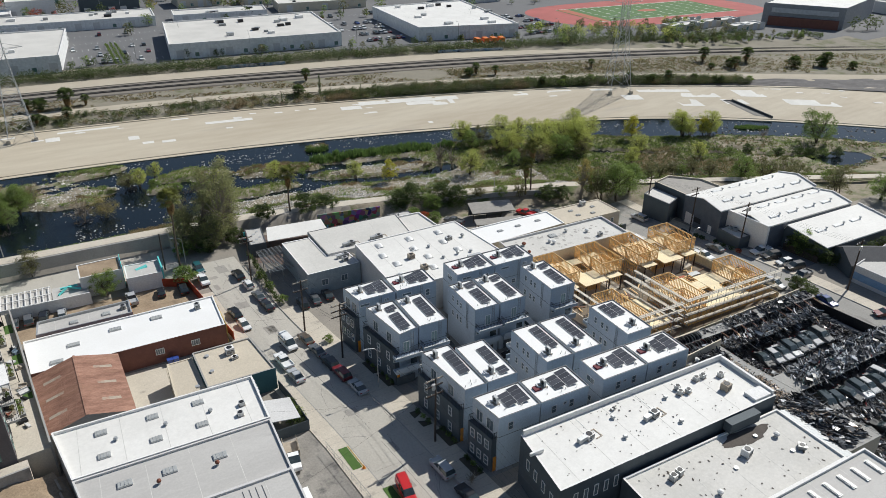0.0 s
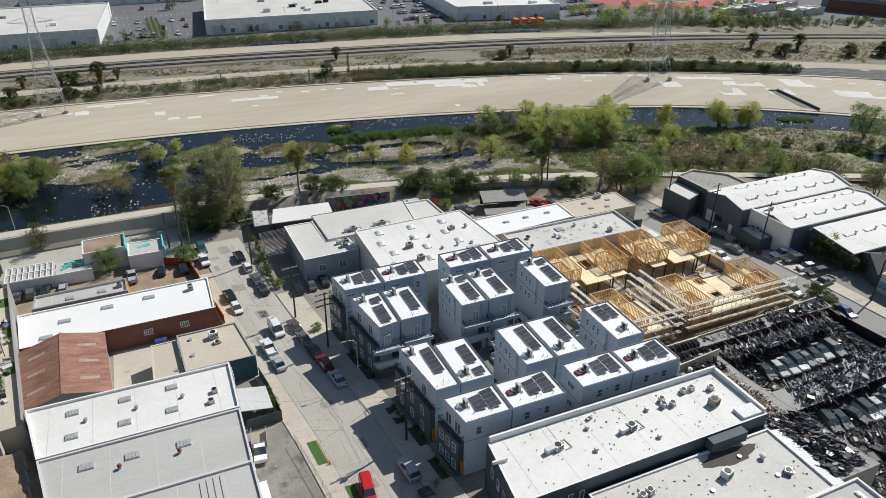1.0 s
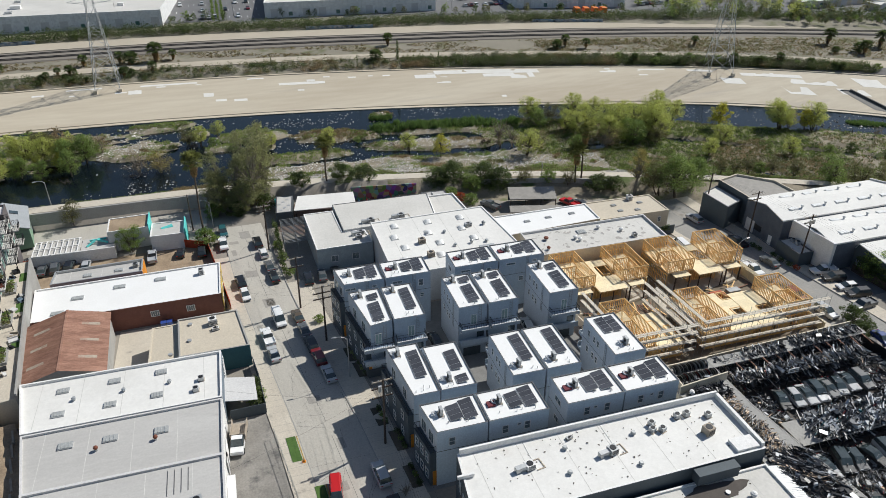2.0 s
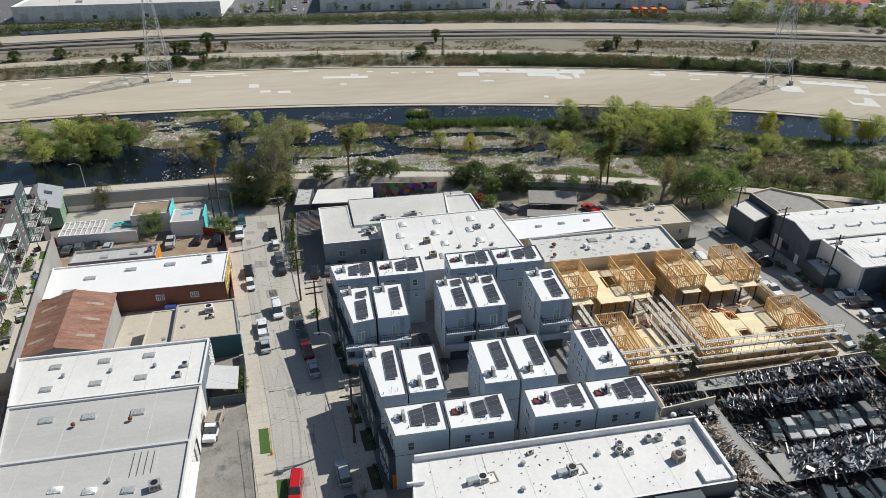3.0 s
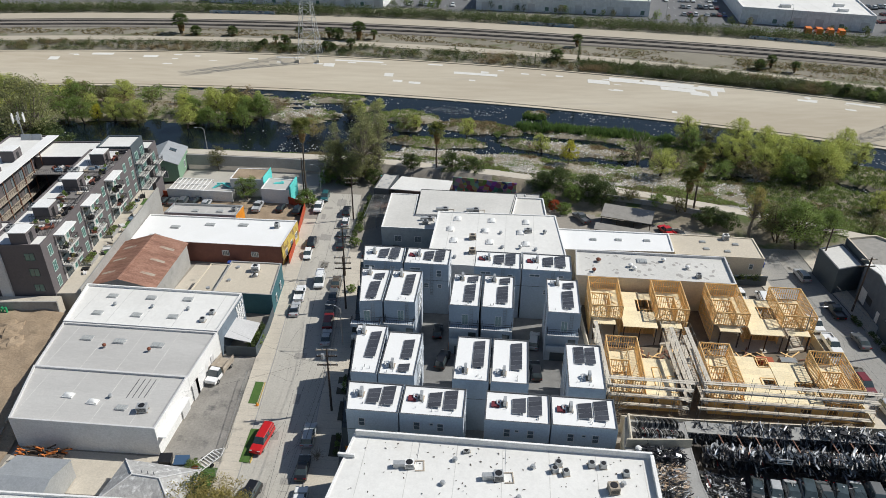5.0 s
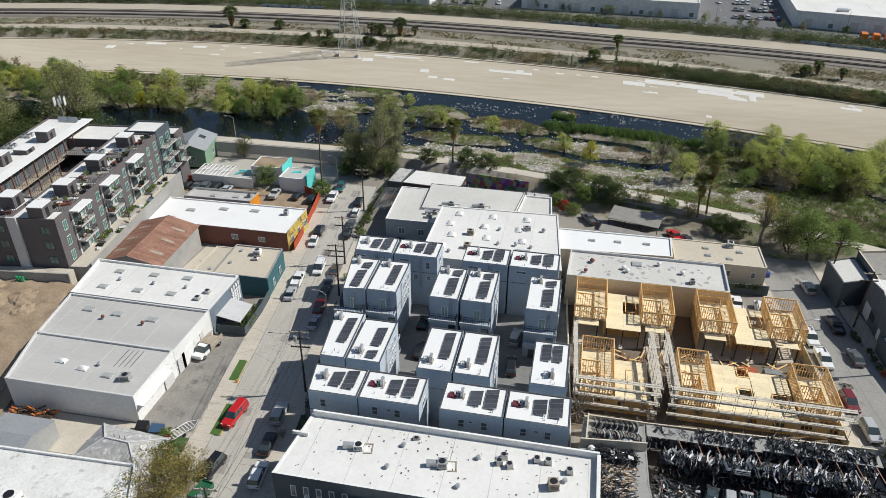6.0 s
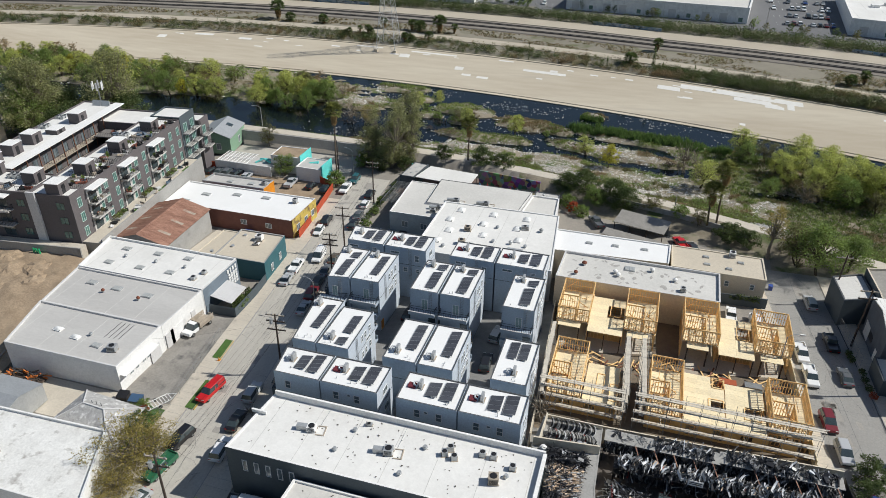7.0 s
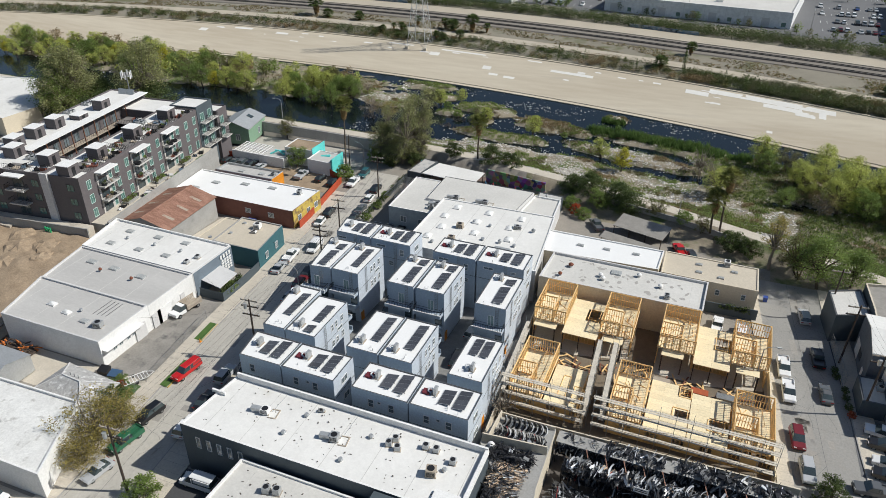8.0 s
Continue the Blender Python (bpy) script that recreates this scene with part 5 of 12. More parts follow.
def gable_house(name, w, d, eave, ridge, at, turn, wall, roof, label, overhang=0.4, along="y", category="house"):
    """A gabled building centred at a point; its ridge runs along its own y axis."""
    t = thing(name, at, label, category, "", turn)
    s = Shape()
    hw, hd = w / 2, d / 2
    v = [(-hw, -hd, 0), (hw, -hd, 0), (hw, hd, 0), (-hw, hd, 0), (-hw, -hd, eave), (hw, -hd, eave), (hw, hd, eave), (-hw, hd, eave), (0, -hd, ridge), (0, hd, ridge)]
    s.grid(v, [(0, 1, 5, 8, 4), (1, 2, 6, 5), (2, 3, 7, 9, 6), (3, 0, 4, 7)])
    s.put("wall", wall, t)
    o = overhang
    sl = (ridge - eave) / hw
    for e in (-1, 1):
        s = Shape()
        p = [(e * (hw + o), -hd - o, eave - o * sl), (0, -hd - o, ridge), (0, hd + o, ridge), (e * (hw + o), hd + o, eave - o * sl)]
        q = [(x, y, z + 0.16) for x, y, z in p]
        pp = [(x, y, z + 0.01) for x, y, z in p]
        s.grid(pp + q, [(0, 1, 5, 4), (1, 2, 6, 5), (2, 3, 7, 6), (3, 0, 4, 7), (4, 5, 6, 7), (3, 2, 1, 0)])
        s.put("roof", roof, t)
    return t


# ---- west of the street ----
def west_warehouses():
    """Three joined sheds with a common street wall."""
    for nm, pts, top, roof, lab in (
        ("warehouse", [(-10.9, 76.0), (-7.4, 64.1), (15.1, 64.3), (15.1, 76.0)][1:] + [(-10.9, 76.0)], 5.3, GREY_ROOF, "low grey-roofed warehouse with white street wall"),
        ("warehouse", [(-10.9, 76.06), (15.1, 76.06), (15.3, 88.0), (-13.0, 88.0)], 5.1, GREY_ROOF, "low grey-roofed warehouse with roller doors"),
        ("warehouse", [(-13.0, 88.06), (15.3, 88.06), (15.5, 100.0), (-15.2, 100.1)], 5.3, WHITE_ROOF, "low warehouse with a bright white roof")):
        flat_building(nm, pts, top, 0.45 if roof is WHITE_ROOF else 0.35, WHITE_PAINT if pts[1][0] > 0 and roof is GREY_ROOF else GREY_WALL, roof, lab, "warehouse", WHITE_PAINT if roof is WHITE_ROOF else GREY_WALL, group="joined warehouses")
    zr = 4.95
    for x, y in ((-1.5, 70), (3, 69), (8, 68.2)):
        skylight(x, y, zr, 1.7, 1.1, dome=(x < 5), turn=-3)
    s = Shape()
    for k in range(4):
        s.box(7.6 + k * 0.9, 70.5 + 0.1 * k, zr, 7.68 + k * 0.9, 75.0, zr + 0.06)
    tagged(s.put("roof_batten", COPING), "thin dark battens on a grey roof", "battens", kind="stuff")
    rooftop_unit(11.5, 68, zr, 1.5, 1.2, 1.1, 10)
    vent_pipe(5.2, 70.3, zr, 0.2, 0.4, True)
    for x in (-6.5, -0.5, 6.5):
        skylight(x, 84 - 0.05 * x, 4.75, 2.0, 1.3, dome=False)
    for x, y in ((-2.2, 82.2), (5.8, 82.0)):
        turbine_vent(x, y, 4.75, 0.32, material_once("rusty turbine", (0.2, 0.06, 0.03)))
    for x, y in ((-8.5, 97), (-1, 97.2), (6, 97.4), (-8.5, 91.5), (-1.2, 91.6), (5.6, 91.8)):
        skylight(x, y, 4.85, 1.8, 1.2, dome=False)
    for x in (-6.6, 0.6, 7.4):
        vent_pipe(x, 94.3, 4.85, 0.22, 0.35, True)
    for x, y in ((12.2, 93.6), (11.4, 91.2)):
        fan_condenser(x, y, 4.85, 0.85, 0.7)
    # street front of the warehouses
    w = [o for o in bpy.data.objects if o.name.startswith("warehouse")]
    for o, doors, wins in ((w[0], [(73.2, 2.6)], [67.2, 68.6, 70.4, 71.6]), (w[1], [(79.5, 3.6), (84.5, 1.2), (77.4, 2.2)], []), (w[2], [], [])):
        base = o.matrix_basis.translation
        for y, wd in doors:
            s = Shape()
            s.box(15.22 - base.x, y - wd / 2 - base.y, near_z(15, y) - base.z, 15.34 - base.x, y + wd / 2 - base.y, near_z(15, y) + 3.0 - base.z)
            s.put("roller_door", WHITE_PAINT if wd > 3 else GREY_WALL, o)
        for y in wins:
            window(o, (15.12 - base.x, y - base.y, 2.2 - base.z), 0, 0.9, 1.2, bars=2)
    s = Shape()
    s.box(15.15, 64.6, 3.2, 16.3, 73.4, 3.32)
    aw = s.put("entrance_canopy", WHITE_PAINT)
    tagged(aw, "narrow white canopy on a warehouse front", "canopy")
    # lattice sign wall of the white warehouse: bars only
    s = Shape()
    b = w[2].matrix_basis.translation
    for r in range(5):
        for c in range(4):
            s.box(15.5 - b.x, 96.4 + c * 0.8 - b.y, 0.6 + r * 0.6 - b.z, 15.68 - b.x, 97.0 + c * 0.8 - b.y, 1.0 + r * 0.6 - b.z)
    s.put("lattice", WHITE_PAINT, w[2])
    s = Shape()
    s.grid([(15.36 - b.x, 88.3 - b.y, -0.6 - b.z), (15.62 - b.x, 99.95 - b.y, -1.2 - b.z), (15.62 - b.x, 99.95 - b.y, 4.9 - b.z), (15.36 - b.x, 88.3 - b.y, 4.9 - b.z), (15.2 - b.x, 88.3 - b.y, -0.6 - b.z), (15.4 - b.x, 99.95 - b.y, -1.2 - b.z), (15.4 - b.x, 99.95 - b.y, 4.9 - b.z), (15.2 - b.x, 88.3 - b.y, 4.9 - b.z)], [(0, 1, 2, 3), (3, 2, 6, 7), (0, 3, 7, 4), (1, 5, 6, 2)])
    s.put("front_wall", material_once("slate blue render", (0.17, 0.21, 0.25), 0.85), w[2], "slate blue rendered street wall")
    for c in range(4):
        s = Shape()
        s.box(15.6 - b.x, 96.1 + c * 0.9 - b.y, 3.75 - b.z, 15.72 - b.x, 96.6 + c * 0.9 - b.y, 4.6 - b.z)
        s.put("bar", WHITE_PAINT, w[2])
    # yards
    pad("forecourt", [(15.2, 60.5), (24.2, 60.5), (22.6, 80), (21.8, 88.2), (15.4, 88.2)], 0.02, material("patched yard asphalt", (0.3, 0.28, 0.25), 0.92, dark=(0.2, 0.185, 0.165), scale=0.3, fine=3, amount=0.9, stain=(0.11, 0.105, 0.1), stain_scale=0.35, stain_at=0.54), "cracked asphalt forecourt before the warehouses", "yard")
    pad("driveway", [(-7.6, 56), (26, 56.5), (26, 63.9), (-7.4, 63.9)], 0.025, CONCRETE, "pale concrete side driveway", "driveway")
    fence("chain_link_fence", [(22.2, 82.5), (24.5, 66.5), (24.9, 61), (15.4, 60.8)], 1.8, STEEL, "rusty chain link fence around the forecourt", 2.6, False)
    fence("slat_fence", [(16.0, 88.6), (21.5, 88.7), (21.0, 97), (20.3, 102.3)], 2.1, CHARCOAL, "dark boarded fence around a patio", 2.2)
    canopy = thing("patio_canopy", (17, 92.7, near_z(17, 92)), "pale grey sheet canopy on posts over a patio", "canopy")
    s = Shape()
    z0 = 2.6 - near_z(17, 92)
    v = [(-3.2, -2.4, z0 - 0.1), (3.4, -3.3, z0 - 0.5), (3.3, 2.4, z0 - 0.4), (-3.2, 3.5, z0)]
    s.grid(v + [(x, y, z + 0.12) for x, y, z in v], [(0, 1, 5, 4), (1, 2, 6, 5), (2, 3, 7, 6), (3, 0, 4, 7), (4, 5, 6, 7), (3, 2, 1, 0)])
    s.put("sheet", GREY_WALL, canopy)
    for x, y, z in v:
        s = Shape()
        s.beam((x * 0.95, y * 0.95, 0), (x * 0.95, y * 0.95, z), 0.1)
        s.put("post", BLACK_METAL, canopy)
    # turf strips in the pavement
    for x, y0, y1 in ((25.0, 76.3, 81.6), (27.9, 64.0, 70.8)):
        s = Shape()
        s.poly([(x - 1.0 + 0.25, y0, near_z(x, y0) + 0.19), (x + 0.75, y0, near_z(x, y0) + 0.19), (x + 0.2, y1, near_z(x, y1) + 0.19), (x - 1.5 + 0.25, y1, near_z(x, y1) + 0.19)])
        tagged(s.put("lawn", GRASS), "small mown grass strip in the pavement", "lawn", kind="structure")
        s = Shape()
        s.wallstrip([(x + 0.95, y0), (x + 0.4, y1)], near_z(x, y0) - 0.1, near_z(x, y0) + 0.21, 0.14)
        tagged(s.put("kerb", material_once("faded yellow kerb paint", (0.5, 0.36, 0.09), 0.8)), "kerb stone with faded yellow paint", "kerb", kind="structure")


def west_middle():
    # rusty gabled shed
    t = gable_house("iron_shed", 13.2, 17.5, 5.6, 7.5, (-10.4, 110.9, -2.2), 3, CONCRETE_WALL, RUST, "old shed with a rusted corrugated iron gable roof", 0.35, category="shed")
    for r in [c for c in t.children if c.name.startswith("roof")]:
        bpy.data.objects.remove(r)
    sl = 1.9 / 6.6
    for e in (-1, 1):
        for i in range(24):
            y0, y1 = -9.1 + i * 18.2 / 24, -9.1 + (i + 1) * 18.2 / 24
            for j in range(2):
                xa, xb = e * (0.02 + j * 3.5), e * (3.6 + j * 3.4)
                za, zb = 7.66 - abs(xa) * sl + 0.02 * (1 - j), 7.66 - abs(xb) * sl + 0.02 * (1 - j)
                s = Shape()
                n = 6
                v = []
                for k in range(n + 1):
                    yy = y0 + (y1 - y0) * k / n
                    zz = 0.07 if k % 2 else 0.0
                    v += [(xa, yy, za + zz), (xb, yy, zb + zz)]
                s.grid(v, [(2 * k, 2 * k + 1, 2 * k + 3, 2 * k + 2) if e > 0 else (2 * k, 2 * k + 2, 2 * k + 3, 2 * k + 1) for k in range(n)])
                s.put("iron_sheet", RUST, t)
    s = Shape()
    s.box(-0.2, -9.15, 7.66, 0.2, 9.15, 7.76)
    s.put("ridge_cap", RUST, t)
    for e in (-1, 1):
        for y in (-5, 0, 5):
            s = Shape()
            a, b = e * 2.6, e * 5.4
            s.grid([(a, y - 0.4, 7.66 - abs(a) * sl + 0.06), (b, y - 0.4, 7.66 - abs(b) * sl + 0.06), (b, y + 0.4, 7.66 - abs(b) * sl + 0.06), (a, y + 0.4, 7.66 - abs(a) * sl + 0.06)], [(0, 1, 2, 3)])
            s.put("skylight_strip", PALE_WOOD, t, "pale translucent roof strip")
    # beige building and yard
    t, o = flat_building("workshop", [(8.4, 102.5), (20.2, 102.6), (18.6, 114.3), (8.0, 114.1)], 3.5, 0.25, TEAL, BEIGE_ROOF, "low teal-walled workshop with a beige roof", "workshop", CONCRETE_WALL)
    window(t, (19.8 - o.x, 106 - o.y, 0.6 - o.z), 8, 1.2, 1.6, bars=2)
    window(t, (19.2 - o.x, 110.5 - o.y, 0.6 - o.z), 8, 1.2, 1.6, bars=2)
    flat_building("workshop", [(3.2, 102.5), (8.3, 102.5), (7.9, 114.1), (3.4, 114.0)], 2.6, 0.12, BEIGE_WALL, BEIGE_ROOF, "low beige lean-to workshop", "workshop")
    rooftop_unit(14.2, 111.2, 3.25, 1.5, 1.3, 1.3, 5, WHITE_PAINT)
    rooftop_unit(14.6, 109.2, 3.25, 1.2, 0.8, 0.5, 5, WHITE_PAINT)
    for x, y in ((10.2, 112), (10.1, 107), (7, 103.8)):
        vent_pipe(x, y, 3.25, 0.4, 0.3)
    pad("yard", [(-3.6, 102.4), (3.2, 102.4), (3.4, 121.6), (-3.6, 121.6)], 0.03, CONCRETE, "walled concrete yard", "yard")
    pad("yard", [(3.4, 114.3), (18.4, 114.6), (17.5, 121.8), (3.4, 121.6)], 0.03, BEIGE_ROOF, "beige concrete yard beside brick wall", "yard")
    for x in (4.5, 5.6):
        t = thing("dumpster", (x, 120.9, near_z(5, 121) + 0.03), "blue plastic wheeled rubbish bin", "bin", "rubbish bins")
        s = Shape()
        s.grid([(-0.4, -0.4, 0.1), (0.4, -0.4, 0.1), (0.4, 0.4, 0.1), (-0.4, 0.4, 0.1), (-0.5, -0.5, 1.1), (0.5, -0.5, 1.1), (0.5, 0.5, 1.1), (-0.5, 0.5, 1.1)], [(0, 1, 5, 4), (1, 2, 6, 5), (2, 3, 7, 6), (3, 0, 4, 7), (3, 2, 1, 0)])
        s.put("bin", paint((0.03, 0.07, 0.3), 0.5), t)
        s = Shape()
        s.box(-0.53, -0.53, 1.102, 0.53, 0.53, 1.18)
        s.put("lid", paint((0.03, 0.07, 0.3), 0.5), t)
    # brick building with a white roof
    t, o = flat_building("brick_building", [(-18.2, 122.2), (15.8, 122.4), (16.0, 134.8), (-19.4, 134.2)], 2.55, 0.3, BRICK, WHITE_ROOF_CLEAN, "long low brick building with a white roof", "building", WHITE_PAINT)
    s = Shape()
    s.box(15.9 - o.x, 122.5 - o.y, 0, 16.05 - o.x, 134.7 - o.y, 2.5 - o.z)
    s.put("mural_front", YELLOW, t, "yellow painted street front with a mural")
    for x in (3.2, 9.8):
        window(t, (x - o.x, 122.3 - o.y, 0.3 - o.z), -90, 1.6, 1.3, bars=4)
    for y in (125, 129, 132.5):
        window(t, (16.06 - o.x, y - o.y, -0.2 - o.z), 0, 1.5, 1.6, bars=2)
    for x, y in ((-14, 124.5), (-11, 129), (-3.5, 131), (4.2, 131.6)):
        skylight(x, y, 2.25, 2.2, 1.2, dome=False)
    rooftop_unit(12.2, 131.5, 2.25, 1.0, 1.0, 1.2)
    t, o = flat_building("annex", [(-17.3, 136.6), (0.3, 136.9), (0.2, 142.3), (-17.0, 141.8)], 1.9, 0.5, GREY_WALL, GREY_ROOF, "low annex with a grey roof and corrugated parapet", "building", GALV)
    s = Shape()
    s.box(0.3 - o.x, 137 - o.y, 1.5, 0.36 - o.x, 142.2 - o.y, 1.8 - o.z)
    s.put("orange_panel", ORANGE, t)
    for x, y in ((-10.5, 139), (-4.5, 139.4)):
        skylight(x, y, 1.4, 1.6, 1.2, dome=False)
    rooftop_unit(-1.2, 140, 1.4, 1.0, 1.0, 0.9)
    pad("parking_lot", [(-26, 143), (14.5, 143), (13.0, 153), (-26, 153.4)], 0.03, DIRT, "brown dirt parking lot behind the brick building", "parking lot")
    fence("red_fence", [(17.2, 123.0), (15.4, 136), (13.2, 150.3), (7.4, 153.4)], 2.1, RED_FENCE, "rust red boarded fence along the pavement", 2.4)
    fence("red_fence", [(-27.4, 153.3), (-24.2, 153.9)], 2.1, RED_FENCE, "rust red boarded gate of the lot", 1.6)
    fence("lot_wall", [(-24.5, 153.2), (-6.8, 153.0)], 2.9, WHITE_PAINT, "whitewashed block wall behind parked cars", 3.0, th=0.25)
    for k, (x, y, kd, c) in enumerate(((-24.6, 150.9, "hatch", BLACK), (-22.0, 150.9, "sedan", GREY), (-19.4, 151.2, "suv", GREY), (-16.4, 151.0, "suv", BLACK), (-13.0, 150.4, "hatch", SILVER), (1.0, 149.6, "pickup", SILVER), (7.2, 149.6, "hatch", BLACK), (11.8, 148.6, "suv", BLACK))):
        park(kd, c, x, y, 90 + (k % 3) * 4 - 4, "parked in a dirt lot", group="cars in the lot")
    # gallery ruins: brown roof box, turquoise box, open beams
    t, o = flat_building("gallery", [(-8.3, 156.2), (0.5, 156.6), (0.4, 163.5), (-8.5, 163.2)], 2.3, 0.15, WHITE_PAINT, DIRT, "boxy art space with a brown roof and turquoise side", "gallery")
    s = Shape()
    s.box(0.5 - o.x, 156.6 - o.y, 1.5, 0.62 - o.x, 163.4 - o.y, 2.9 - o.z)
    s.put("turquoise_wall", TURQUOISE, t)
    s = Shape()
    s.tube((1.6, -0.5, 3.2), (1.6, -0.5, 4.1), 1.1, 16)
    s.put("turquoise_tank", TURQUOISE, t)
    t, o = flat_building("gallery", [(0.9, 153.2), (8.4, 153.0), (8.7, 159.6), (1.0, 160.0)], 1.3, 0.15, WHITE_PAINT, GREY_ROOF, "low white box with a turquoise street wall", "gallery")
    s = Shape()
    s.box(8.45 - o.x, 153.1 - o.y, 0.3, 8.75 - o.x, 159.6 - o.y, 2.2 - o.z)
    s.put("turquoise_wall", TURQUOISE, t)
    s = Shape()
    s.tube((-1.5, 0.5, 3.6), (1.0, 1.2, 3.9), 0.7, 12)
    s.put("turquoise_sculpture", TURQUOISE, t)
    t = thing("roofless_shed", (-19, 156.5, near_z(-19, 156)), "roofless shed with exposed white beams", "shed")
    for k in range(9):
        s = Shape()
        s.beam((-5 + k * 1.15, -3.3, 2.8), (-5 + k * 1.15, 3.4, 3.0), 0.16)
        s.put("beam", WHITE_PAINT, t)
    for yy in (-3.3, 0, 3.4):
        s = Shape()
        s.beam((-5, yy, 2.9), (4.5, yy, 2.9), 0.2)
        s.put("beam", WHITE_PAINT, t)
    s = Shape()
    s.box(-5.2, -3.4, 2.4, 4.6, 3.5, 2.5)
    s.put("deck", GREY_ROOF, t)
    s = Shape()
    s.box(4.8, -3.4, 0, 12.0, 3.0, 2.5)
    s.put("side_room", GREY_ROOF, t)
    s = Shape()
    for a, b in (((6, -1, 2.6), (8, 0.5, 3.4)), ((8, 0.5, 3.4), (10.5, -0.5, 2.9)), ((6.5, 1, 3), (10, 1.2, 3.1))):
        s.beam(a, b, 0.35)
    s.put("turquoise_sculpture", TURQUOISE, t)
    s = Shape()
    for xx, yy in ((-5, -3.2), (4.4, -3.2), (-5, 3.3), (4.4, 3.3)):
        s.box(xx - 0.1, yy - 0.1, 0, xx + 0.1, yy + 0.1, 2.4)
    s.put("posts", WHITE_PAINT, t)
    pad("back_lot", [(-27, 160.5), (13.0, 161), (13, 172.2), (-27, 172.2)], 0.03, ASPHALT, "bare grey lot below the floodwall", "yard")
    # sage green house
    t = gable_house("green_house", 9.6, 12.5, 5.0, 6.9, (-31.5, 168.2, -2.45), 12, SAGE, GALV, "sage green gabled house with a grey roof", 0.35)
    window(t, (1.2, -6.25, 2.2), -90, 1.4, 2.0, bars=2)
    window(t, (-2.6, -6.25, 2.0), -90, 1.0, 1.6, bars=2)
    window(t, (4.8, 1.0, 2.2), 0, 1.4, 2.0, bars=2)
    s = Shape()
    m = pose(2.2, 1.5, 6.15, 0, 21.5, 0)
    s.box(-0.9, -0.8, 0, 0.9, 0.8, 0.2, m)
    s.put("roof_window", GLASS, t)


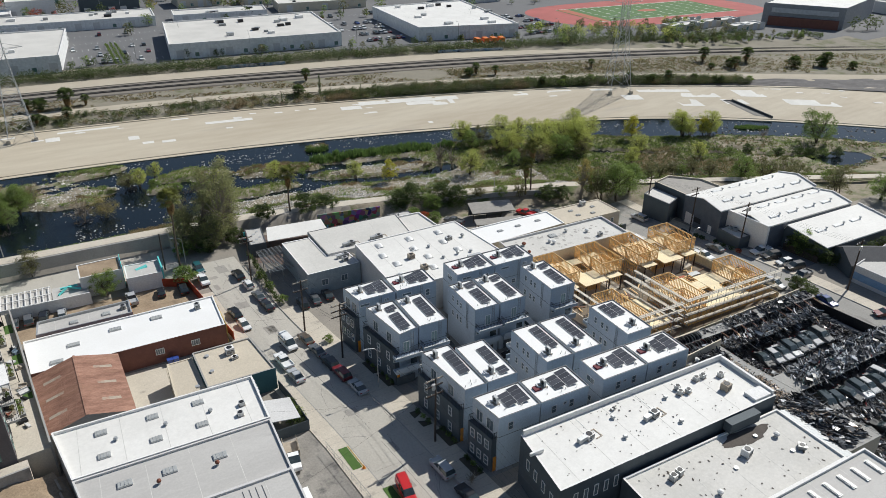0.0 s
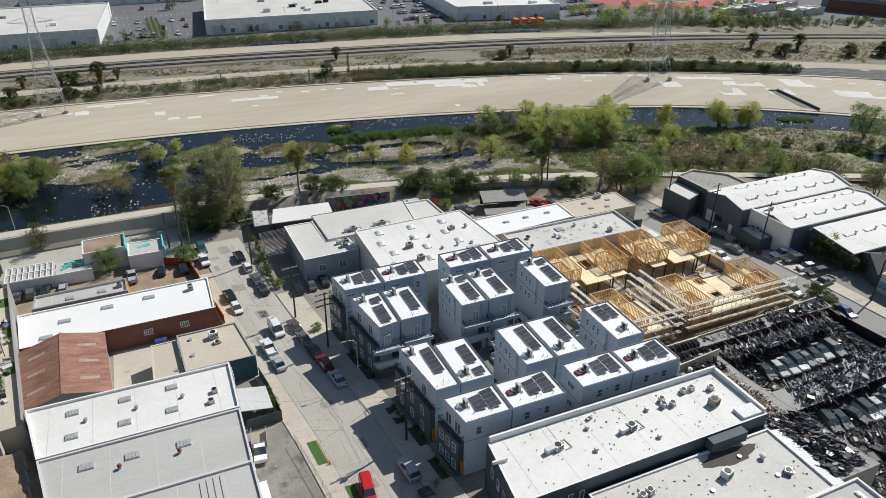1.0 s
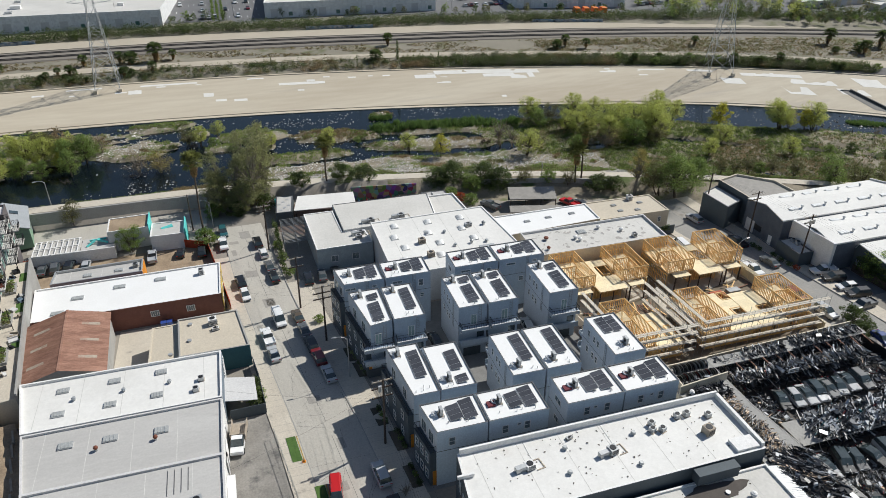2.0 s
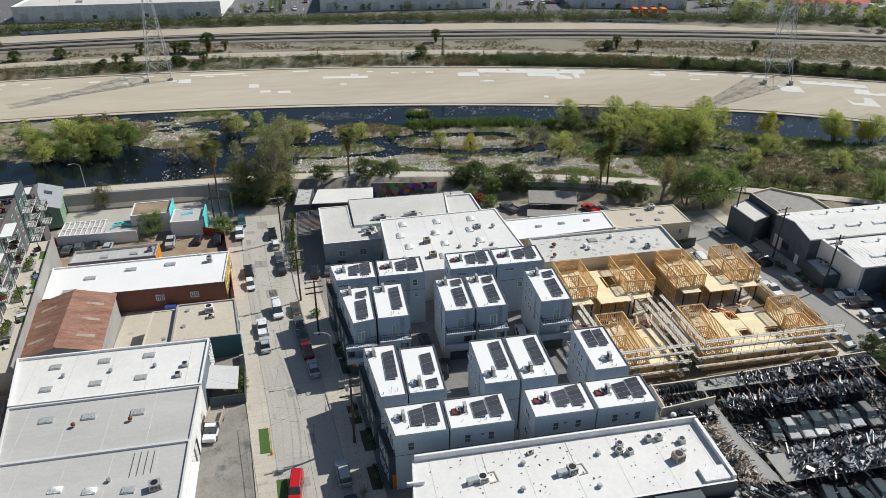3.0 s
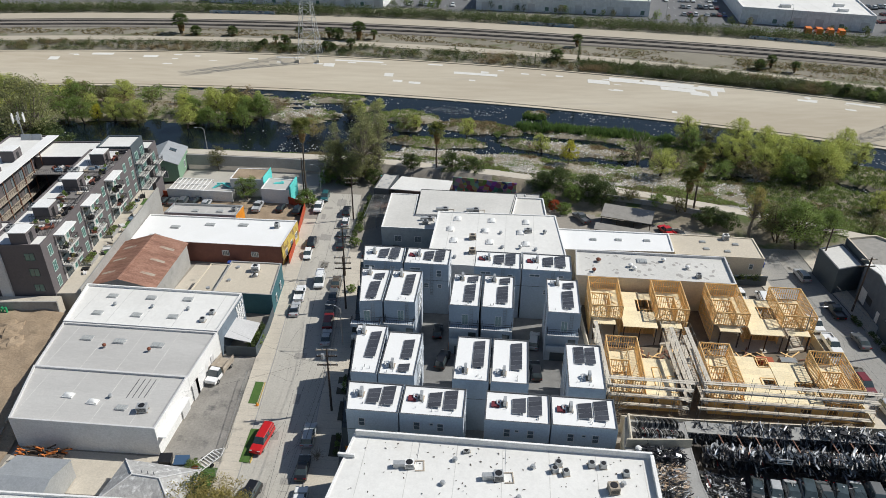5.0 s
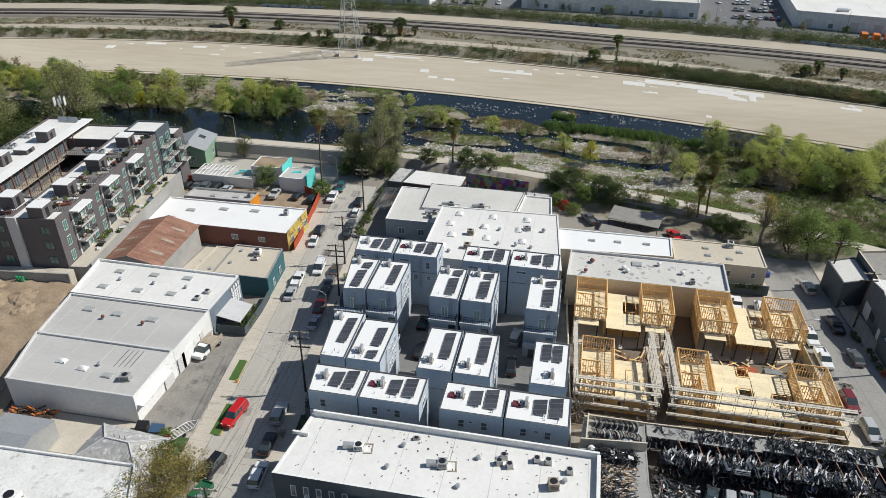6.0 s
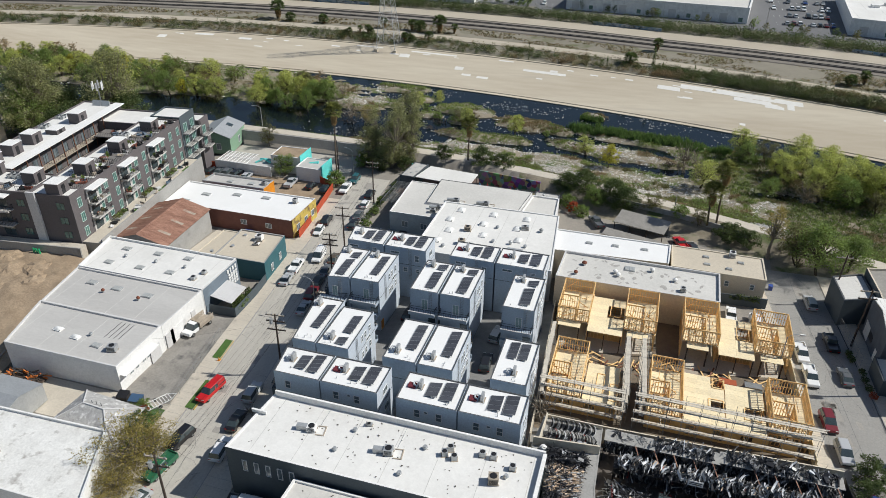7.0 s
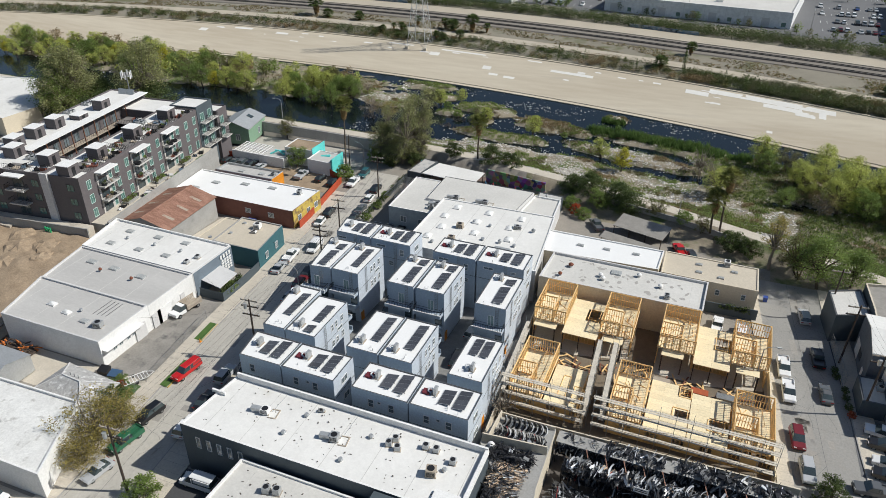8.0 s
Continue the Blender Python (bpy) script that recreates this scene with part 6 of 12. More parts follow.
def condo():
    """Apartment block on a podium round three sides of a court, turned slightly from the street grid."""
    t = thing("apartment_block", (-19.8, 96.8, -2.0), "dark brown-grey apartment block with balconies and roof terraces", "apartment block", "", 7.2)
    H, P = 17.0, 6.6
    random.seed(12)
    DECK_GREY = material_once("terrace decking", (0.2, 0.185, 0.175), 0.9)
    CREAM = material_once("pale bay stucco", (0.55, 0.53, 0.5), 0.85)

    def body(x0, y0, x1, y1, h, name="wing", roof=WHITE_ROOF, wall=CONDO):
        s = Shape()
        s.box(x0, y0, 0, x1, y1, h)
        w = s.put(name, wall, t)
        s = Shape()
        s.box(x0 + 0.3, y0 + 0.3, h + 0.003, x1 - 0.3, y1 - 0.3, h + 0.06)
        s.put("roof", roof, w)
        s = Shape()
        for a, b, c, d in ((x0, y0, x1, y0 + 0.28), (x0, y1 - 0.28, x1, y1), (x0, y0 + 0.28, x0 + 0.28, y1 - 0.28), (x1 - 0.28, y0 + 0.28, x1, y1 - 0.28)):
            s.box(a, b, h + 0.002, c, d, h + 0.4)
        s.put("parapet", wall, w)
        return w
    body(-9.5, 0, 0, 45.9, H)
    body(-33, 0, -9.6, 9.5, H)
    body(-33, 9.6, -22.3, 55, H)
    body(-22.2, 44, -8.1, 54, H - 1.2)
    body(-8.0, 46, 0.1, 53.6, H + 0.5, wall=CHARCOAL)
    body(-7.0, 53.7, 1.0, 59, H - 3.0)
    # stair heads with pale caps
    heads = [(-5.4, 0.4, 2.6), (-13.8, 4.4, 2.6), (-24.5, 5.9, 2.6), (-5.7, 10.3, 2.8), (-5.7, 23.3, 2.8), (-5.7, 37.3, 2.6), (-28.5, 10.4, 2.7), (-28.6, 17.0, 2.7), (-28.7, 24.0, 2.7), (-27.5, 31.0, 1.2), (-26.5, 38.8, 2.8)]
    for x, y, h in heads:
        s = Shape()
        s.box(x, y, H, x + 3.1, y + 3.3, H + h)
        w = s.put("stair_head", CONDO, t)
        s = Shape()
        s.box(x - 0.1, y - 0.1, H + h + 0.002, x + 3.2, y + 3.4, H + h + 0.12)
        s.put("cap", WHITE_PAINT, w)
        s = Shape()
        s.box(x + 3.102, y + 1.0, H + 0.1, x + 3.14, y + 2.0, H + 2.1 if h > 2 else H + 1)
        s.put("door", BLACK_METAL, w)

    def furnish(x0, y0, x1, y1, z, n, owner):
        for j in range(n):
            x, y = random.uniform(x0, x1), random.uniform(y0, y1)
            a, b, h = random.uniform(0.25, 0.6), random.uniform(0.25, 0.8), random.uniform(0.4, 0.85)
            s = Shape()
            s.box(-a, -b, 0, a, b, h * 0.55).box(-a, -b, h * 0.55 + 0.002, -a + 0.15, b, h)
            o = s.put("terrace_seat" if j % 3 else "terrace_table", random.choice((BLACK_METAL, PALE_WOOD, GREY_WALL, BLACK_METAL, material_once("red-brown cushion", (0.25, 0.08, 0.05)), material_once("grey-blue cushion", (0.16, 0.22, 0.28)))), owner)
            o.matrix_basis = pose(x, y, z, 0, 0, random.uniform(0, 360))

    # roof terraces of the east wing
    for k, (y0, y1) in enumerate(((4.0, 9.6), (10.6, 17.0), (17.4, 22.9), (23.6, 30.4), (30.8, 36.8), (37.4, 44.6))):
        s = Shape()
        s.box(-2.5 if k % 2 else -6.2, y0, H + 0.062, -0.35, y1, H + 0.14)
        dk = s.put("roof_terrace", DECK_GREY, t)
        s = Shape()
        railing(s, [(-6.4, y0 + 0.1, H + 0.14), (-0.4, y0 + 0.1, H + 0.14), (-0.4, y1, H + 0.14), (-6.4, y1, H + 0.14)], 1.1, 0.5)
        s.put("railing", BLACK_METAL, dk)
        furnish(-5.4 if k % 2 == 0 else -2.2, y0 + 0.6, -0.9, y1 - 0.6, H + 0.142, 6, dk)
        for j in range(3):
            leaf_clump(dk, random.uniform(-5.2, -0.9), random.uniform(y0 + 0.5, y1 - 0.5), H + 0.6, 0.4, 0.4, 0.45, LEAF_GREEN if j else LEAF_OLIVE, 50)
    for x0, y0, x1, y1 in ((-20.5, 1.0, -15, 4.0), (-32, 1.2, -26, 5.2), (-12.8, 0.8, -9.9, 3.8)):
        s = Shape()
        s.box(x0, y0, H + 0.062, x1, y1, H + 0.13)
        dk = s.put("roof_terrace", DECK_GREY, t)
        s = Shape()
        railing(s, [(x0, y0, H + 0.13), (x1, y0, H + 0.13), (x1, y1, H + 0.13)], 1.1, 0.5)
        s.put("railing", BLACK_METAL, dk)
        furnish(x0 + 0.6, y0 + 0.5, x1 - 0.6, y1 - 0.5, H + 0.132, 4, dk)
    # condensers in rows
    spots = [(-31.6 + i * 1.3, 13.6 + k * 7.0 + j * 1.2) for k in range(5) for i in range(2) for j in range(2)]
    spots += [(-8.6 + i * 1.1, y + j * 1.1) for y in (6, 15, 28.6, 33) for i in range(2) for j in range(2)] + [(-18.6 + i * 1.2, 6.6 + j * 1.1) for i in range(3) for j in range(2)]
    for x, y in spots:
        s = Shape()
        s.box(x - 0.42, y - 0.42, H + 0.062, x + 0.42, y + 0.42, H + 0.85)
        c = s.put("condenser", GALV, t)
        s = Shape()
        s.tube((x, y, H + 0.851), (x, y, H + 0.89), 0.34, 10)
        s.put("fan", BLACK_METAL, c)
    # white eave and open galleries over the court
    s = Shape()
    s.box(-23.4, 9.8, H + 0.42, -20.6, 54.6, H + 0.6)
    s.put("eave", WHITE_PAINT, t)
    for z in (P, P + 3.37, P + 6.74):
        s = Shape()
        s.box(-22.28, 9.7, z - 0.25, -20.4, 43.9, z)
        g = s.put("gallery", PALE_WOOD, t)
        s = Shape()
        railing(s, [(-20.45, 9.7, z), (-20.45, 43.8, z)], 1.05, 0.8)
        s.put("railing", BLACK_METAL, g)
        for k in range(9):
            window(t, (-22.29, 11.5 + k * 3.7, z + 1.25), 0, 1.7, 2.2, bars=2, edging=COPING)
    for k in range(9):
        s = Shape()
        s.box(-20.6, 10.2 + k * 4.2, 4, -20.4, 10.4 + k * 4.2, H + 0.4)
        s.put("post", material_once("red-brown post", (0.22, 0.1, 0.06)), t)
    s = Shape()
    s.box(-20.3, 38.5, H - 3.0, -9.6, 43.9, H - 2.8)
    dk = s.put("court_terrace", DECK_GREY, t)
    furnish(-18, 39.5, -11, 43, H - 2.78, 9, dk)
    s = Shape()
    railing(s, [(-20.2, 38.6, H - 2.8), (-9.7, 38.6, H - 2.8)], 1.1, 0.5)
    s.put("railing", BLACK_METAL, dk)
    for x in (-29, -26.4):
        s = Shape()
        s.grid([(x, 52.6, H + 0.07), (x + 2.4, 52.6, H + 0.07), (x + 2.4, 53.2, H + 1.5), (x, 53.2, H + 1.5), (x, 53.3, H + 0.07), (x + 2.4, 53.3, H + 0.07)], [(0, 1, 2, 3), (1, 5, 2), (4, 0, 3), (5, 4, 3, 2)])
        s.put("roof_panel", GALV, t)
    # east front: balcony bays under white canopies, green-framed windows between them
    floors = (P, P + 3.37, P + 6.74)
    MINT = material_once("pale green frame", (0.5, 0.66, 0.6))
    for k, y1 in enumerate((10.3, 22.5, 34.8)):
        y0 = y1 - 5.3
        s = Shape()
        s.box(0.003, y0 + 0.1, P, 0.06, y1 - 0.1, H - 0.5)
        s.put("bay_wall", CREAM, t)
        s = Shape()
        s.box(0.004, y0 - 0.15, H - 0.45, 2.0, y1 + 0.15, H - 0.2)
        s.put("canopy", WHITE_PAINT, t)
        for n, z in enumerate(floors):
            if n:
                s = Shape()
                s.box(0.062, y0, z - 0.3, 1.8, y1, z)
                b = s.put("balcony", CREAM, t)
                s = Shape()
                railing(s, [(0.2, y0 + 0.06, z), (1.72, y0 + 0.06, z), (1.72, y1 - 0.06, z), (0.2, y1 - 0.06, z)], 1.05, 0.3)
                s.put("railing", BLACK_METAL, b)
                furnish(0.7, y0 + 0.8, 1.3, y1 - 0.8, z + 0.002, 3, b)
                leaf_clump(b, 1.2, random.uniform(y0 + 0.6, y1 - 0.6), z + 0.8, 0.35, 0.6, 0.5, random.choice((LEAF_GREEN, LEAF_DARK, LEAF_OLIVE)), 50)
            window(t, (0.065, y0 + 1.9, z + 1.3), 0, 2.6, 2.3, bars=2, glass=GLASS, edging=COPING, name="balcony_door")
            window(t, (0.065, y1 - 0.8, z + 1.3), 0, 1.0, 2.2, bars=1, glass=GREEN_GLASS, edging=MINT)
    for y in (2.6, 11.9, 15.6, 24.2, 27.8, 36.4, 40.4, 44.2):
        for z in floors:
            window(t, (0.005, y, z + 1.5), 0, 1.35, 2.1, bars=2, glass=GREEN_GLASS, edging=MINT)
    # south front
    for x in (-2.6, -11.8, -22.4, -30.5):
        for z in floors:
            window(t, (x, -0.005, z + 1.5), -90, 1.9, 1.7, bars=2, glass=GREEN_GLASS, edging=COPING)
    for x in (-16.4, -27.0):
        s = Shape()
        s.box(x - 2.6, -1.9, H - 0.45, x + 2.6, -0.004, H - 0.2)
        s.put("canopy", WHITE_PAINT, t)
        for n, z in enumerate(floors):
            window(t, (x, -0.005, z + 1.3), -90, 2.8, 2.3, bars=2, glass=GLASS, edging=COPING, name="balcony_door")
            if n:
                s = Shape()
                s.box(x - 2.4, -1.7, z - 0.3, x + 2.4, -0.004, z)
                b = s.put("balcony", CREAM, t)
                s = Shape()
                railing(s, [(x - 2.35, -0.1, z), (x - 2.35, -1.62, z), (x + 2.35, -1.62, z), (x + 2.35, -0.1, z)], 1.05, 0.3)
                s.put("railing", BLACK_METAL, b)
    s = Shape()
    s.box(-9.7, -0.5, 0, -7.7, -0.004, H + 0.7)
    s.put("fin_wall", GREY_WALL, t)
    # balconies of the northern blocks
    for y, x, fl in ((46.6, 0.1, floors), (50.2, 0.1, floors), (54.4, 1.0, floors[:2])):
        for z in fl:
            s = Shape()
            s.box(x + 0.004, y, z - 0.25, x + 1.7, y + 3.2, z)
            b = s.put("balcony", CREAM, t)
            s = Shape()
            railing(s, [(x + 0.1, y + 0.05, z), (x + 1.65, y + 0.05, z), (x + 1.65, y + 3.15, z), (x + 0.1, y + 3.15, z)], 1.05, 0.3)
            s.put("railing", BLACK_METAL, b)
            window(t, (x + 0.005, y + 1.5, z + 1.3), 0, 1.8, 2.2, bars=2, glass=GREEN_GLASS, edging=MINT)
    # podium terrace with hedges, and the wall towards the dirt lot
    s = Shape()
    s.box(0.06, 0.3, 0, 4.4, 45.8, P)
    pod = s.put("terrace", CONCRETE, t)
    s = Shape()
    s.box(4.42, 0.3, 0, 4.7, 45.8, P + 0.9)
    s.put("garden_wall", CONCRETE_WALL, t)
    s = Shape()
    s.box(-33, -2.6, 0, 1.2, -2.3, P + 0.05)
    s.put("garden_wall", CONCRETE_WALL, t)
    s = Shape()
    s.box(-33, -2.28, 0, 1.2, -0.51, P - 0.05)
    s.put("terrace", CONCRETE, t)
    for k in range(4):
        y = 12.4 + k * 11.6
        if y > 45:
            continue
        s = Shape()
        s.box(0.7, y - 2.2, P + 0.002, 2.6, y + 1.6, P + 0.5)
        p = s.put("planter_box", CONCRETE_WALL, t)
        for q in range(4):
            leaf_clump(p, 1.6, y - 1.8 + q * 1.0, P + 0.8, 0.9, 0.7, 0.5, LEAF_GREEN if q % 2 else LEAF_OLIVE, 110)
        s = Shape()
        s.poly([(2.8, y + 2.2, P + 0.01), (4.2, y + 2.2, P + 0.01), (4.2, y + 5.6, P + 0.01), (2.8, y + 5.6, P + 0.01)])
        s.put("turf", GRASS, t)
    furnish(1.0, 3, 3.9, 44, P + 0.002, 22, pod)
    for x, y in ((2.9, 20.5), (3.0, 40)):
        s = Shape()
        s.tube((x, y, P), (x, y, P + 4.6), 0.07, 6)
        s.put("lamp_post", BLACK_METAL, pod)


def leaf_clump(parent, x, y, z, a, b, c, mat, n=140, size=0.16):
    s = Shape()
    for _ in range(n):
        d = Vector((random.gauss(0, 1), random.gauss(0, 1), random.gauss(0, 1))).normalized() * random.random() ** 0.4
        p = Vector((x + d.x * a, y + d.y * b, z + d.z * c))
        u = Vector((random.gauss(0, 1), random.gauss(0, 1), random.gauss(0, 1))).normalized()
        w = u.orthogonal().normalized()
        q = size * random.uniform(0.6, 1.3)
        s.poly([p - u * q, p + w * q * 0.7, p + u * q, p - w * q * 0.7])
    return s.put("shrub", mat, parent)


def plot_z(x, y):
    k = min(1.0, max(0.0, (y - 58) / 26))
    return near_z(x, y) + 0.08 + (2.5 - near_z(x, y)) * k * k * (3 - 2 * k) + (0.6 * noise.noise((x * 0.16, y * 0.2, 4.4)) + 0.55 * noise.noise((x * 0.6, y * 0.6, 1.4))) * min(1.0, k * 2)


def west_front():
    """House, sheds and white roof at the near end of the west side."""
    t = thing("bungalow", (17.7, 56.0, 0), "small bungalow with a hipped grey shingle roof", "house", "", -4)
    s = Shape()
    s.box(-5.2, -3.4, 0, 5.2, 3.4, 2.95)
    s.put("wall", GREY_WALL, t)
    e, h, r = 0.55, 2.96, 4.9
    c = [(-5.2 - e, -3.4 - e), (5.2 + e, -3.4 - e), (5.2 + e, 3.4 + e), (-5.2 - e, 3.4 + e)]
    ra, rb = (-2.0, 0.0), (2.0, 0.0)
    for q in ([c[0], c[1], rb, ra], [c[1], c[2], rb], [c[2], c[3], ra, rb], [c[3], c[0], ra]):
        top = [(x, y, r if (x, y) in (ra, rb) else h) for x, y in q]
        s = Shape()
        n = len(top)
        s.grid(top + [(x, y, z - 0.12) for x, y, z in top], [tuple(range(n)), tuple(range(2 * n - 1, n - 1, -1))] + [(i, n + i, n + (i + 1) % n, (i + 1) % n) for i in range(n)])
        s.put("roof_slope", SHINGLE, t)
    for p, q in ((c[0], ra), (c[1], rb), (c[2], rb), (c[3], ra)):
        s = Shape()
        s.beam((*p, h + 0.03), (*q, r + 0.04), 0.16)
        s.put("hip_cap", GREY_WALL, t)
    s = Shape()
    s.beam((*ra, r + 0.04), (*rb, r + 0.04), 0.18)
    s.put("ridge_cap", GREY_WALL, t)
    for k in range(3):
        s = Shape()
        s.tube((-1.0 + k * 0.9, 0.7, r - 0.6), (-1.0 + k * 0.9, 0.7, r + 0.25), 0.07, 6)
        s.put("vent_pipe", STEEL, t)
    for x in (-3, 0.5, 3.4):
        window(t, (x, -3.4, 1.6), -90, 1.1, 1.2)
    window(t, (5.2, 0.4, 1.6), 0, 1.3, 1.2)
    t = gable_house("metal_shed", 9, 8, 3.2, 4.4, (0.8, 54.5, 0), 90, GALV, GALV, "corrugated grey metal shed", 0.1, category="shed")
    stained = material("stained roof paint", (0.74, 0.73, 0.7), 0.8, dark=(0.6, 0.59, 0.56), scale=0.3, fine=3, amount=0.8, stain=(0.3, 0.28, 0.255), stain_scale=0.45, stain_at=0.56)
    t, o = flat_building("store_building", [(-3, 39.0), (29.1, 39.5), (22.9, 52.5), (6.9, 51.9), (-3, 51.6)], 4.9, 0.4, WHITE_PAINT, stained, "low building with a stained white roof", "building")
    rooftop_unit(10, 44, 4.5, 2.4, 1.8, 1.0, 0, WHITE_PAINT)
    pad("garden", [(23.4, 53.0), (27.6, 51.0), (25.4, 62.6), (21.0, 62.8)], 0.1, GRASS, "scrappy front garden lawn", "lawn")
    pad("concrete_yard", [(-3, 24), (28.7, 24), (27.1, 38.9), (-3, 38.5)], 0.08, CONCRETE, "pale concrete yard below the white-roofed building", "yard")
    park("van", WHITE, 22.0, 36.4, 6, "parked in the concrete yard", 0.09)
    # building plot with bare dirt
    # building plot: rough dirt that rises towards the apartment block
    s = Shape()
    ys = steps((20, 60, 5), (60, 94.4, 1.15))
    n = 46
    edge = [(20, -8), (64, -8), (76, -11.3), (88, -13.3), (94.4, -15.6)]
    v = [(lerp_line(edge, y) - 74 * (k / n) ** 1.5, y) for y in ys for k in range(n + 1)]
    s.grid([(x, y, plot_z(x, y)) for x, y in v], [(r * (n + 1) + k + 1, (r + 1) * (n + 1) + k + 1, (r + 1) * (n + 1) + k, r * (n + 1) + k)[::-1] for r in range(len(ys) - 1) for k in range(n)])
    tagged(s.put("building_plot", DIRT, smooth=True), "excavated bare dirt building plot", "ground", kind="structure")
    random.seed(8)
    for x, y, r, h in ((-24, 88, 3.5, 1.6), (-29, 86, 4, 1.5), (-33, 90, 3, 1.2), (-27, 80, 4, 1.2), (-38, 82, 5, 1.6), (-21, 84, 2.5, 0.8)):
        s = Shape()
        v = [(x, y, h * 0.6 + plot_z(x, y))]
        n = 14
        for ring in (0.35, 0.7, 1.0):
            for k in range(n):
                a = k * math.tau / n
                rr = r * ring * random.uniform(0.85, 1.15)
                v.append((x + rr * math.cos(a), y + rr * math.sin(a), h * 0.6 * (1 - ring) ** 0.9 + (-0.3 if ring == 1 else random.uniform(-0.25, 0.25)) + plot_z(x, y)))
        f = [(0, 1 + k, 1 + (k + 1) % n) for k in range(n)]
        for q in range(2):
            f += [(1 + q * n + k, 1 + (q + 1) * n + k, 1 + (q + 1) * n + (k + 1) % n, 1 + q * n + (k + 1) % n) for k in range(n)]
        s.grid(v, f)
        tagged(s.put("dirt_mound", DIRT), "loose heap of excavated brown dirt", "dirt mound", "dirt mounds")
    for k in range(3):
        t = thing("green_pipe", (-28.6 + k * 0.7, 92.4, plot_z(-28, 92.4)), "upright green plastic drain pipe", "pipe", "green drain pipes")
        s = Shape()
        s.tube((0, 0, -0.6), (0, 0, 1.1), 0.2, 10)
        s.put("pipe", paint((0.02, 0.35, 0.14), 0.5), t)
    for k in range(7):
        s = Shape()
        x, y = -49.0 + k * 4.1, 93.6 + 0.1 * k
        s.box(-2.0, -0.14, -0.3, 2.0, 0.14, 0.5, pose(x, y, max(plot_z(x - 1.9, y), plot_z(x + 1.9, y)) - 0.1, 0, 0, 1))
        tagged(s.put("formwork_board", PALE_WOOD), "long timber board edging the foot of a bank", "board", "formwork boards")
    for k, (x, y, a, b, turn) in enumerate(((-44.6, 89.4, 2.6, 1.5, 12), (-41.2, 88.0, 1.8, 1.1, 30), (-47.5, 86.4, 3.0, 1.2, -8), (-39.6, 91.4, 1.5, 0.6, 4))):
        s = Shape()
        s.box(-a, -b, -0.6, a, b, 0.25, pose(x, y, plot_z(x, y) + 0.2, 0, 0, turn))
        tagged(s.put("footing", CONCRETE), "fresh pale concrete footing in a dirt plot", "footing", "concrete footings")
    for k in range(9):
        s = Shape()
        a = Vector((-13.6 + k * 0.5, 91 - k * 3.2, plot_z(-15 + k * 0.5, 91 - k * 3.2)))
        s.box(-0.15, -1.4, 0, 0.15, 1.4, 0.4, pose(a.x - 1.5, a.y, a.z, 0, 0, 14))
        tagged(s.put("formwork_board", PALE_WOOD), "timber formwork board at a trench", "board", "formwork boards")
    park("suv", BLACK, -31.5, 71.5, 60, "parked on bare dirt", plot_z(-31.5, 71.5) - near_z(-31.5, 71.5) + 0.1)
    # orange digger parts and stored bits beside the pink wall
    t = thing("scrap_rack", (-2.5, 62, 0.0), "rack of orange and rusty machine parts", "scrap rack")
    random.seed(3)
    for k in range(42):
        s = Shape()
        a = Vector((random.uniform(-3.4, 3.8), random.uniform(-1, 1), random.uniform(0.2, 1.4)))
        s.beam(a, a + Vector((random.uniform(-1.6, 1.6), random.uniform(-0.4, 0.4), random.uniform(-0.1, 0.6))), 0.18)
        s.put("arm", material_once("orange machine paint", (0.6, 0.17, 0.03)) if k % 2 else OLD_WOOD, t)
    s = Shape()
    s.box(-2.6, -1.2, 0, 3.4, 1.2, 0.2)
    s.put("base", OLD_WOOD, t)
    # utility trailer and crates by the forecourt fence
    t = thing("flat_trailer", (22.6, 63.4, near_z(22, 63) + 0.02), "small white metal utility trailer", "trailer", "", 60)
    s = Shape()
    for e in (-0.9, 0.9):
        s.box(-2, e - 0.06, 0.5, 2, e + 0.06, 0.6)
    for k in range(9):
        s.box(-2 + k * 0.5, -0.84, 0.5, -1.88 + k * 0.5, 0.84, 0.58)
    s.beam((2, 0.8, 0.55), (3.2, 0, 0.5), 0.1).beam((2, -0.8, 0.55), (3.2, 0, 0.5), 0.1)
    s.put("deck", WHITE_PAINT, t)
    for e in (-1, 1):
        s = Shape()
        s.tube((0, e * 1.0, 0.3), (0, e * 1.2, 0.3), 0.3, 12)
        s.put("wheel", RUBBER, t)
    for x, y, w, m in ((19.2, 62.6, 1.9, CHARCOAL), (16.6, 62.8, 1.6, BLACK_METAL)):
        t = thing("dumpster", (x, y, near_z(x, y) + 0.03), "dark metal rubbish dumpster", "dumpster", "dumpsters", 8)
        s = Shape()
        s.grid([(-w / 2, -0.6, 0.12), (w / 2, -0.6, 0.12), (w / 2, 0.6, 0.12), (-w / 2, 0.6, 0.12), (-w / 2 - 0.1, -0.75, 1.1), (w / 2 + 0.1, -0.75, 1.1), (w / 2 + 0.1, 0.75, 1.4), (-w / 2 - 0.1, 0.75, 1.4)], [(0, 1, 5, 4), (1, 2, 6, 5), (2, 3, 7, 6), (3, 0, 4, 7), (3, 2, 1, 0)])
        s.put("bin", m, t)
        s = Shape()
        s.grid([(-w / 2 - 0.12, -0.78, 1.12), (w / 2 + 0.12, -0.78, 1.12), (w / 2 + 0.12, 0.78, 1.43), (-w / 2 - 0.12, 0.78, 1.43)], [(0, 1, 2, 3)])
        s.put("lid", paint((0.05, 0.1, 0.18), 0.5) if m is CHARCOAL else BLACK_METAL, t)


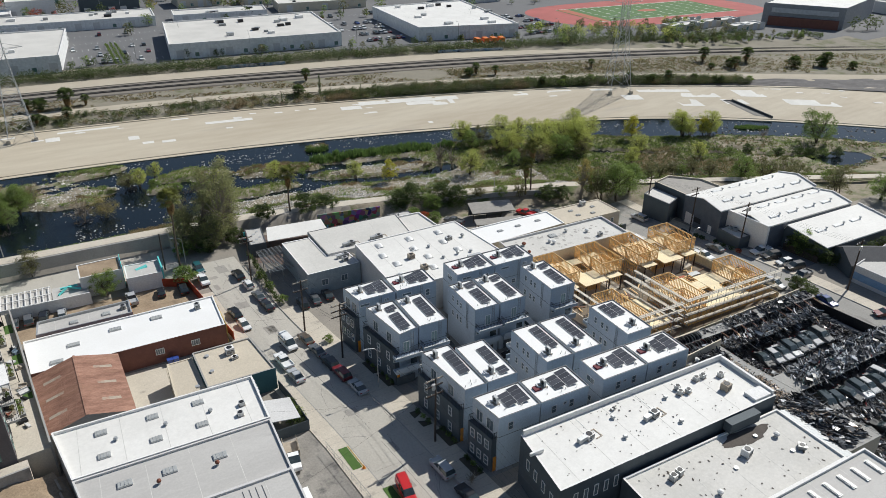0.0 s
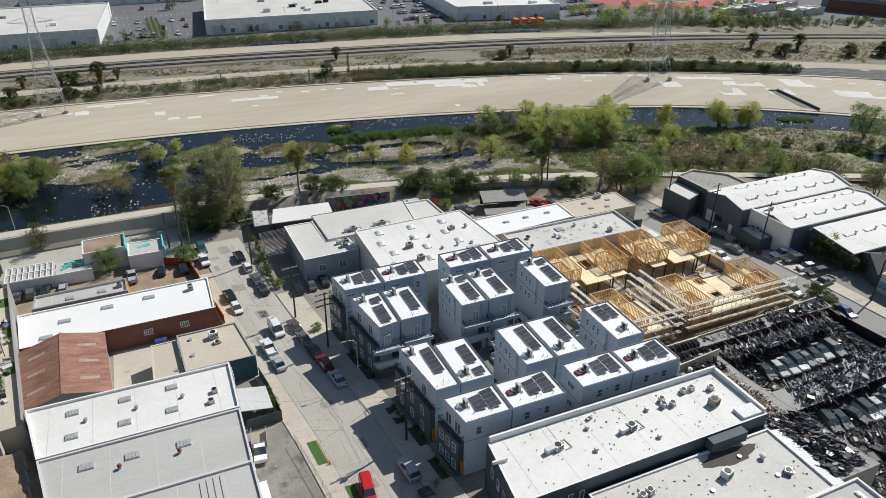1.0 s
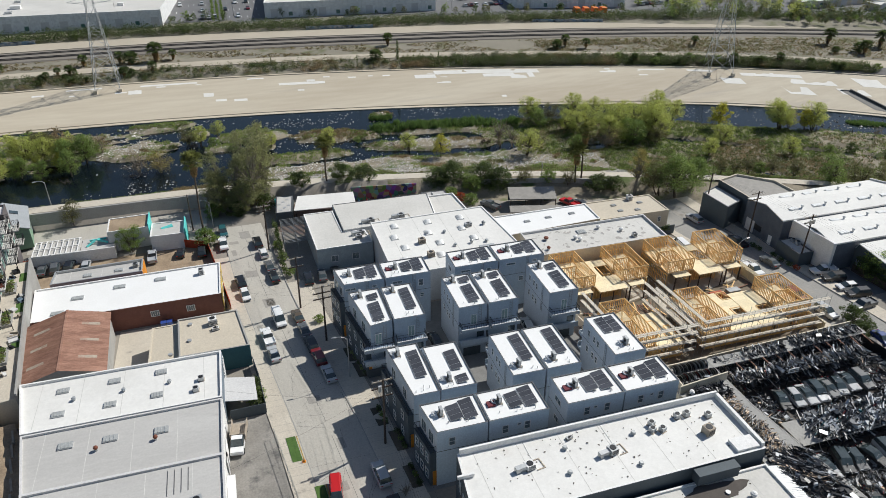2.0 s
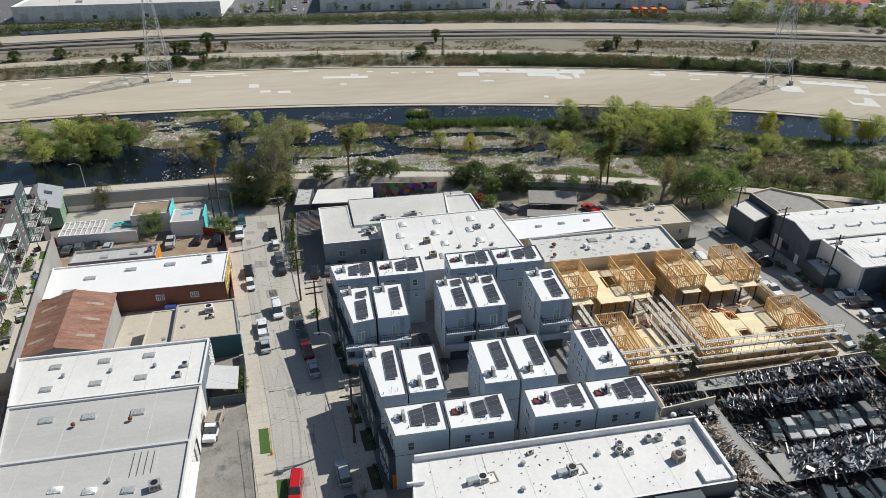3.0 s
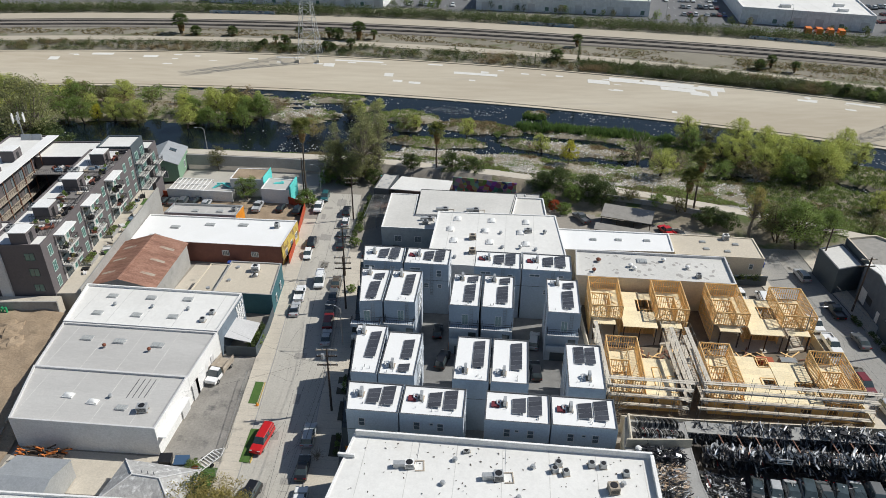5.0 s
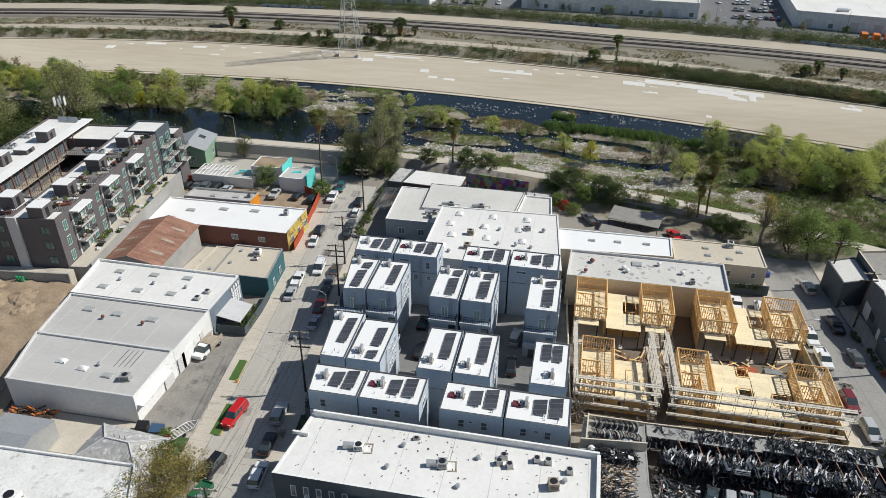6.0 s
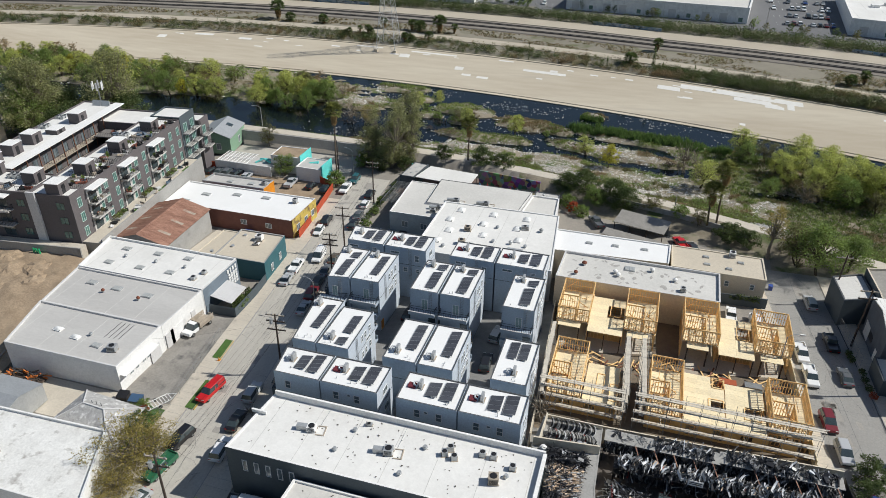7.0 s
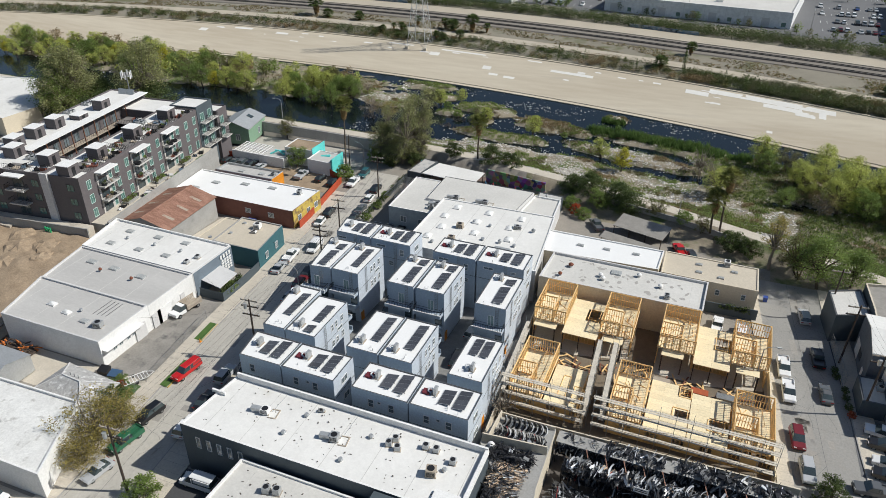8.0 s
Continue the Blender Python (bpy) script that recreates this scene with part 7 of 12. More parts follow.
def west_far():
    flat_building("warehouse", [(-136, 150), (-101, 141), (-100, 154), (-126, 176), (-140, 172)], 2.6, 0.3, BEIGE_WALL, WHITE_ROOF, "low tan-walled building with a white roof", "warehouse", WHITE_PAINT)
    pad("yard", [(-110, 120), (-60, 112), (-62, 150), (-100, 152)], 0.04, CONCRETE, "pale concrete yard behind the apartments", "yard")


west_far()
west_warehouses()
west_middle()
condo()
west_front()


# ---- between the streets ----
def dark_hall():
    t, o = flat_building("hall", [(43.9, 51.4), (85.4, 51.6), (85.2, 62.7), (45.2, 62.7)], 9.1, 0.12, CHARCOAL, WHITE_ROOF, "long charcoal hall with a white flat roof", "hall", WHITE_PAINT, rim=0.3)
    s = Shape()
    s.box(45.5 - o.x, 62.4 - o.y, 9.1 - o.z + 0.002, 85.2 - o.x, 62.72 - o.y, 9.95 - o.z)
    s.box(84.9 - o.x, 52.0 - o.y, 9.1 - o.z + 0.002, 85.38 - o.x, 62.4 - o.y, 9.75 - o.z)
    s.box(43.95 - o.x, 58.4 - o.y, 9.1 - o.z + 0.002, 46.2 - o.x, 58.7 - o.y, 9.6 - o.z)
    s.put("high_parapet", WHITE_PAINT, t)
    for k in range(5):
        window(t, (46.6 + k * 1.75 - o.x, 51.42 - o.y, 6.4 - o.z), -90, 0.75, 2.0, bars=0)
    for k in range(4):
        window(t, (44.1 + k * 0.25 - o.x, 53.4 + k * 2.2 - o.y, 5.8 - o.z), 173, 0.9, 1.8, bars=0)
    s = Shape()
    s.box(74.0 - o.x, 50.0 - o.y, 7.2 - o.z, 80.2 - o.x, 51.38 - o.y, 8.9 - o.z)
    s.put("plant_box", CHARCOAL, t)
    zr = 8.98
    rooftop_unit(53.6, 57.8, zr, 1.2, 1.2, 0.8, 8, WHITE_PAINT, True)
    rooftop_unit(65.2, 57.0, zr, 1.2, 1.2, 1.0, 8, GALV, True)
    for x, y in ((72.4, 58.9), (73.8, 58.6), (72.9, 60.0)):
        fan_condenser(x, y, zr, 0.78, 0.8, 20)
    for x, y in ((77.2, 60.3), (78.7, 60.3), (81.5, 59.2)):
        fan_condenser(x, y, zr, 0.78, 0.8, 5)
    rooftop_unit(79.6, 56.4, zr, 1.3, 1.3, 1.2, 12, PALE_WOOD)
    for x, y in ((59.4, 59.4), (58.2, 55.3), (69.6, 59.2), (67.8, 54.0), (81.0, 57.6)):
        vent_pipe(x, y, zr, 0.22, 0.3, True)
    rooftop_unit(60.8, 61.0, zr, 0.9, 0.5, 0.35, 10)
    roof_blots(46, 52.2, 84, 61.8, zr, 110, 31, STAIN, (0.06, 0.22))
    s = Shape()
    for x0, x1, y in ((66.0, 66.05, 0), (54.4, 54.45, 0)):
        s.box(x0, 58.2, zr, x1, 62.3, zr + 0.04)
    tagged(s.put("conduit", GALV), "thin metal conduit on a white roof", "conduit", kind="stuff")
    # low hatch at the east end
    s = Shape()
    s.box(81.2, 52.0, zr, 84.6, 54.2, zr + 0.5)
    tagged(s.put("roof_plinth", WHITE_PAINT), "low white plinth on a flat roof", "roof plinth")
    # lower white-roofed building in front, and a grey one beyond it
    t, o = flat_building("hall", [(53.8, 38.6), (85.3, 38.9), (85.3, 50.9), (54.2, 50.9)], 7.0, 0.3, CHARCOAL, OFFWHITE_ROOF, "hall with a stained white flat roof", "hall", WHITE_PAINT)
    zr = 6.7
    for x, y in ((60.4, 47.6), (61.8, 47.9)):
        fan_condenser(x, y, zr, 0.9, 1.0, 10)
    rooftop_unit(73.2, 46.2, zr, 1.4, 1.2, 1.2, 14, WHITE_PAINT)
    turbine_vent(80.2, 46.8, zr, 0.45, WHITE_PAINT)
    turbine_vent(64.0, 42.6, zr, 0.42, WHITE_PAINT)
    for x, y in ((77.5, 48.3), (79.8, 43.6), (82, 43.2), (69.8, 45.0)):
        vent_pipe(x, y, zr, 0.35, 0.22)
    rooftop_unit(81.4, 43.4, zr, 1.1, 1.0, 0.7, 40, STEEL)
    roof_blots(56, 40, 84, 50, zr, 80, 33, STAIN, (0.08, 0.3))
    s = Shape()
    random.seed(17)
    n = 22
    s.poly([(76.5 + (4.5 + random.uniform(-0.8, 0.8)) * math.cos(k * math.tau / n), 49.0 + (1.3 + random.uniform(-0.3, 0.3)) * math.sin(k * math.tau / n), zr + 0.012) for k in range(n)])
    tagged(s.put("damp_patch", STAIN), "dark damp patch on a white roof", "roof stain", kind="stuff")
    s = Shape()
    for k in range(38):
        y = 39.2 + k * 0.3
        s.grid([(85.5, y, 6.75), (87.6, y, 6.25), (87.6, y + 0.15, 6.29), (85.5, y + 0.15, 6.79), (87.6, y + 0.3, 6.25), (85.5, y + 0.3, 6.75)], [(0, 1, 2, 3), (3, 2, 4, 5)])
    s.box(85.5, 39.2, 6.05, 87.6, 50.6, 6.15)
    for y in (39.4, 45, 50.4):
        s.beam((87.5, y, 6.0), (87.5, y, 6.25), 0.1)
    tagged(s.put("ribbed_lean_to", GALV), "ribbed grey sheet roof strip beside a hall", "lean-to", kind="structure")
    t, o = flat_building("hall", [(53.9, 14), (89.0, 14), (88.2, 38.5), (53.9, 38.2)], 7.9, 0.4, CHARCOAL, GREY_ROOF, "hall with a grey roof and white skylights", "hall", WHITE_PAINT)
    for i in range(5):
        for j in range(2):
            skylight(74.2 + i * 3.0, 35.6 - j * 5.5, 7.5, 0.7, 2.6, False, 0)
    park("van", WHITE, 47.2, 49.3, 182, "parked beside the dark hall")
    # shade beside the hall painted into the driveway's colour
    pad("driveway", [(38.5, 40), (53.6, 40), (53.6, 50.8), (43.6, 51.2), (42, 51)], 0.03, ASPHALT_SHADE, "asphalt driveway with shade painted dark", "driveway")


def court():
    pad("court", [(40, 65.2), (82.2, 65.2), (82.2, 112.6), (37.2, 112.6), (41.6, 88)], 0.02, material_once("court paving", (0.23, 0.225, 0.215), 0.9), "grey paved court between the townhouses", "court")
    for k, (x, y, kd, c, h) in enumerate(((54.6, 90.2, "suv", BLACK, 80), (70.6, 97.5, "suv", SILVER, 84), (70.8, 88.6, "suv", BLACK, 95), (61, 88.6, "sedan", BLACK, 90), (71.8, 73.0, "hatch", RED, 0), (52.8, 99, "hatch", BLACK, 92))):
        park(kd, c, x, y, h, "parked in the townhouse court", group="cars in the court")
    for x, y, w in ((40.6, 76, 1.0), (39.0, 82, 1.0), (38.4, 95, 0.9), (37.6, 100, 0.9), (40.9, 68.5, 0.9)):
        s = Shape()
        s.poly([(x - w, y - 2.2, near_z(x, y - 2.2) + 0.19), (x + w - 0.3, y - 2.2, near_z(x, y - 2.2) + 0.19), (x + w - 0.7, y + 2.2, near_z(x, y + 2.2) + 0.19), (x - w - 0.5, y + 2.2, near_z(x, y + 2.2) + 0.19)])
        tagged(s.put("planting_bed", material_once("dark soil", (0.1, 0.085, 0.06), 0.95)), "dark planted bed before a townhouse", "planting bed", kind="structure")
        for k in range(3):
            yy = y - 1.6 + k * 1.6
            o = thing("street_shrub", (x - 0.12 * (yy - y), yy, near_z(x, yy) + 0.19), "small dark shrub in a planted bed", "shrub", "shrubs before the townhouses")
            leaf_clump(o, 0, 0, 0.4, 0.5, 0.6, 0.45, LEAF_DARK if k != 1 else LEAF_GREEN, 90, 0.13)
    fence("boundary_wall", [(81.9, 66), (81.2, 80), (80.2, 96), (79.2, 111)], 1.9, BEIGE_WALL, "pale block boundary wall", 4.0, th=0.2)


def middle_halls():
    t, o = flat_building("hall", [(48.8, 113.2), (77.6, 113.2), (75.4, 136.9), (48.9, 136.2)], 6.2, 0.2, GREY_WALL, WHITE_ROOF, "large hall with a white roof and domed skylights", "hall", WHITE_PAINT)
    zr = 6.0
    for i in range(3):
        for j in range(4):
            x, y = 52.4 + i * 7.6 + (1.2 if j % 2 else 0), 118.4 + j * 4.9
            if not (i == 2 and j == 0):
                skylight(x, y, zr, 1.5, 2.0, True)
    for x, y in ((57.5, 124.4), (57.8, 118.5)):
        rooftop_unit(x, y, zr, 1.4, 1.1, 1.1, 4, PALE_WOOD)
    rooftop_unit(69.2, 128.6, zr, 1.6, 0.9, 0.9, 10, GALV)
    turbine_vent(72.8, 128.5, zr, 0.45, STEEL)
    turbine_vent(67.6, 121.4, zr, 0.4)
    for x, y in ((63.4, 127.4), (63.9, 121.2), (54.4, 116.2), (59.6, 127.8), (70.8, 121)):
        vent_pipe(x, y, zr, 0.25, 0.3, True)
    t = thing("rooftop_unit", (69.4, 116.6, zr), "large grey ducted rooftop plant", "air conditioner", "rooftop units")
    s = Shape()
    s.box(-1.6, -0.9, 0.1, 1.6, 0.9, 1.5)
    s.put("body", GALV, t)
    s = Shape()
    s.box(-2.6, -1.3, 0, 2.2, 1.3, 0.098)
    s.put("frame_rail", STEEL, t)
    s = Shape()
    s.box(1.602, -0.5, 0.4, 3.0, 0.5, 1.2)
    s.put("duct", GALV, t)
    flat_building("hall", [(43.2, 139.0), (65.0, 139.4), (66.4, 152.4), (42.8, 152.6)], 3.7, 0.1, GREY_WALL, OFFWHITE_ROOF, "hall with a plain grey-white roof", "hall", COPING, rim=0.12)
    t, o = flat_building("hall", [(36.2, 132.6), (48.6, 132.8), (48.0, 138.8), (43.0, 139.2), (42.5, 150.3), (35.6, 150.3)], 3.3, 0.15, material_once("dull green-grey render", (0.36, 0.41, 0.43), 0.85), OFFWHITE_ROOF, "low slate-grey annex with a white roof", "hall", WHITE_PAINT)
    for x in (40.0, 44.6):
        window(t, (x - o.x, 132.62 - o.y, 0.5 - o.z), -90, 1.6, 1.6, bars=2)
    for x, y in ((46.0, 135.4), (46.8, 137.2)):
        rooftop_unit(x, y, 3.15, 1.3, 1.0, 0.9, 6, duct=(y > 136))
    for x, y in ((50.0, 141.4), (57.2, 141.8)):
        rooftop_unit(x, y, 3.6, 1.5, 1.2, 0.9, 4, GALV, True)
    flat_building("hall", [(65.3, 139.3), (73.9, 142.4), (73.2, 152.3), (66.6, 152.4)], 2.9, 0.35, GREY_WALL, OFFWHITE_ROOF, "low hall with a rendered parapet", "hall", WHITE_PAINT)
    flat_building("shed", [(66.6, 152.6), (73.0, 152.5), (72.6, 157.6), (66.4, 158.0)], 1.3, 0.1, CHARCOAL, GREY_ROOF, "small flat shed with a grey roof", "shed", COPING)
    turbine_vent(68.8, 155.6, 1.2, 0.3)
    # patio with canopy, pergola and painted wall
    pad("patio", [(42.6, 152.6), (66.4, 152.6), (66.2, 168), (30, 168), (29.6, 154), (35.6, 150.3)], 0.03, material_once("patio paving", (0.17, 0.12, 0.1), 0.9), "dark paved patio behind the halls", "patio")
    s = Shape()
    s.wallstrip([(49.6, 165.4), (66.6, 163.0)], -2.6, 1.7, 0.3)
    tagged(s.put("mural_wall", MURAL), "patio wall covered with a colourful mural", "wall", kind="structure")
    t = thing("patio_canopy", (42.2, 160.6, -2.2), "large white sheet canopy over a patio", "canopy")
    s = Shape()
    v = [(-8.2, -3.2, 3.1), (7.0, -4.8, 3.3), (7.6, 2.6, 3.5), (-6.4, 4.6, 3.2)]
    s.grid(v + [(x, y, z + 0.15) for x, y, z in v], [(0, 1, 5, 4), (1, 2, 6, 5), (2, 3, 7, 6), (3, 0, 4, 7), (4, 5, 6, 7), (3, 2, 1, 0)])
    s.put("sheet", WHITE_ROOF, t)
    for x, y, z in v:
        s = Shape()
        s.beam((x * 0.94, y * 0.94, 0), (x * 0.94, y * 0.94, z), 0.14)
        s.put("post", BLACK_METAL, t)
    t = thing("pergola", (33.2, 148, -2.2), "slatted grey pergola roof over a terrace", "pergola")
    for k in range(20):
        s = Shape()
        s.beam((-3, -6 + k * 0.62, 3.0), (2.8, -6 + k * 0.62, 3.2), 0.12)
        s.put("slat", STEEL, t)
    for xx in (-3, -0.1, 2.8):
        s = Shape()
        s.beam((xx, -6.1, 2.85), (xx, 6.1, 2.85), 0.16)
        s.put("beam", STEEL, t)
        for yy in (-6, 0, 6):
            s = Shape()
            s.beam((xx, yy, 0), (xx, yy, 2.8), 0.12)
            s.put("post", STEEL, t)
    t, o = flat_building("shed", [(29.6, 157.6), (33.6, 157.4), (34.8, 166.6), (30.6, 167.2)], 0.9, 0.1, CHARCOAL, GREY_ROOF, "small cluttered shed with turquoise trim", "shed", COPING)
    s = Shape()
    for k in range(6):
        s.box(-1.6 + (k % 3) * 1.1, -3.4 + k * 1.1, 3.05, -0.9 + (k % 3) * 1.1, -2.8 + k * 1.1, 3.5)
    s.put("roof_boxes", GALV, t)
    s = Shape()
    s.box(-2.1, 3.6, 1.2, 1.9, 4.0, 3.4)
    s.put("turquoise_trim", TURQUOISE, t)
    random.seed(2)
    for k in range(7):
        t = thing("parasol", (50.8 + k * 2.1, 158.0 + random.uniform(-2, 3.4), -2.2), "closed patio parasol beside a table", "parasol", "patio parasols")
        s = Shape()
        s.tube((0, 0, 0), (0, 0, 2.4), 0.04, 6)
        s.put("pole", STEEL, t)
        s = Shape()
        s.tube((0, 0, 1.1), (0, 0, 2.5), 0.42, 8, 0.05)
        s.put("canopy", material_once(("blue", "red", "white")[k % 3] + " parasol cloth", ((0.1, 0.25, 0.4), (0.4, 0.06, 0.06), (0.7, 0.7, 0.68))[k % 3]), t)
        s = Shape()
        s.tube((0.9, 0, 0.7), (0.9, 0, 0.76), 0.5, 10).tube((0.9, 0, 0), (0.9, 0, 0.7), 0.06, 6)
        s.put("table", PALE_WOOD, t)
    # low halls to the east
    t, o = flat_building("hall", [(76.2, 123.0), (99.6, 124.4), (99.8, 132.4), (75.6, 132.2)], 5.5, 0.25, BEIGE_WALL, WHITE_ROOF_CLEAN, "narrow hall with a bluish white roof", "hall", WHITE_PAINT)
    for x, y in ((83.2, 128.2), (88.6, 128.6), (94.6, 128.9)):
        skylight(x, y, 5.25, 1.4, 0.8, False)
    t, o = flat_building("hall", [(78.6, 112.0), (109.0, 112.0), (109.2, 122.3), (79.0, 122.2)], 6.2, 0.5, BEIGE_WALL, OFFWHITE_ROOF, "hall with a stained pale roof and high parapet", "hall", GREY_WALL)
    turbine_vent(83.4, 118.4, 5.7, 0.5, material_once("rusty turbine", (0.2, 0.06, 0.03)))
    turbine_vent(82.2, 114.4, 5.7, 0.4, material_once("rusty turbine", (0.2, 0.06, 0.03)))
    for x, y in ((89.6, 117), (90.2, 116), (100.8, 117.4), (96.5, 119.8)):
        turbine_vent(x, y, 5.7, 0.45, WHITE_PAINT)
    rooftop_unit(102.4, 114.4, 5.7, 0.9, 0.9, 0.9)
    skylight(92.2, 119.4, 5.7, 2.0, 1.6, False)
    roof_blots(81, 113.5, 107, 121, 5.7, 50, 35, material_once("pale pond stain", (0.42, 0.4, 0.37), 0.9), (0.2, 0.8))
    t, o = flat_building("cottage", [(100.2, 125.6), (118.4, 125.6), (118.3, 134.4), (100.0, 134.6)], 4.4, 0.18, BEIGE_WALL, BEIGE_ROOF, "cream stucco cottage with a beige flat roof", "cottage", BEIGE_WALL)
    for x in (111.2, 116.0):
        window(t, (x - o.x, 125.58 - o.y, 2.3 - o.z), -90, 0.9, 1.3)
    for x, y in ((107.0, 131.6), (107.2, 128.6), (111.4, 128.0), (113.8, 131.2)):
        skylight(x, y, 4.22, 1.2, 0.8, False)
    rooftop_unit(112.2, 133.4, 4.22, 1.2, 1.2, 1.2, 0, WHITE_PAINT)
    fence("garden_wall", [(109.4, 123.2), (119.0, 123.4)], 2.4, CHARCOAL, "dark rendered wall with ivy", 3.2, th=0.2)
    # car port sheds by the river path
    t = thing("carport", (93.4, 148.6, -1.4), "long open shed with a grey-brown sheet roof", "shed", "", -15)
    s = Shape()
    v = [(-6, -2.8, 2.6), (6, -2.8, 2.6), (6, 2.8, 3.4), (-6, 2.8, 3.4)]
    s.grid(v + [(x, y, z + 0.14) for x, y, z in v], [(0, 1, 5, 4), (1, 2, 6, 5), (2, 3, 7, 6), (3, 0, 4, 7), (4, 5, 6, 7), (3, 2, 1, 0)])
    s.put("roof", material_once("grey-brown sheet", (0.3, 0.28, 0.25)), t)
    s = Shape()
    s.box(-5.8, 2.2, 0, 5.8, 2.4, 3.3)
    s.put("back_wall", CHARCOAL, t)
    for xx in (-5.7, -2, 2, 5.7):
        s = Shape()
        s.beam((xx, -2.6, 0), (xx, -2.6, 2.6), 0.16)
        s.put("post", OLD_WOOD, t)
    t = thing("carport", (91.5, 141.5, -1.6), "lower lean-to shed with a grey roof", "shed", "", -15)
    s = Shape()
    v = [(-6.5, -1.4, 2.2), (6.5, -1.4, 2.2), (6.5, 1.4, 2.6), (-6.5, 1.4, 2.6)]
    s.grid(v + [(x, y, z + 0.12) for x, y, z in v], [(0, 1, 5, 4), (1, 2, 6, 5), (2, 3, 7, 6), (3, 0, 4, 7), (4, 5, 6, 7), (3, 2, 1, 0)])
    s.put("roof", material_once("grey-brown sheet", (0.3, 0.28, 0.25)), t)
    for xx in (-6, 0, 6):
        s = Shape()
        s.beam((xx, -1.2, 0), (xx, -1.2, 2.2), 0.16).beam((xx, 1.2, 0), (xx, 1.2, 2.5), 0.16)
        s.put("post", OLD_WOOD, t)
    park("pickup", GREY, 82.8, 150.4, 120, "parked by an open shed")
    park("pickup", RED, 102.5, 145.2, 112, "parked beside an open shed")
    park("sedan", COAL, 105.2, 144.2, 108, "parked beside an open shed")
    street_lamp(100.5, 158.6, 0.9, 4.2, 200)
    s = Shape()
    s.wallstrip([(84, 160.8), (100, 156.8), (112, 152.6), (117.5, 150)], -2, 1.5, 0.25)
    tagged(s.put("boundary_wall", CONCRETE_WALL), "grey block wall below the river path", "wall", kind="structure")


# ---- building site ----
DECK = 3.8


def stud_wall(parent, p0, p1, z0, h, gap=0.41, brace=True, name="stud_wall"):
    s = Shape()
    a, b = Vector((*p0, z0)), Vector((*p1, z0))
    d = b - a
    n = max(1, round(d.length / gap))
    up = Vector((0, 0, 1))
    post = 0.155 if abs(d.x) > abs(d.y) else 0.172
    for k in range(n + 1):
        p = a + d * k / n
        s.beam(p, p + up * h, post if k in (0, n) else 0.095)
    for z in (0.05, h - 0.17, h - 0.05):
        s.beam(a + up * z, b + up * z, post - 0.04)
    if h > 2:
        s.beam(a + up * h * 0.5, b + up * h * 0.5, 0.08)
    if brace:
        s.beam(a + up * 0.1, a + d * min(1, 2.4 / d.length) + up * (h - 0.1), 0.085)
    return s.put(name, LUMBER, parent)


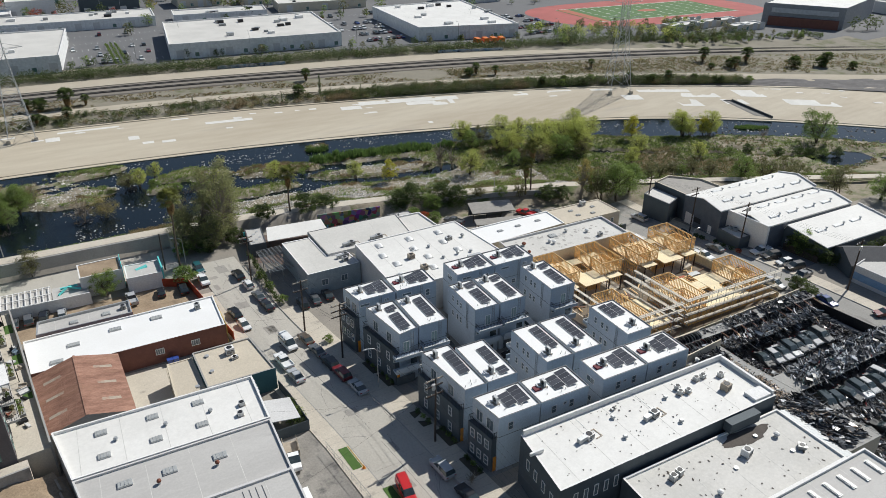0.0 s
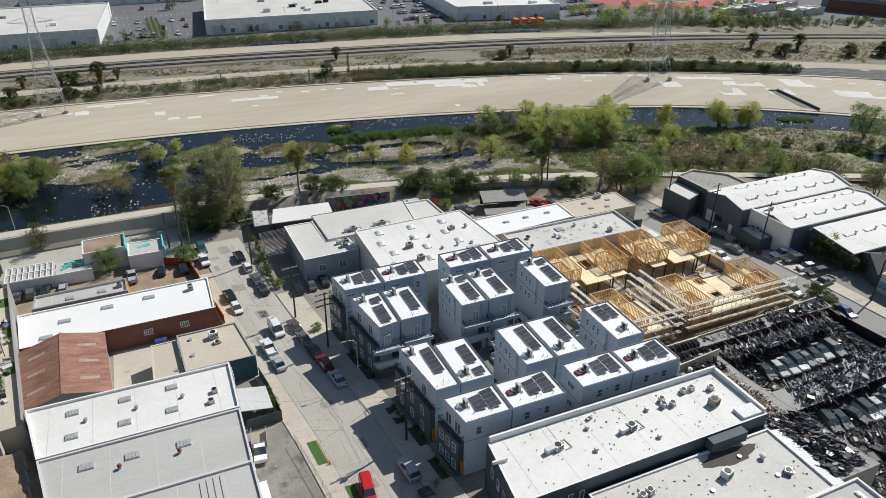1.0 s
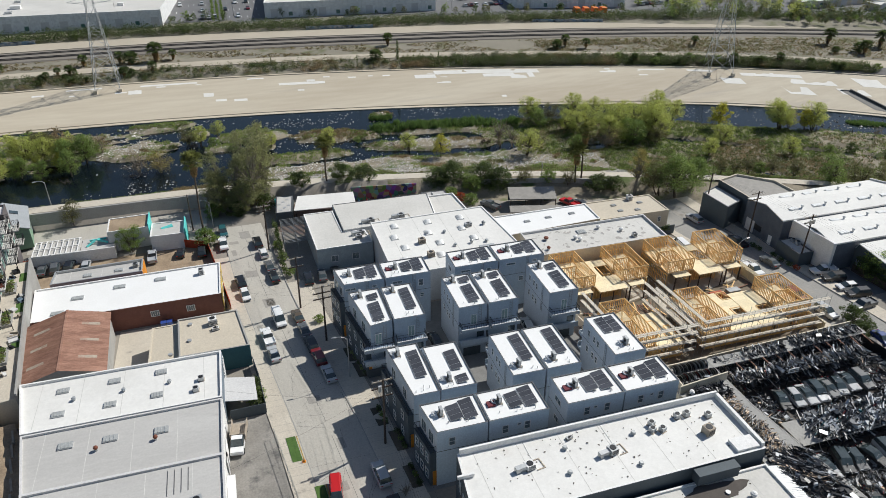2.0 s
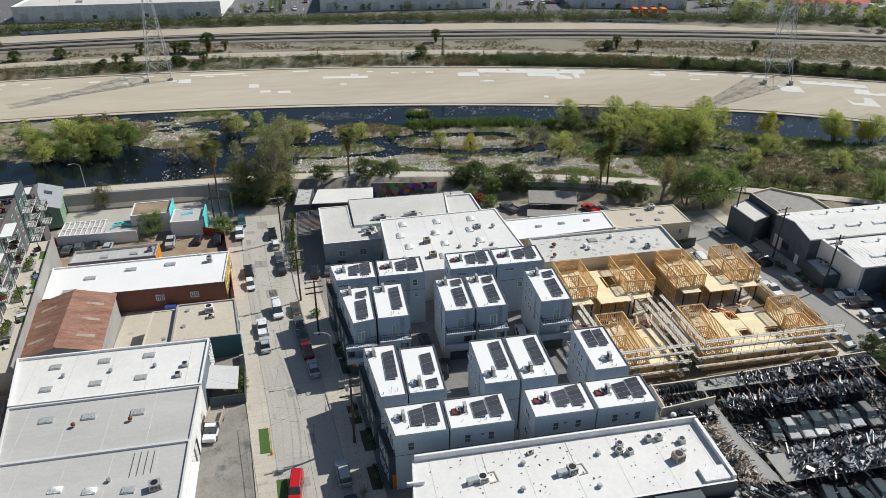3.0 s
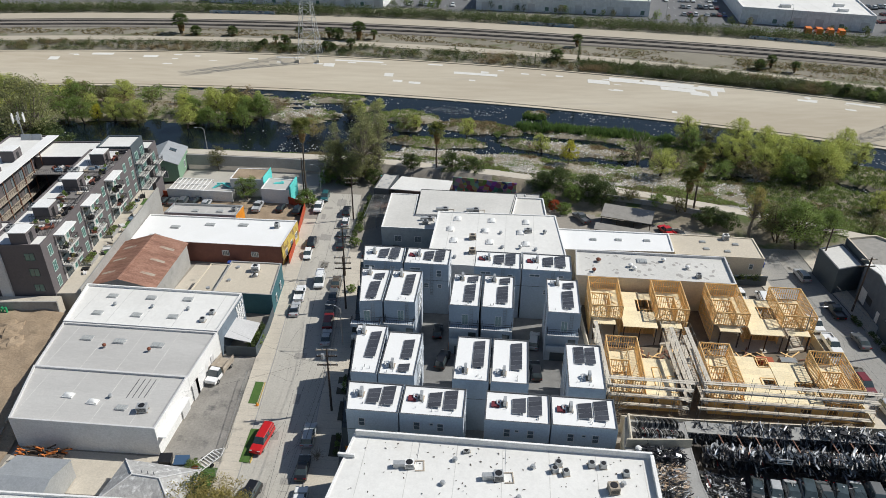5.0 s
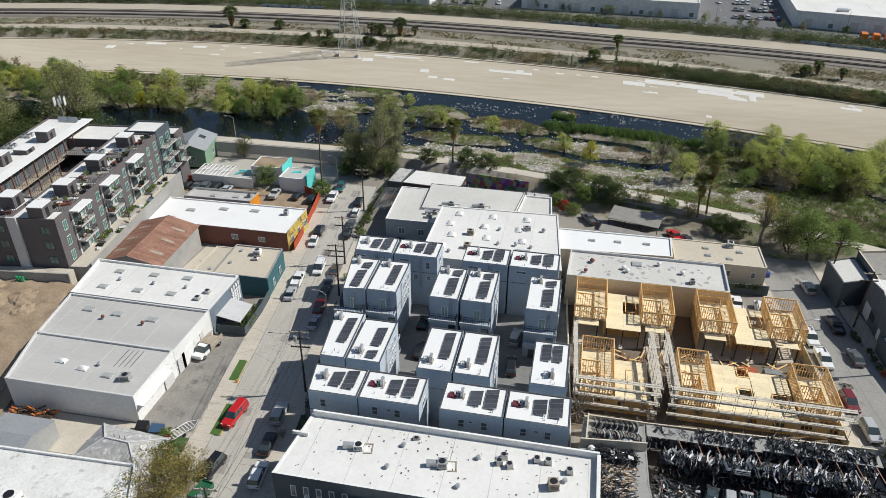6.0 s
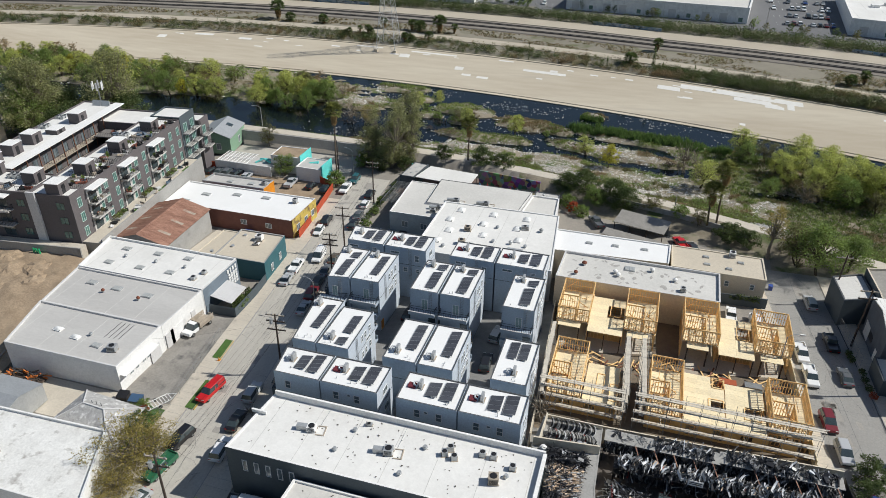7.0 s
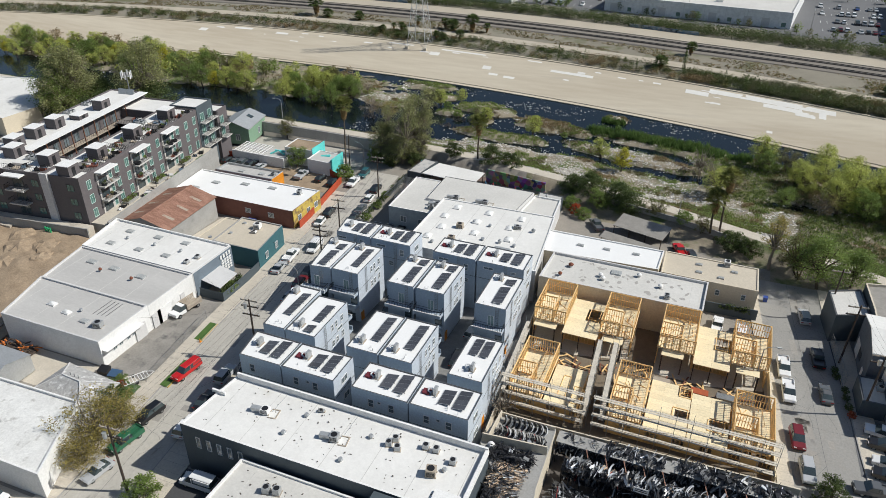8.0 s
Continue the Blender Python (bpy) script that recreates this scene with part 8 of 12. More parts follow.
def site_house(rooms, decks, holes, label, x0, x1, y0, y1, front):
    zb = near_z(x0, y0)
    t = thing("house_frame", (x0, y0, zb), label, "house frame", "house frames on the site")
    L = lambda x, y: (x - x0, y - y0)
    zd = DECK - zb
    random.seed(int(x0 + y0))
    for dx0, dy0, dx1, dy1 in decks:
        nx, ny = max(1, round((dx1 - dx0) / 2.44)), max(1, round((dy1 - dy0) / 1.22))
        wx, wy = (dx1 - dx0) / nx, (dy1 - dy0) / ny
        s = Shape()
        s.box(-wx / 2 + 0.006, -wy / 2 + 0.006, 0, wx / 2 - 0.006, wy / 2 - 0.006, 0.03)
        me = s.mesh("plywood_sheet", PLYWOOD)
        for i in range(nx):
            for j in range(ny):
                cx, cy = dx0 + (i + 0.5) * wx, dy0 + (j + 0.5) * wy
                if any(hx0 < cx < hx1 and hy0 < cy < hy1 for hx0, hy0, hx1, hy1 in holes):
                    continue
                o = new("plywood_sheet", me)
                o.parent = t
                o.location = (*L(cx, cy), zd)
        s = Shape()
        for k in range(int((dx1 - dx0) / 0.6) + 1):
            xx = min(dx1 - 0.05, dx0 + k * 0.6)
            cut = [(hy0, hy1) for hx0, hy0, hx1, hy1 in holes if hx0 - 0.4 < xx < hx1 + 0.4 and dy0 < hy1 and hy0 < dy1]
            ends = [dy0] + [e for h0, h1 in sorted(cut) for e in (max(dy0, h0), min(dy1, h1))] + [dy1]
            for ya, yb in zip(ends[::2], ends[1::2]):
                if yb - ya > 0.05:
                    s.box(xx - x0 - 0.03, ya - y0, zd - 0.3, xx - x0 + 0.03, yb - y0, zd - 0.003)
        s.put("joist", LUMBER, t)
        # storey below
        below = [((dx0, dy1), (dx1, dy1)), ((dx0, dy0 + 3.4), (dx1, dy0 + 3.4))]
        if front:
            below = [((dx0, dy0), (dx1, dy0)), ((dx0, dy1), (dx1, dy1)), ((dx0, dy0), (dx0, dy1)), ((dx1, dy0), (dx1, dy1))]
        for p, q in below:
            stud_wall(t, L(*p), L(*q), 0.15, zd - 0.5, 0.6)
        if not front:
            s = Shape()
            s.box(dx0 - x0, dy0 + 3.5 - y0, 0.15, dx1 - x0, dy0 + 3.54 - y0, zd - 0.35)
            s.put("back_sheathing", OSB, t)
            for xx in (dx0 + 0.2, (dx0 + dx1) / 2, dx1 - 0.2):
                s = Shape()
                s.beam((*L(xx, dy0 + 0.2), 0.1), (*L(xx, dy0 + 0.2), zd - 0.3), 0.16)
                s.put("post", OLD_WOOD, t)
    for rx0, ry0, rx1, ry1 in rooms:
        ny = max(1, round((ry1 - ry0 + 0.4) / 1.22))
        for half in range(2):
            for j in range(ny):
                w, d = (rx1 - rx0 + 0.3) / 2, (ry1 - ry0 + 0.4) / ny
                b = Shape()
                b.box(0, 0, 0, w - 0.01, d - 0.01, 0.03)
                o = b.put('floor_sheet', PLYWOOD, t)
                o.location = (rx0 - 0.15 - x0 + half * w, ry0 - 0.2 - y0 + j * d, zd)
        for p, q in (((rx0, ry0), (rx1, ry0)), ((rx0, ry1), (rx1, ry1)), ((rx0, ry0), (rx0, ry1)), ((rx1, ry0), (rx1, ry1))):
            if front or q[1] > ry0 + 1:
                stud_wall(t, L(*p), L(*q), 0.15, zd - 0.5, 0.6)
        z = zd + 0.03
        h = 2.7
        for p, q in (((rx0, ry0), (rx1, ry0)), ((rx0, ry1), (rx1, ry1)), ((rx0, ry0), (rx0, ry1)), ((rx1, ry0), (rx1, ry1))):
            stud_wall(t, L(*p), L(*q), z, h)
        my = ry0 + (ry1 - ry0) * 0.42
        stud_wall(t, L(rx0, my), L(rx0 + (rx1 - rx0) * 0.6, my), z, h, 0.41, False)
        stud_wall(t, L(rx0 + (rx1 - rx0) * 0.6, ry0), L(rx0 + (rx1 - rx0) * 0.6, my), z, h, 0.41, False)
        for k in range(16):
            s = Shape()
            a = Vector((*L(random.uniform(rx0 + 0.4, rx1 - 0.4), random.uniform(ry0 + 0.4, ry1 - 0.4)), z + 0.05))
            e = a + Vector((random.uniform(-2.2, 2.2), random.uniform(-2.2, 2.2), random.choice((0.0, 0.0, 1.8, 2.3))))
            e.x = min(max(e.x, rx0 - x0 + 0.1), rx1 - x0 - 0.1)
            e.y = min(max(e.y, ry0 - y0 + 0.1), ry1 - y0 - 0.1)
            s.beam(a, e, 0.08)
            s.put("brace", LUMBER, t)
    for hx0, hy0, hx1, hy1 in holes:
        s = Shape()
        for a, b in (((hx0, hy0), (hx1, hy0)), ((hx1, hy0), (hx1, hy1)), ((hx1, hy1), (hx0, hy1)), ((hx0, hy1), (hx0, hy0))):
            s.beam((*L(*a), zd + 0.08), (*L(*b), zd + 0.08), 0.12)
        s.put("hole_kerb", LUMBER, t)
    if front:
        # sheathed south wall with openings
        y = y0
        xa = x0
        k = 0
        while xa < x1 - 0.5:
            w = 1.9 if k % 2 else 2.0
            w = min(w, x1 - xa)
            s = Shape()
            if k % 2 == 1:
                a, b = xa - x0, xa + w - x0
                ring = [(a, 0.15), (b, 0.15), (b, zd - 0.02), (a, zd - 0.02), (a + 0.12, 0.5), (b - 0.12, 0.5), (b - 0.12, 2.5), (a + 0.12, 2.5)]
                v = [(px, -0.1, pz) for px, pz in ring] + [(px, -0.06, pz) for px, pz in ring]
                f = [(j, (j + 1) % 4, 4 + (j + 1) % 4, 4 + j) for j in range(4)]
                f += [tuple(8 + c for c in q[::-1]) for q in f] + [(4 + j, 4 + (j + 1) % 4, 12 + (j + 1) % 4, 12 + j) for j in range(4)]
                s.grid(v, f)
            else:
                s.box(xa - x0, -0.1, 0.15, xa + w - x0 - 0.01, -0.06, zd - 0.02)
            s.put("sheathing_panel", OSB, t)
            xa += w
            k += 1
    s = Shape()
    s.box(0, 0, -0.3, x1 - x0, y1 - y0, 0.13)
    s.put("slab", CONCRETE, t)
    return t


def scaffold(name, pts, levels, zb, label, width=1.1, bay=2.4):
    """Steel poles and plank runs along a line."""
    t = thing(name, (pts[0][0], pts[0][1], zb), label, "scaffold", "scaffolds on the site")
    ox, oy = pts[0]
    for (x0, y0), (x1, y1) in zip(pts, pts[1:]):
        d = Vector((x1 - x0, y1 - y0))
        nrm = Vector((-d.y, d.x)).normalized() * width
        n = max(1, round(d.length / bay))
        top = max(levels)
        for k in range(n + 1):
            p = Vector((x0 - ox, y0 - oy)) + d * k / n
            for q in (p, p + nrm):
                s = Shape()
                s.tube((q.x, q.y, 0), (q.x, q.y, top + 1.0), 0.03, 5)
                s.put("upright", STEEL, t)
            s = Shape()
            for z in levels:
                s.tube((p.x, p.y, z - 0.06), (p.x + nrm.x, p.y + nrm.y, z - 0.06), 0.025, 5)
            s.put("transom", STEEL, t)
        for z in levels:
            for e in range(2):
                f = 0.3 + e * 0.4
                a = Vector((x0 - ox, y0 - oy)) + nrm * f
                k0 = 0
                while k0 < n:
                    k1 = min(n, k0 + 2)
                    j = random.uniform(-0.15, 0.15)
                    pa, pb = a + d * k0 / n, a + d * k1 / n
                    u = (pb - pa).normalized() * (0.2 + j)
                    w = nrm.normalized() * 0.17
                    s = Shape()
                    za, zb2 = z + random.uniform(0, 0.03), z + random.uniform(0, 0.03)
                    A, B = pa - u, pb + u
                    q = [(A.x - w.x, A.y - w.y, za), (B.x - w.x, B.y - w.y, zb2), (B.x + w.x, B.y + w.y, zb2), (A.x + w.x, A.y + w.y, za)]
                    s.grid(q + [(x, y, zz + 0.045) for x, y, zz in q], [(0, 1, 5, 4), (1, 2, 6, 5), (2, 3, 7, 6), (3, 0, 4, 7), (4, 5, 6, 7), (3, 2, 1, 0)])
                    s.put("plank", PLANK, t)
                    k0 = k1
            for rz in (1.0,):
                s = Shape()
                s.tube((x0 - ox, y0 - oy, z + rz), (x1 - ox, y1 - oy, z + rz), 0.016, 4)
                s.put("rail", STEEL, t)
    return t


def building_site():
    random.seed(77)
    pad("site_ground", [(81.6, 76), (122, 79), (121.2, 112), (79.2, 112)], 0.03, material_once("site dirt", (0.2, 0.16, 0.115), 0.95), "trodden brown dirt of the building site", "ground")
    site_house([(80.8, 101.6, 86.4, 111.2), (92.7, 101.8, 98.2, 111.2)], [(86.5, 99.2, 92.6, 110.6)], [(90.0, 104.8, 91.9, 108.0)], "timber frame of a house with plywood decks", 80.8, 98.2, 98.6, 111.3, False)
    site_house([(102.8, 101.6, 108.7, 111.2), (114.7, 101.9, 120.4, 111.2)], [(108.8, 99.2, 114.6, 110.6)], [(112, 104.5, 114.0, 108.0)], "timber frame of a house with plywood decks", 102.8, 120.4, 98.6, 111.3, False)
    site_house([(82.4, 81.4, 87.6, 92.6)], [(88.0, 81.0, 93.2, 90.4)], [(89.8, 83, 91.0, 88), (92.0, 82, 93.1, 86)], "low timber house frame behind scaffolding", 82.4, 93.2, 81.0, 93.2, True)
    site_house([(97.9, 81.5, 102.8, 92.3), (115.6, 82.6, 121.0, 91.9)], [(103.2, 81.0, 109.4, 92.6), (109.5, 81.0, 115.2, 91.6)], [(107.6, 90.0, 109.4, 92.4), (107.0, 84.9, 109.2, 87.2), (112.2, 84.0, 114.6, 86.4)], "long timber house frame with pale plywood decks", 97.8, 121.2, 81.0, 92.5, True)
    # porch decks that stick out to the south
    for x0, x1 in ((81.2, 85.2), (93.4, 97.0), (103.6, 107.2), (115.6, 119.2)):
        t = thing("porch_deck", (x0, 99.7, near_z(x0, 97)), "plywood porch deck on timber posts", "deck", "porch decks")
        zd = 3.62 - near_z(x0, 97)
        s = Shape()
        s.box(0, 0, zd, x1 - x0, 1.68, zd + 0.12)
        s.put("deck", PLYWOOD, t)
        for xx in (0.15, x1 - x0 - 0.15):
            s = Shape()
            s.beam((xx, 0.2, 0), (xx, 0.2, zd), 0.22)
            s.put("post", OLD_WOOD, t)
    scaffold("scaffold", [(81.6, 79.4), (94.4, 79.4)], (1.9, 3.7, 5.5, 7.1), near_z(88, 78), "grey plank scaffold along the site's south side")
    scaffold("scaffold", [(96.0, 79.3), (121.6, 79.3)], (1.9, 3.7, 5.5, 7.1), near_z(108, 78), "long grey plank scaffold along the site's south side")
    scaffold("scaffold", [(95.0, 81.0), (94.2, 95.5)], (2.6, 4.6, 6.3), near_z(94, 88), "plank scaffold between two house frames", 0.9)
    scaffold("scaffold", [(97.6, 81.0), (96.8, 95.5)], (2.6, 4.6, 6.3), near_z(97, 88), "plank scaffold between two house frames", 0.9)
    scaffold("scaffold", [(82.2, 79.8), (81.4, 96.5)], (4.4, 6.0), near_z(82, 88), "plank scaffold beside the townhouses", 0.8)
    # lumber stacks and rubble in the aisle
    for k in range(64):
        x, y = random.uniform(83, 119), random.uniform(93.4, 98.6)
        s = Shape()
        z = near_z(x, y) + 0.05 + random.uniform(0, 0.5)
        a = random.uniform(0, 3.14)
        s.box(-1.4, -0.12, 0, 1.4, 0.12, 0.08, pose(x, y, z, random.uniform(-6, 6), random.uniform(-8, 8), math.degrees(a)))
        tagged(s.put("loose_plank", LUMBER if k % 3 else material_once("red-brown board", (0.2, 0.08, 0.045))), "loose timber plank lying on the site", "plank", "loose planks")
    for x, y, m, lab in ((110.6, 95.4, material_once("orange tarpaulin", (0.42, 0.09, 0.03)), "stack of lumber under an orange tarpaulin"), (114.6, 95.6, STEEL, "stack of grey bundled sheets"), (104.5, 96.0, PALE_WOOD, "stack of pale boards")):
        t = thing("material_stack", (x, y, near_z(x, y)), lab, "material stack", "material stacks")
        for k in range(4):
            s = Shape()
            s.box(-1.5 + 0.05 * k, -0.7, k * 0.28, 1.5 - 0.04 * k, 0.7, k * 0.28 + 0.26)
            s.put("layer", m, t)
    fence("site_fence", [(121.8, 79), (121.2, 97), (120.9, 111)], 2.0, PLYWOOD, "plywood hoarding along the site", 2.4)
    park("pickup", WHITE, 112.2, 117.6, 88, "parked beside a hall")
    park("van", WHITE, 116.4, 116.6, 88, "parked beside a hall")


# ---- scrap yard ----
def bent(s, p, r, turn, tilt, span, w, k=0):
    """A bent strip: part of a bumper, bar or wing."""
    m = Matrix.Translation(p) @ Euler((tilt, random.uniform(-0.4, 0.4), turn)).to_matrix().to_4x4()
    n = 5
    v = []
    for i in range(n + 1):
        a = -span / 2 + span * i / n
        for e in (0, w):
            v.append(m @ Vector((r * math.sin(a), r * math.cos(a) - r, e)))
    s.grid(v, [(2 * i, 2 * i + 2, 2 * i + 3, 2 * i + 1) for i in range(n)], k)


def bumper_rows(x0, x1, y, z, n, mats):
    """Curved bumper skins leaning one behind another."""
    made = {}
    for k in range(n):
        m = mats[k % len(mats)]
        if m not in made:
            s, j = Shape(), 10
            for i in range(j):
                a, b = (-0.95 + 1.9 * i / j), (-0.95 + 1.9 * (i + 1) / j)
                for r0, r1, h0, h1 in ((1.0, 1.04, 0.0, 0.22), (1.04, 0.98, 0.22, 0.42)):
                    q = [(r0 * math.sin(a), r0 * math.cos(a), h0), (r0 * math.sin(b), r0 * math.cos(b), h0), (r1 * math.sin(b), r1 * math.cos(b), h1), (r1 * math.sin(a), r1 * math.cos(a), h1)]
                    s.poly(q).poly([(px * 0.95, py * 0.95, pz) for px, py, pz in q[::-1]])
            made[m] = s.mesh("bumper", m)
        o = new("bumper", made[m])
        o.matrix_basis = pose(x0 + (x1 - x0) * k / n - 0.75, y + random.uniform(-0.12, 0.12), z + 0.1 + random.uniform(0, 0.12), random.uniform(-8, 8), 38 + random.uniform(-10, 10), -90 + random.uniform(-9, 9))
        tagged(o, "curved car bumper skin leaning in a row on a roof", "bumper", "bumpers in rows")


def scrap(name, x0, y0, x1, y1, z, n, mats, label, height=0.8, size=1.0, seed=1, turn=None):
    random.seed(seed)
    s = Shape()
    for _ in range(n):
        x, y = random.uniform(x0, x1), random.uniform(y0, y1)
        bump = 0.55 + 0.75 * noise.noise((x * 0.45, y * 0.45, seed))
        zz = z + height * random.random() ** 1.3 * max(0.1, bump)
        k = random.choices(range(len(mats)), [m[1] for m in mats])[0]
        a = random.uniform(0, 6.28) if turn is None else turn + random.gauss(0, 0.3)
        q = random.random()
        if q < 0.66:
            bent(s, Vector((x, y, zz + 0.1)), size * random.uniform(0.5, 1.5), a, random.uniform(-1.5, 1.5), random.uniform(0.9, 2.3), size * random.choice((0.05, 0.07, 0.09, 0.12, 0.24)), k)
        elif q < 0.92:
            u = Vector((math.cos(a), math.sin(a), random.uniform(-0.12, 0.2))) * size * random.uniform(0.4, 1.1)
            s.tube(Vector((x, y, zz + 0.1)) - u, Vector((x, y, zz + 0.1)) + u, size * random.choice((0.03, 0.05, 0.09, 0.13)), 5, k=k)
        else:
            b = size * random.uniform(0.15, 0.5)
            s.box(-b, -b * 0.6, 0, b, b * 0.6, b * 0.7, pose(x, y, zz, random.uniform(-25, 25), random.uniform(-25, 25), random.uniform(0, 180)), k)
    ob = s.put(name, tuple(m[0] for m in mats))
    return tagged(ob, label, "scrap metal", kind="stuff")


def scrap_yard():
    oily = material_once("oily yard ground", (0.12, 0.105, 0.095), 0.9)
    pad("scrap_yard_ground", [(92, 20), (134, 20), (126.5, 77.4), (90, 77.2)], 0.04, oily, "oily dark ground of the scrap yard", "ground")
    DARK = material_once("dark scrap metal", (0.028, 0.028, 0.031), 0.3)
    MID = material_once("grey scrap metal", (0.2, 0.205, 0.21), 0.35)
    BRIGHT = material_once("bright scrap metal", (0.6, 0.62, 0.64), 0.3)
    COPPER = material_once("brown axle metal", (0.62, 0.46, 0.32), 0.45)
    TRIM = material_once("red scrap paint", (0.3, 0.03, 0.03))
    BLUEISH = material_once("blue-green scrap paint", (0.06, 0.2, 0.22), 0.4)
    mix = ((DARK, 6), (MID, 2.6), (BRIGHT, 1.5), (TRIM, 0.1), (COPPER, 0.25))
    shiny = ((DARK, 4.5), (MID, 2.8), (BRIGHT, 2.8), (TRIM, 0.15), (BLUEISH, 0.25))
    # storehouse whose flat roof carries sorted parts
    t, o = flat_building("parts_store", [(86.4, 40), (95.4, 40), (93.8, 50), (92.1, 62), (91.9, 73.4), (83.4, 73.4), (82.6, 67.0), (85.7, 62.9)], 6.0, 0.03, BEIGE_WALL, CONCRETE_WALL, "low storehouse with vehicle parts heaped on its roof", "storehouse", CONCRETE_WALL, rim=0.2)
    for (xa, ya), (xb, yb), h in (((82.8, 67.3), (91.9, 68.2), 1.5), ((83.7, 73.2), (91.8, 73.2), 0.6), ((83.6, 67.6), (83.8, 73.0), 1.1)):
        s = Shape()
        s.wallstrip([(xa - o.x, ya - o.y), (xb - o.x, yb - o.y)], 5.98 - o.z, 6.0 + h - o.z, 0.2)
        s.put("parapet", BEIGE_WALL, t)
    zr = 6.0
    bumper_rows(84.4, 91.2, 69.9, zr, 34, (DARK, DARK, BRIGHT, DARK, MID, DARK, TRIM, DARK, BRIGHT, DARK))
    bumper_rows(84.6, 91.0, 72.1, zr, 30, (DARK, BRIGHT, DARK, DARK, MID, BRIGHT, DARK))
    scrap("scrap_pile", 84.2, 68.7, 91.4, 69.4, zr, 120, ((DARK, 6), (BRIGHT, 1.0), (MID, 0.6)), "loose trim below the bumper rows", 0.5, 0.8, 41, 1.3)
    scrap("scrap_pile", 84.6, 64.8, 90.4, 67.0, zr, 480, ((DARK, 9), (MID, 0.8), (BRIGHT, 0.4)), "tangled heap of black plastic parts on a roof", 0.8, 1.0, 42)
    scrap("axle_pile", 86.0, 59.2, 90.2, 64.5, zr, 640, ((COPPER, 6), (DARK, 2.2), (BRIGHT, 1.6), (MID, 1.4)), "heap of brown axles and shafts on a roof", 0.7, 0.62, 43, 0.4)
    scrap("axle_pile", 88.0, 53.0, 90.9, 58.8, zr, 520, ((COPPER, 5), (DARK, 3.5), (BRIGHT, 1.4), (MID, 1.4)), "heap of brown axles and shafts on a roof", 0.8, 0.62, 46, 0.6)
    scrap("scrap_pile", 85.9, 53, 88.2, 64, zr, 700, ((DARK, 6), (MID, 1), (COPPER, 1)), "dark heap of suspension parts on a roof", 0.8, 0.7, 44)
    scrap("scrap_pile", 87.2, 41, 93.2, 52.4, zr, 1000, ((DARK, 7), (MID, 1.5), (BRIGHT, 1.0), (COPPER, 0.5)), "heap of long black bars on a roof", 0.9, 1.25, 45, 2.4)
    s = Shape()
    s.tube((0, 0, 0), (0, 0, 0.35), 0.55, 12, 0.2)
    ob = s.put("satellite_dish", WHITE_PAINT)
    ob.matrix_basis = pose(84.4, 66.4, zr + 0.62, 40, 0, 20)
    tagged(ob, "white satellite dish among scrap on a roof", "satellite dish")
    fence("yard_wall", [(83.4, 75.6), (104, 76.0), (124.6, 76.6)], 3.4, BEIGE_WALL, "cream block wall between scrap yard and building site", 4, th=0.2)
    # racks: black shelving stacked with parts
    for i, (x0, n, y, top, deep) in enumerate(((92.4, 6, 74.2, 5.2, 2.2), (108.2, 6, 74.6, 5.2, 2.2), (94.2, 5, 70.2, 4.3, 2.2), (107.4, 5, 70.4, 4.3, 2.2), (95.6, 6, 59.2, 3.7, 4.8), (111.4, 6, 59.6, 3.7, 4.8))):
        zb = near_z(x0, y) + 0.04
        h = top - zb
        low = i > 3
        t = thing("parts_rack", (x0, y, zb), "black steel rack stacked with vehicle parts" if not low else "concrete topped rack stacked with doors and wings", "rack", "scrap yard racks")
        for k in range(n + 1):
            for yy in (0, -deep + 0.2):
                s = Shape()
                s.beam((k * 2.6, yy, 0), (k * 2.6, yy, h), 0.12)
                s.put("upright", BLACK_METAL, t)
        for z in (h * 0.5, h):
            s = Shape()
            s.box(-0.1, -deep, z - 0.1, n * 2.6 + 0.1, 0.1, z)
            s.put("shelf", CONCRETE_WALL if z == h and (i < 2 or low) else BLACK_METAL, t)
        xe = x0 + n * 2.6
        if i < 2:
            scrap("rack_load", x0 + (6.4 if i == 0 else 0.6), y - 1.7, xe - 0.6, y, top, 190 if i == 0 else 330, ((DARK, 8), (MID, 2), (BRIGHT, 0.5)), "dark vehicle parts laid in bundles on a rack", 0.6, 1.0, 50 + i, 1.3)
            scrap("rack_load", x0 + 1.0, y - 1.7, x0 + 5.8, y, top, 50, ((MID, 3), (DARK, 2)), "grey odds and ends strewn on a rack", 0.2, 0.7, 55 + i)
        elif low:
            scrap("rack_load", x0 + (3.2 if i == 4 else 0.4), y - 4.4, xe, y + 0.2, top, 700, shiny, "doors, wings and bright trim laid on a rack", 1.0, 1.3, 50 + i, 0.7)
        else:
            scrap("rack_load", x0 + 0.2, y - 1.9, xe, y, top, 330, mix, "vehicle parts laid on a rack", 0.9, 1.0, 50 + i, 1.3)
            random.seed(150 + i)
            s = Shape()
            for k in range(70):
                u = random.uniform(0.3, n * 2.6 - 0.3)
                bent(s, Vector((x0 + u, y - 0.9 + random.uniform(-0.5, 0.5), top + random.uniform(0.35, 1.0))), random.uniform(0.9, 1.6), 1.35 + random.gauss(0, 0.3), random.uniform(-1.4, 1.4), random.uniform(1.0, 1.9), random.choice((0.14, 0.2, 0.3)), random.choice((0, 0, 0, 1, 2)))
            tagged(s.put("wing_row", (BRIGHT, MID, DARK)), "row of curved silver wings and bumper skins on a rack", "scrap metal", kind="stuff")
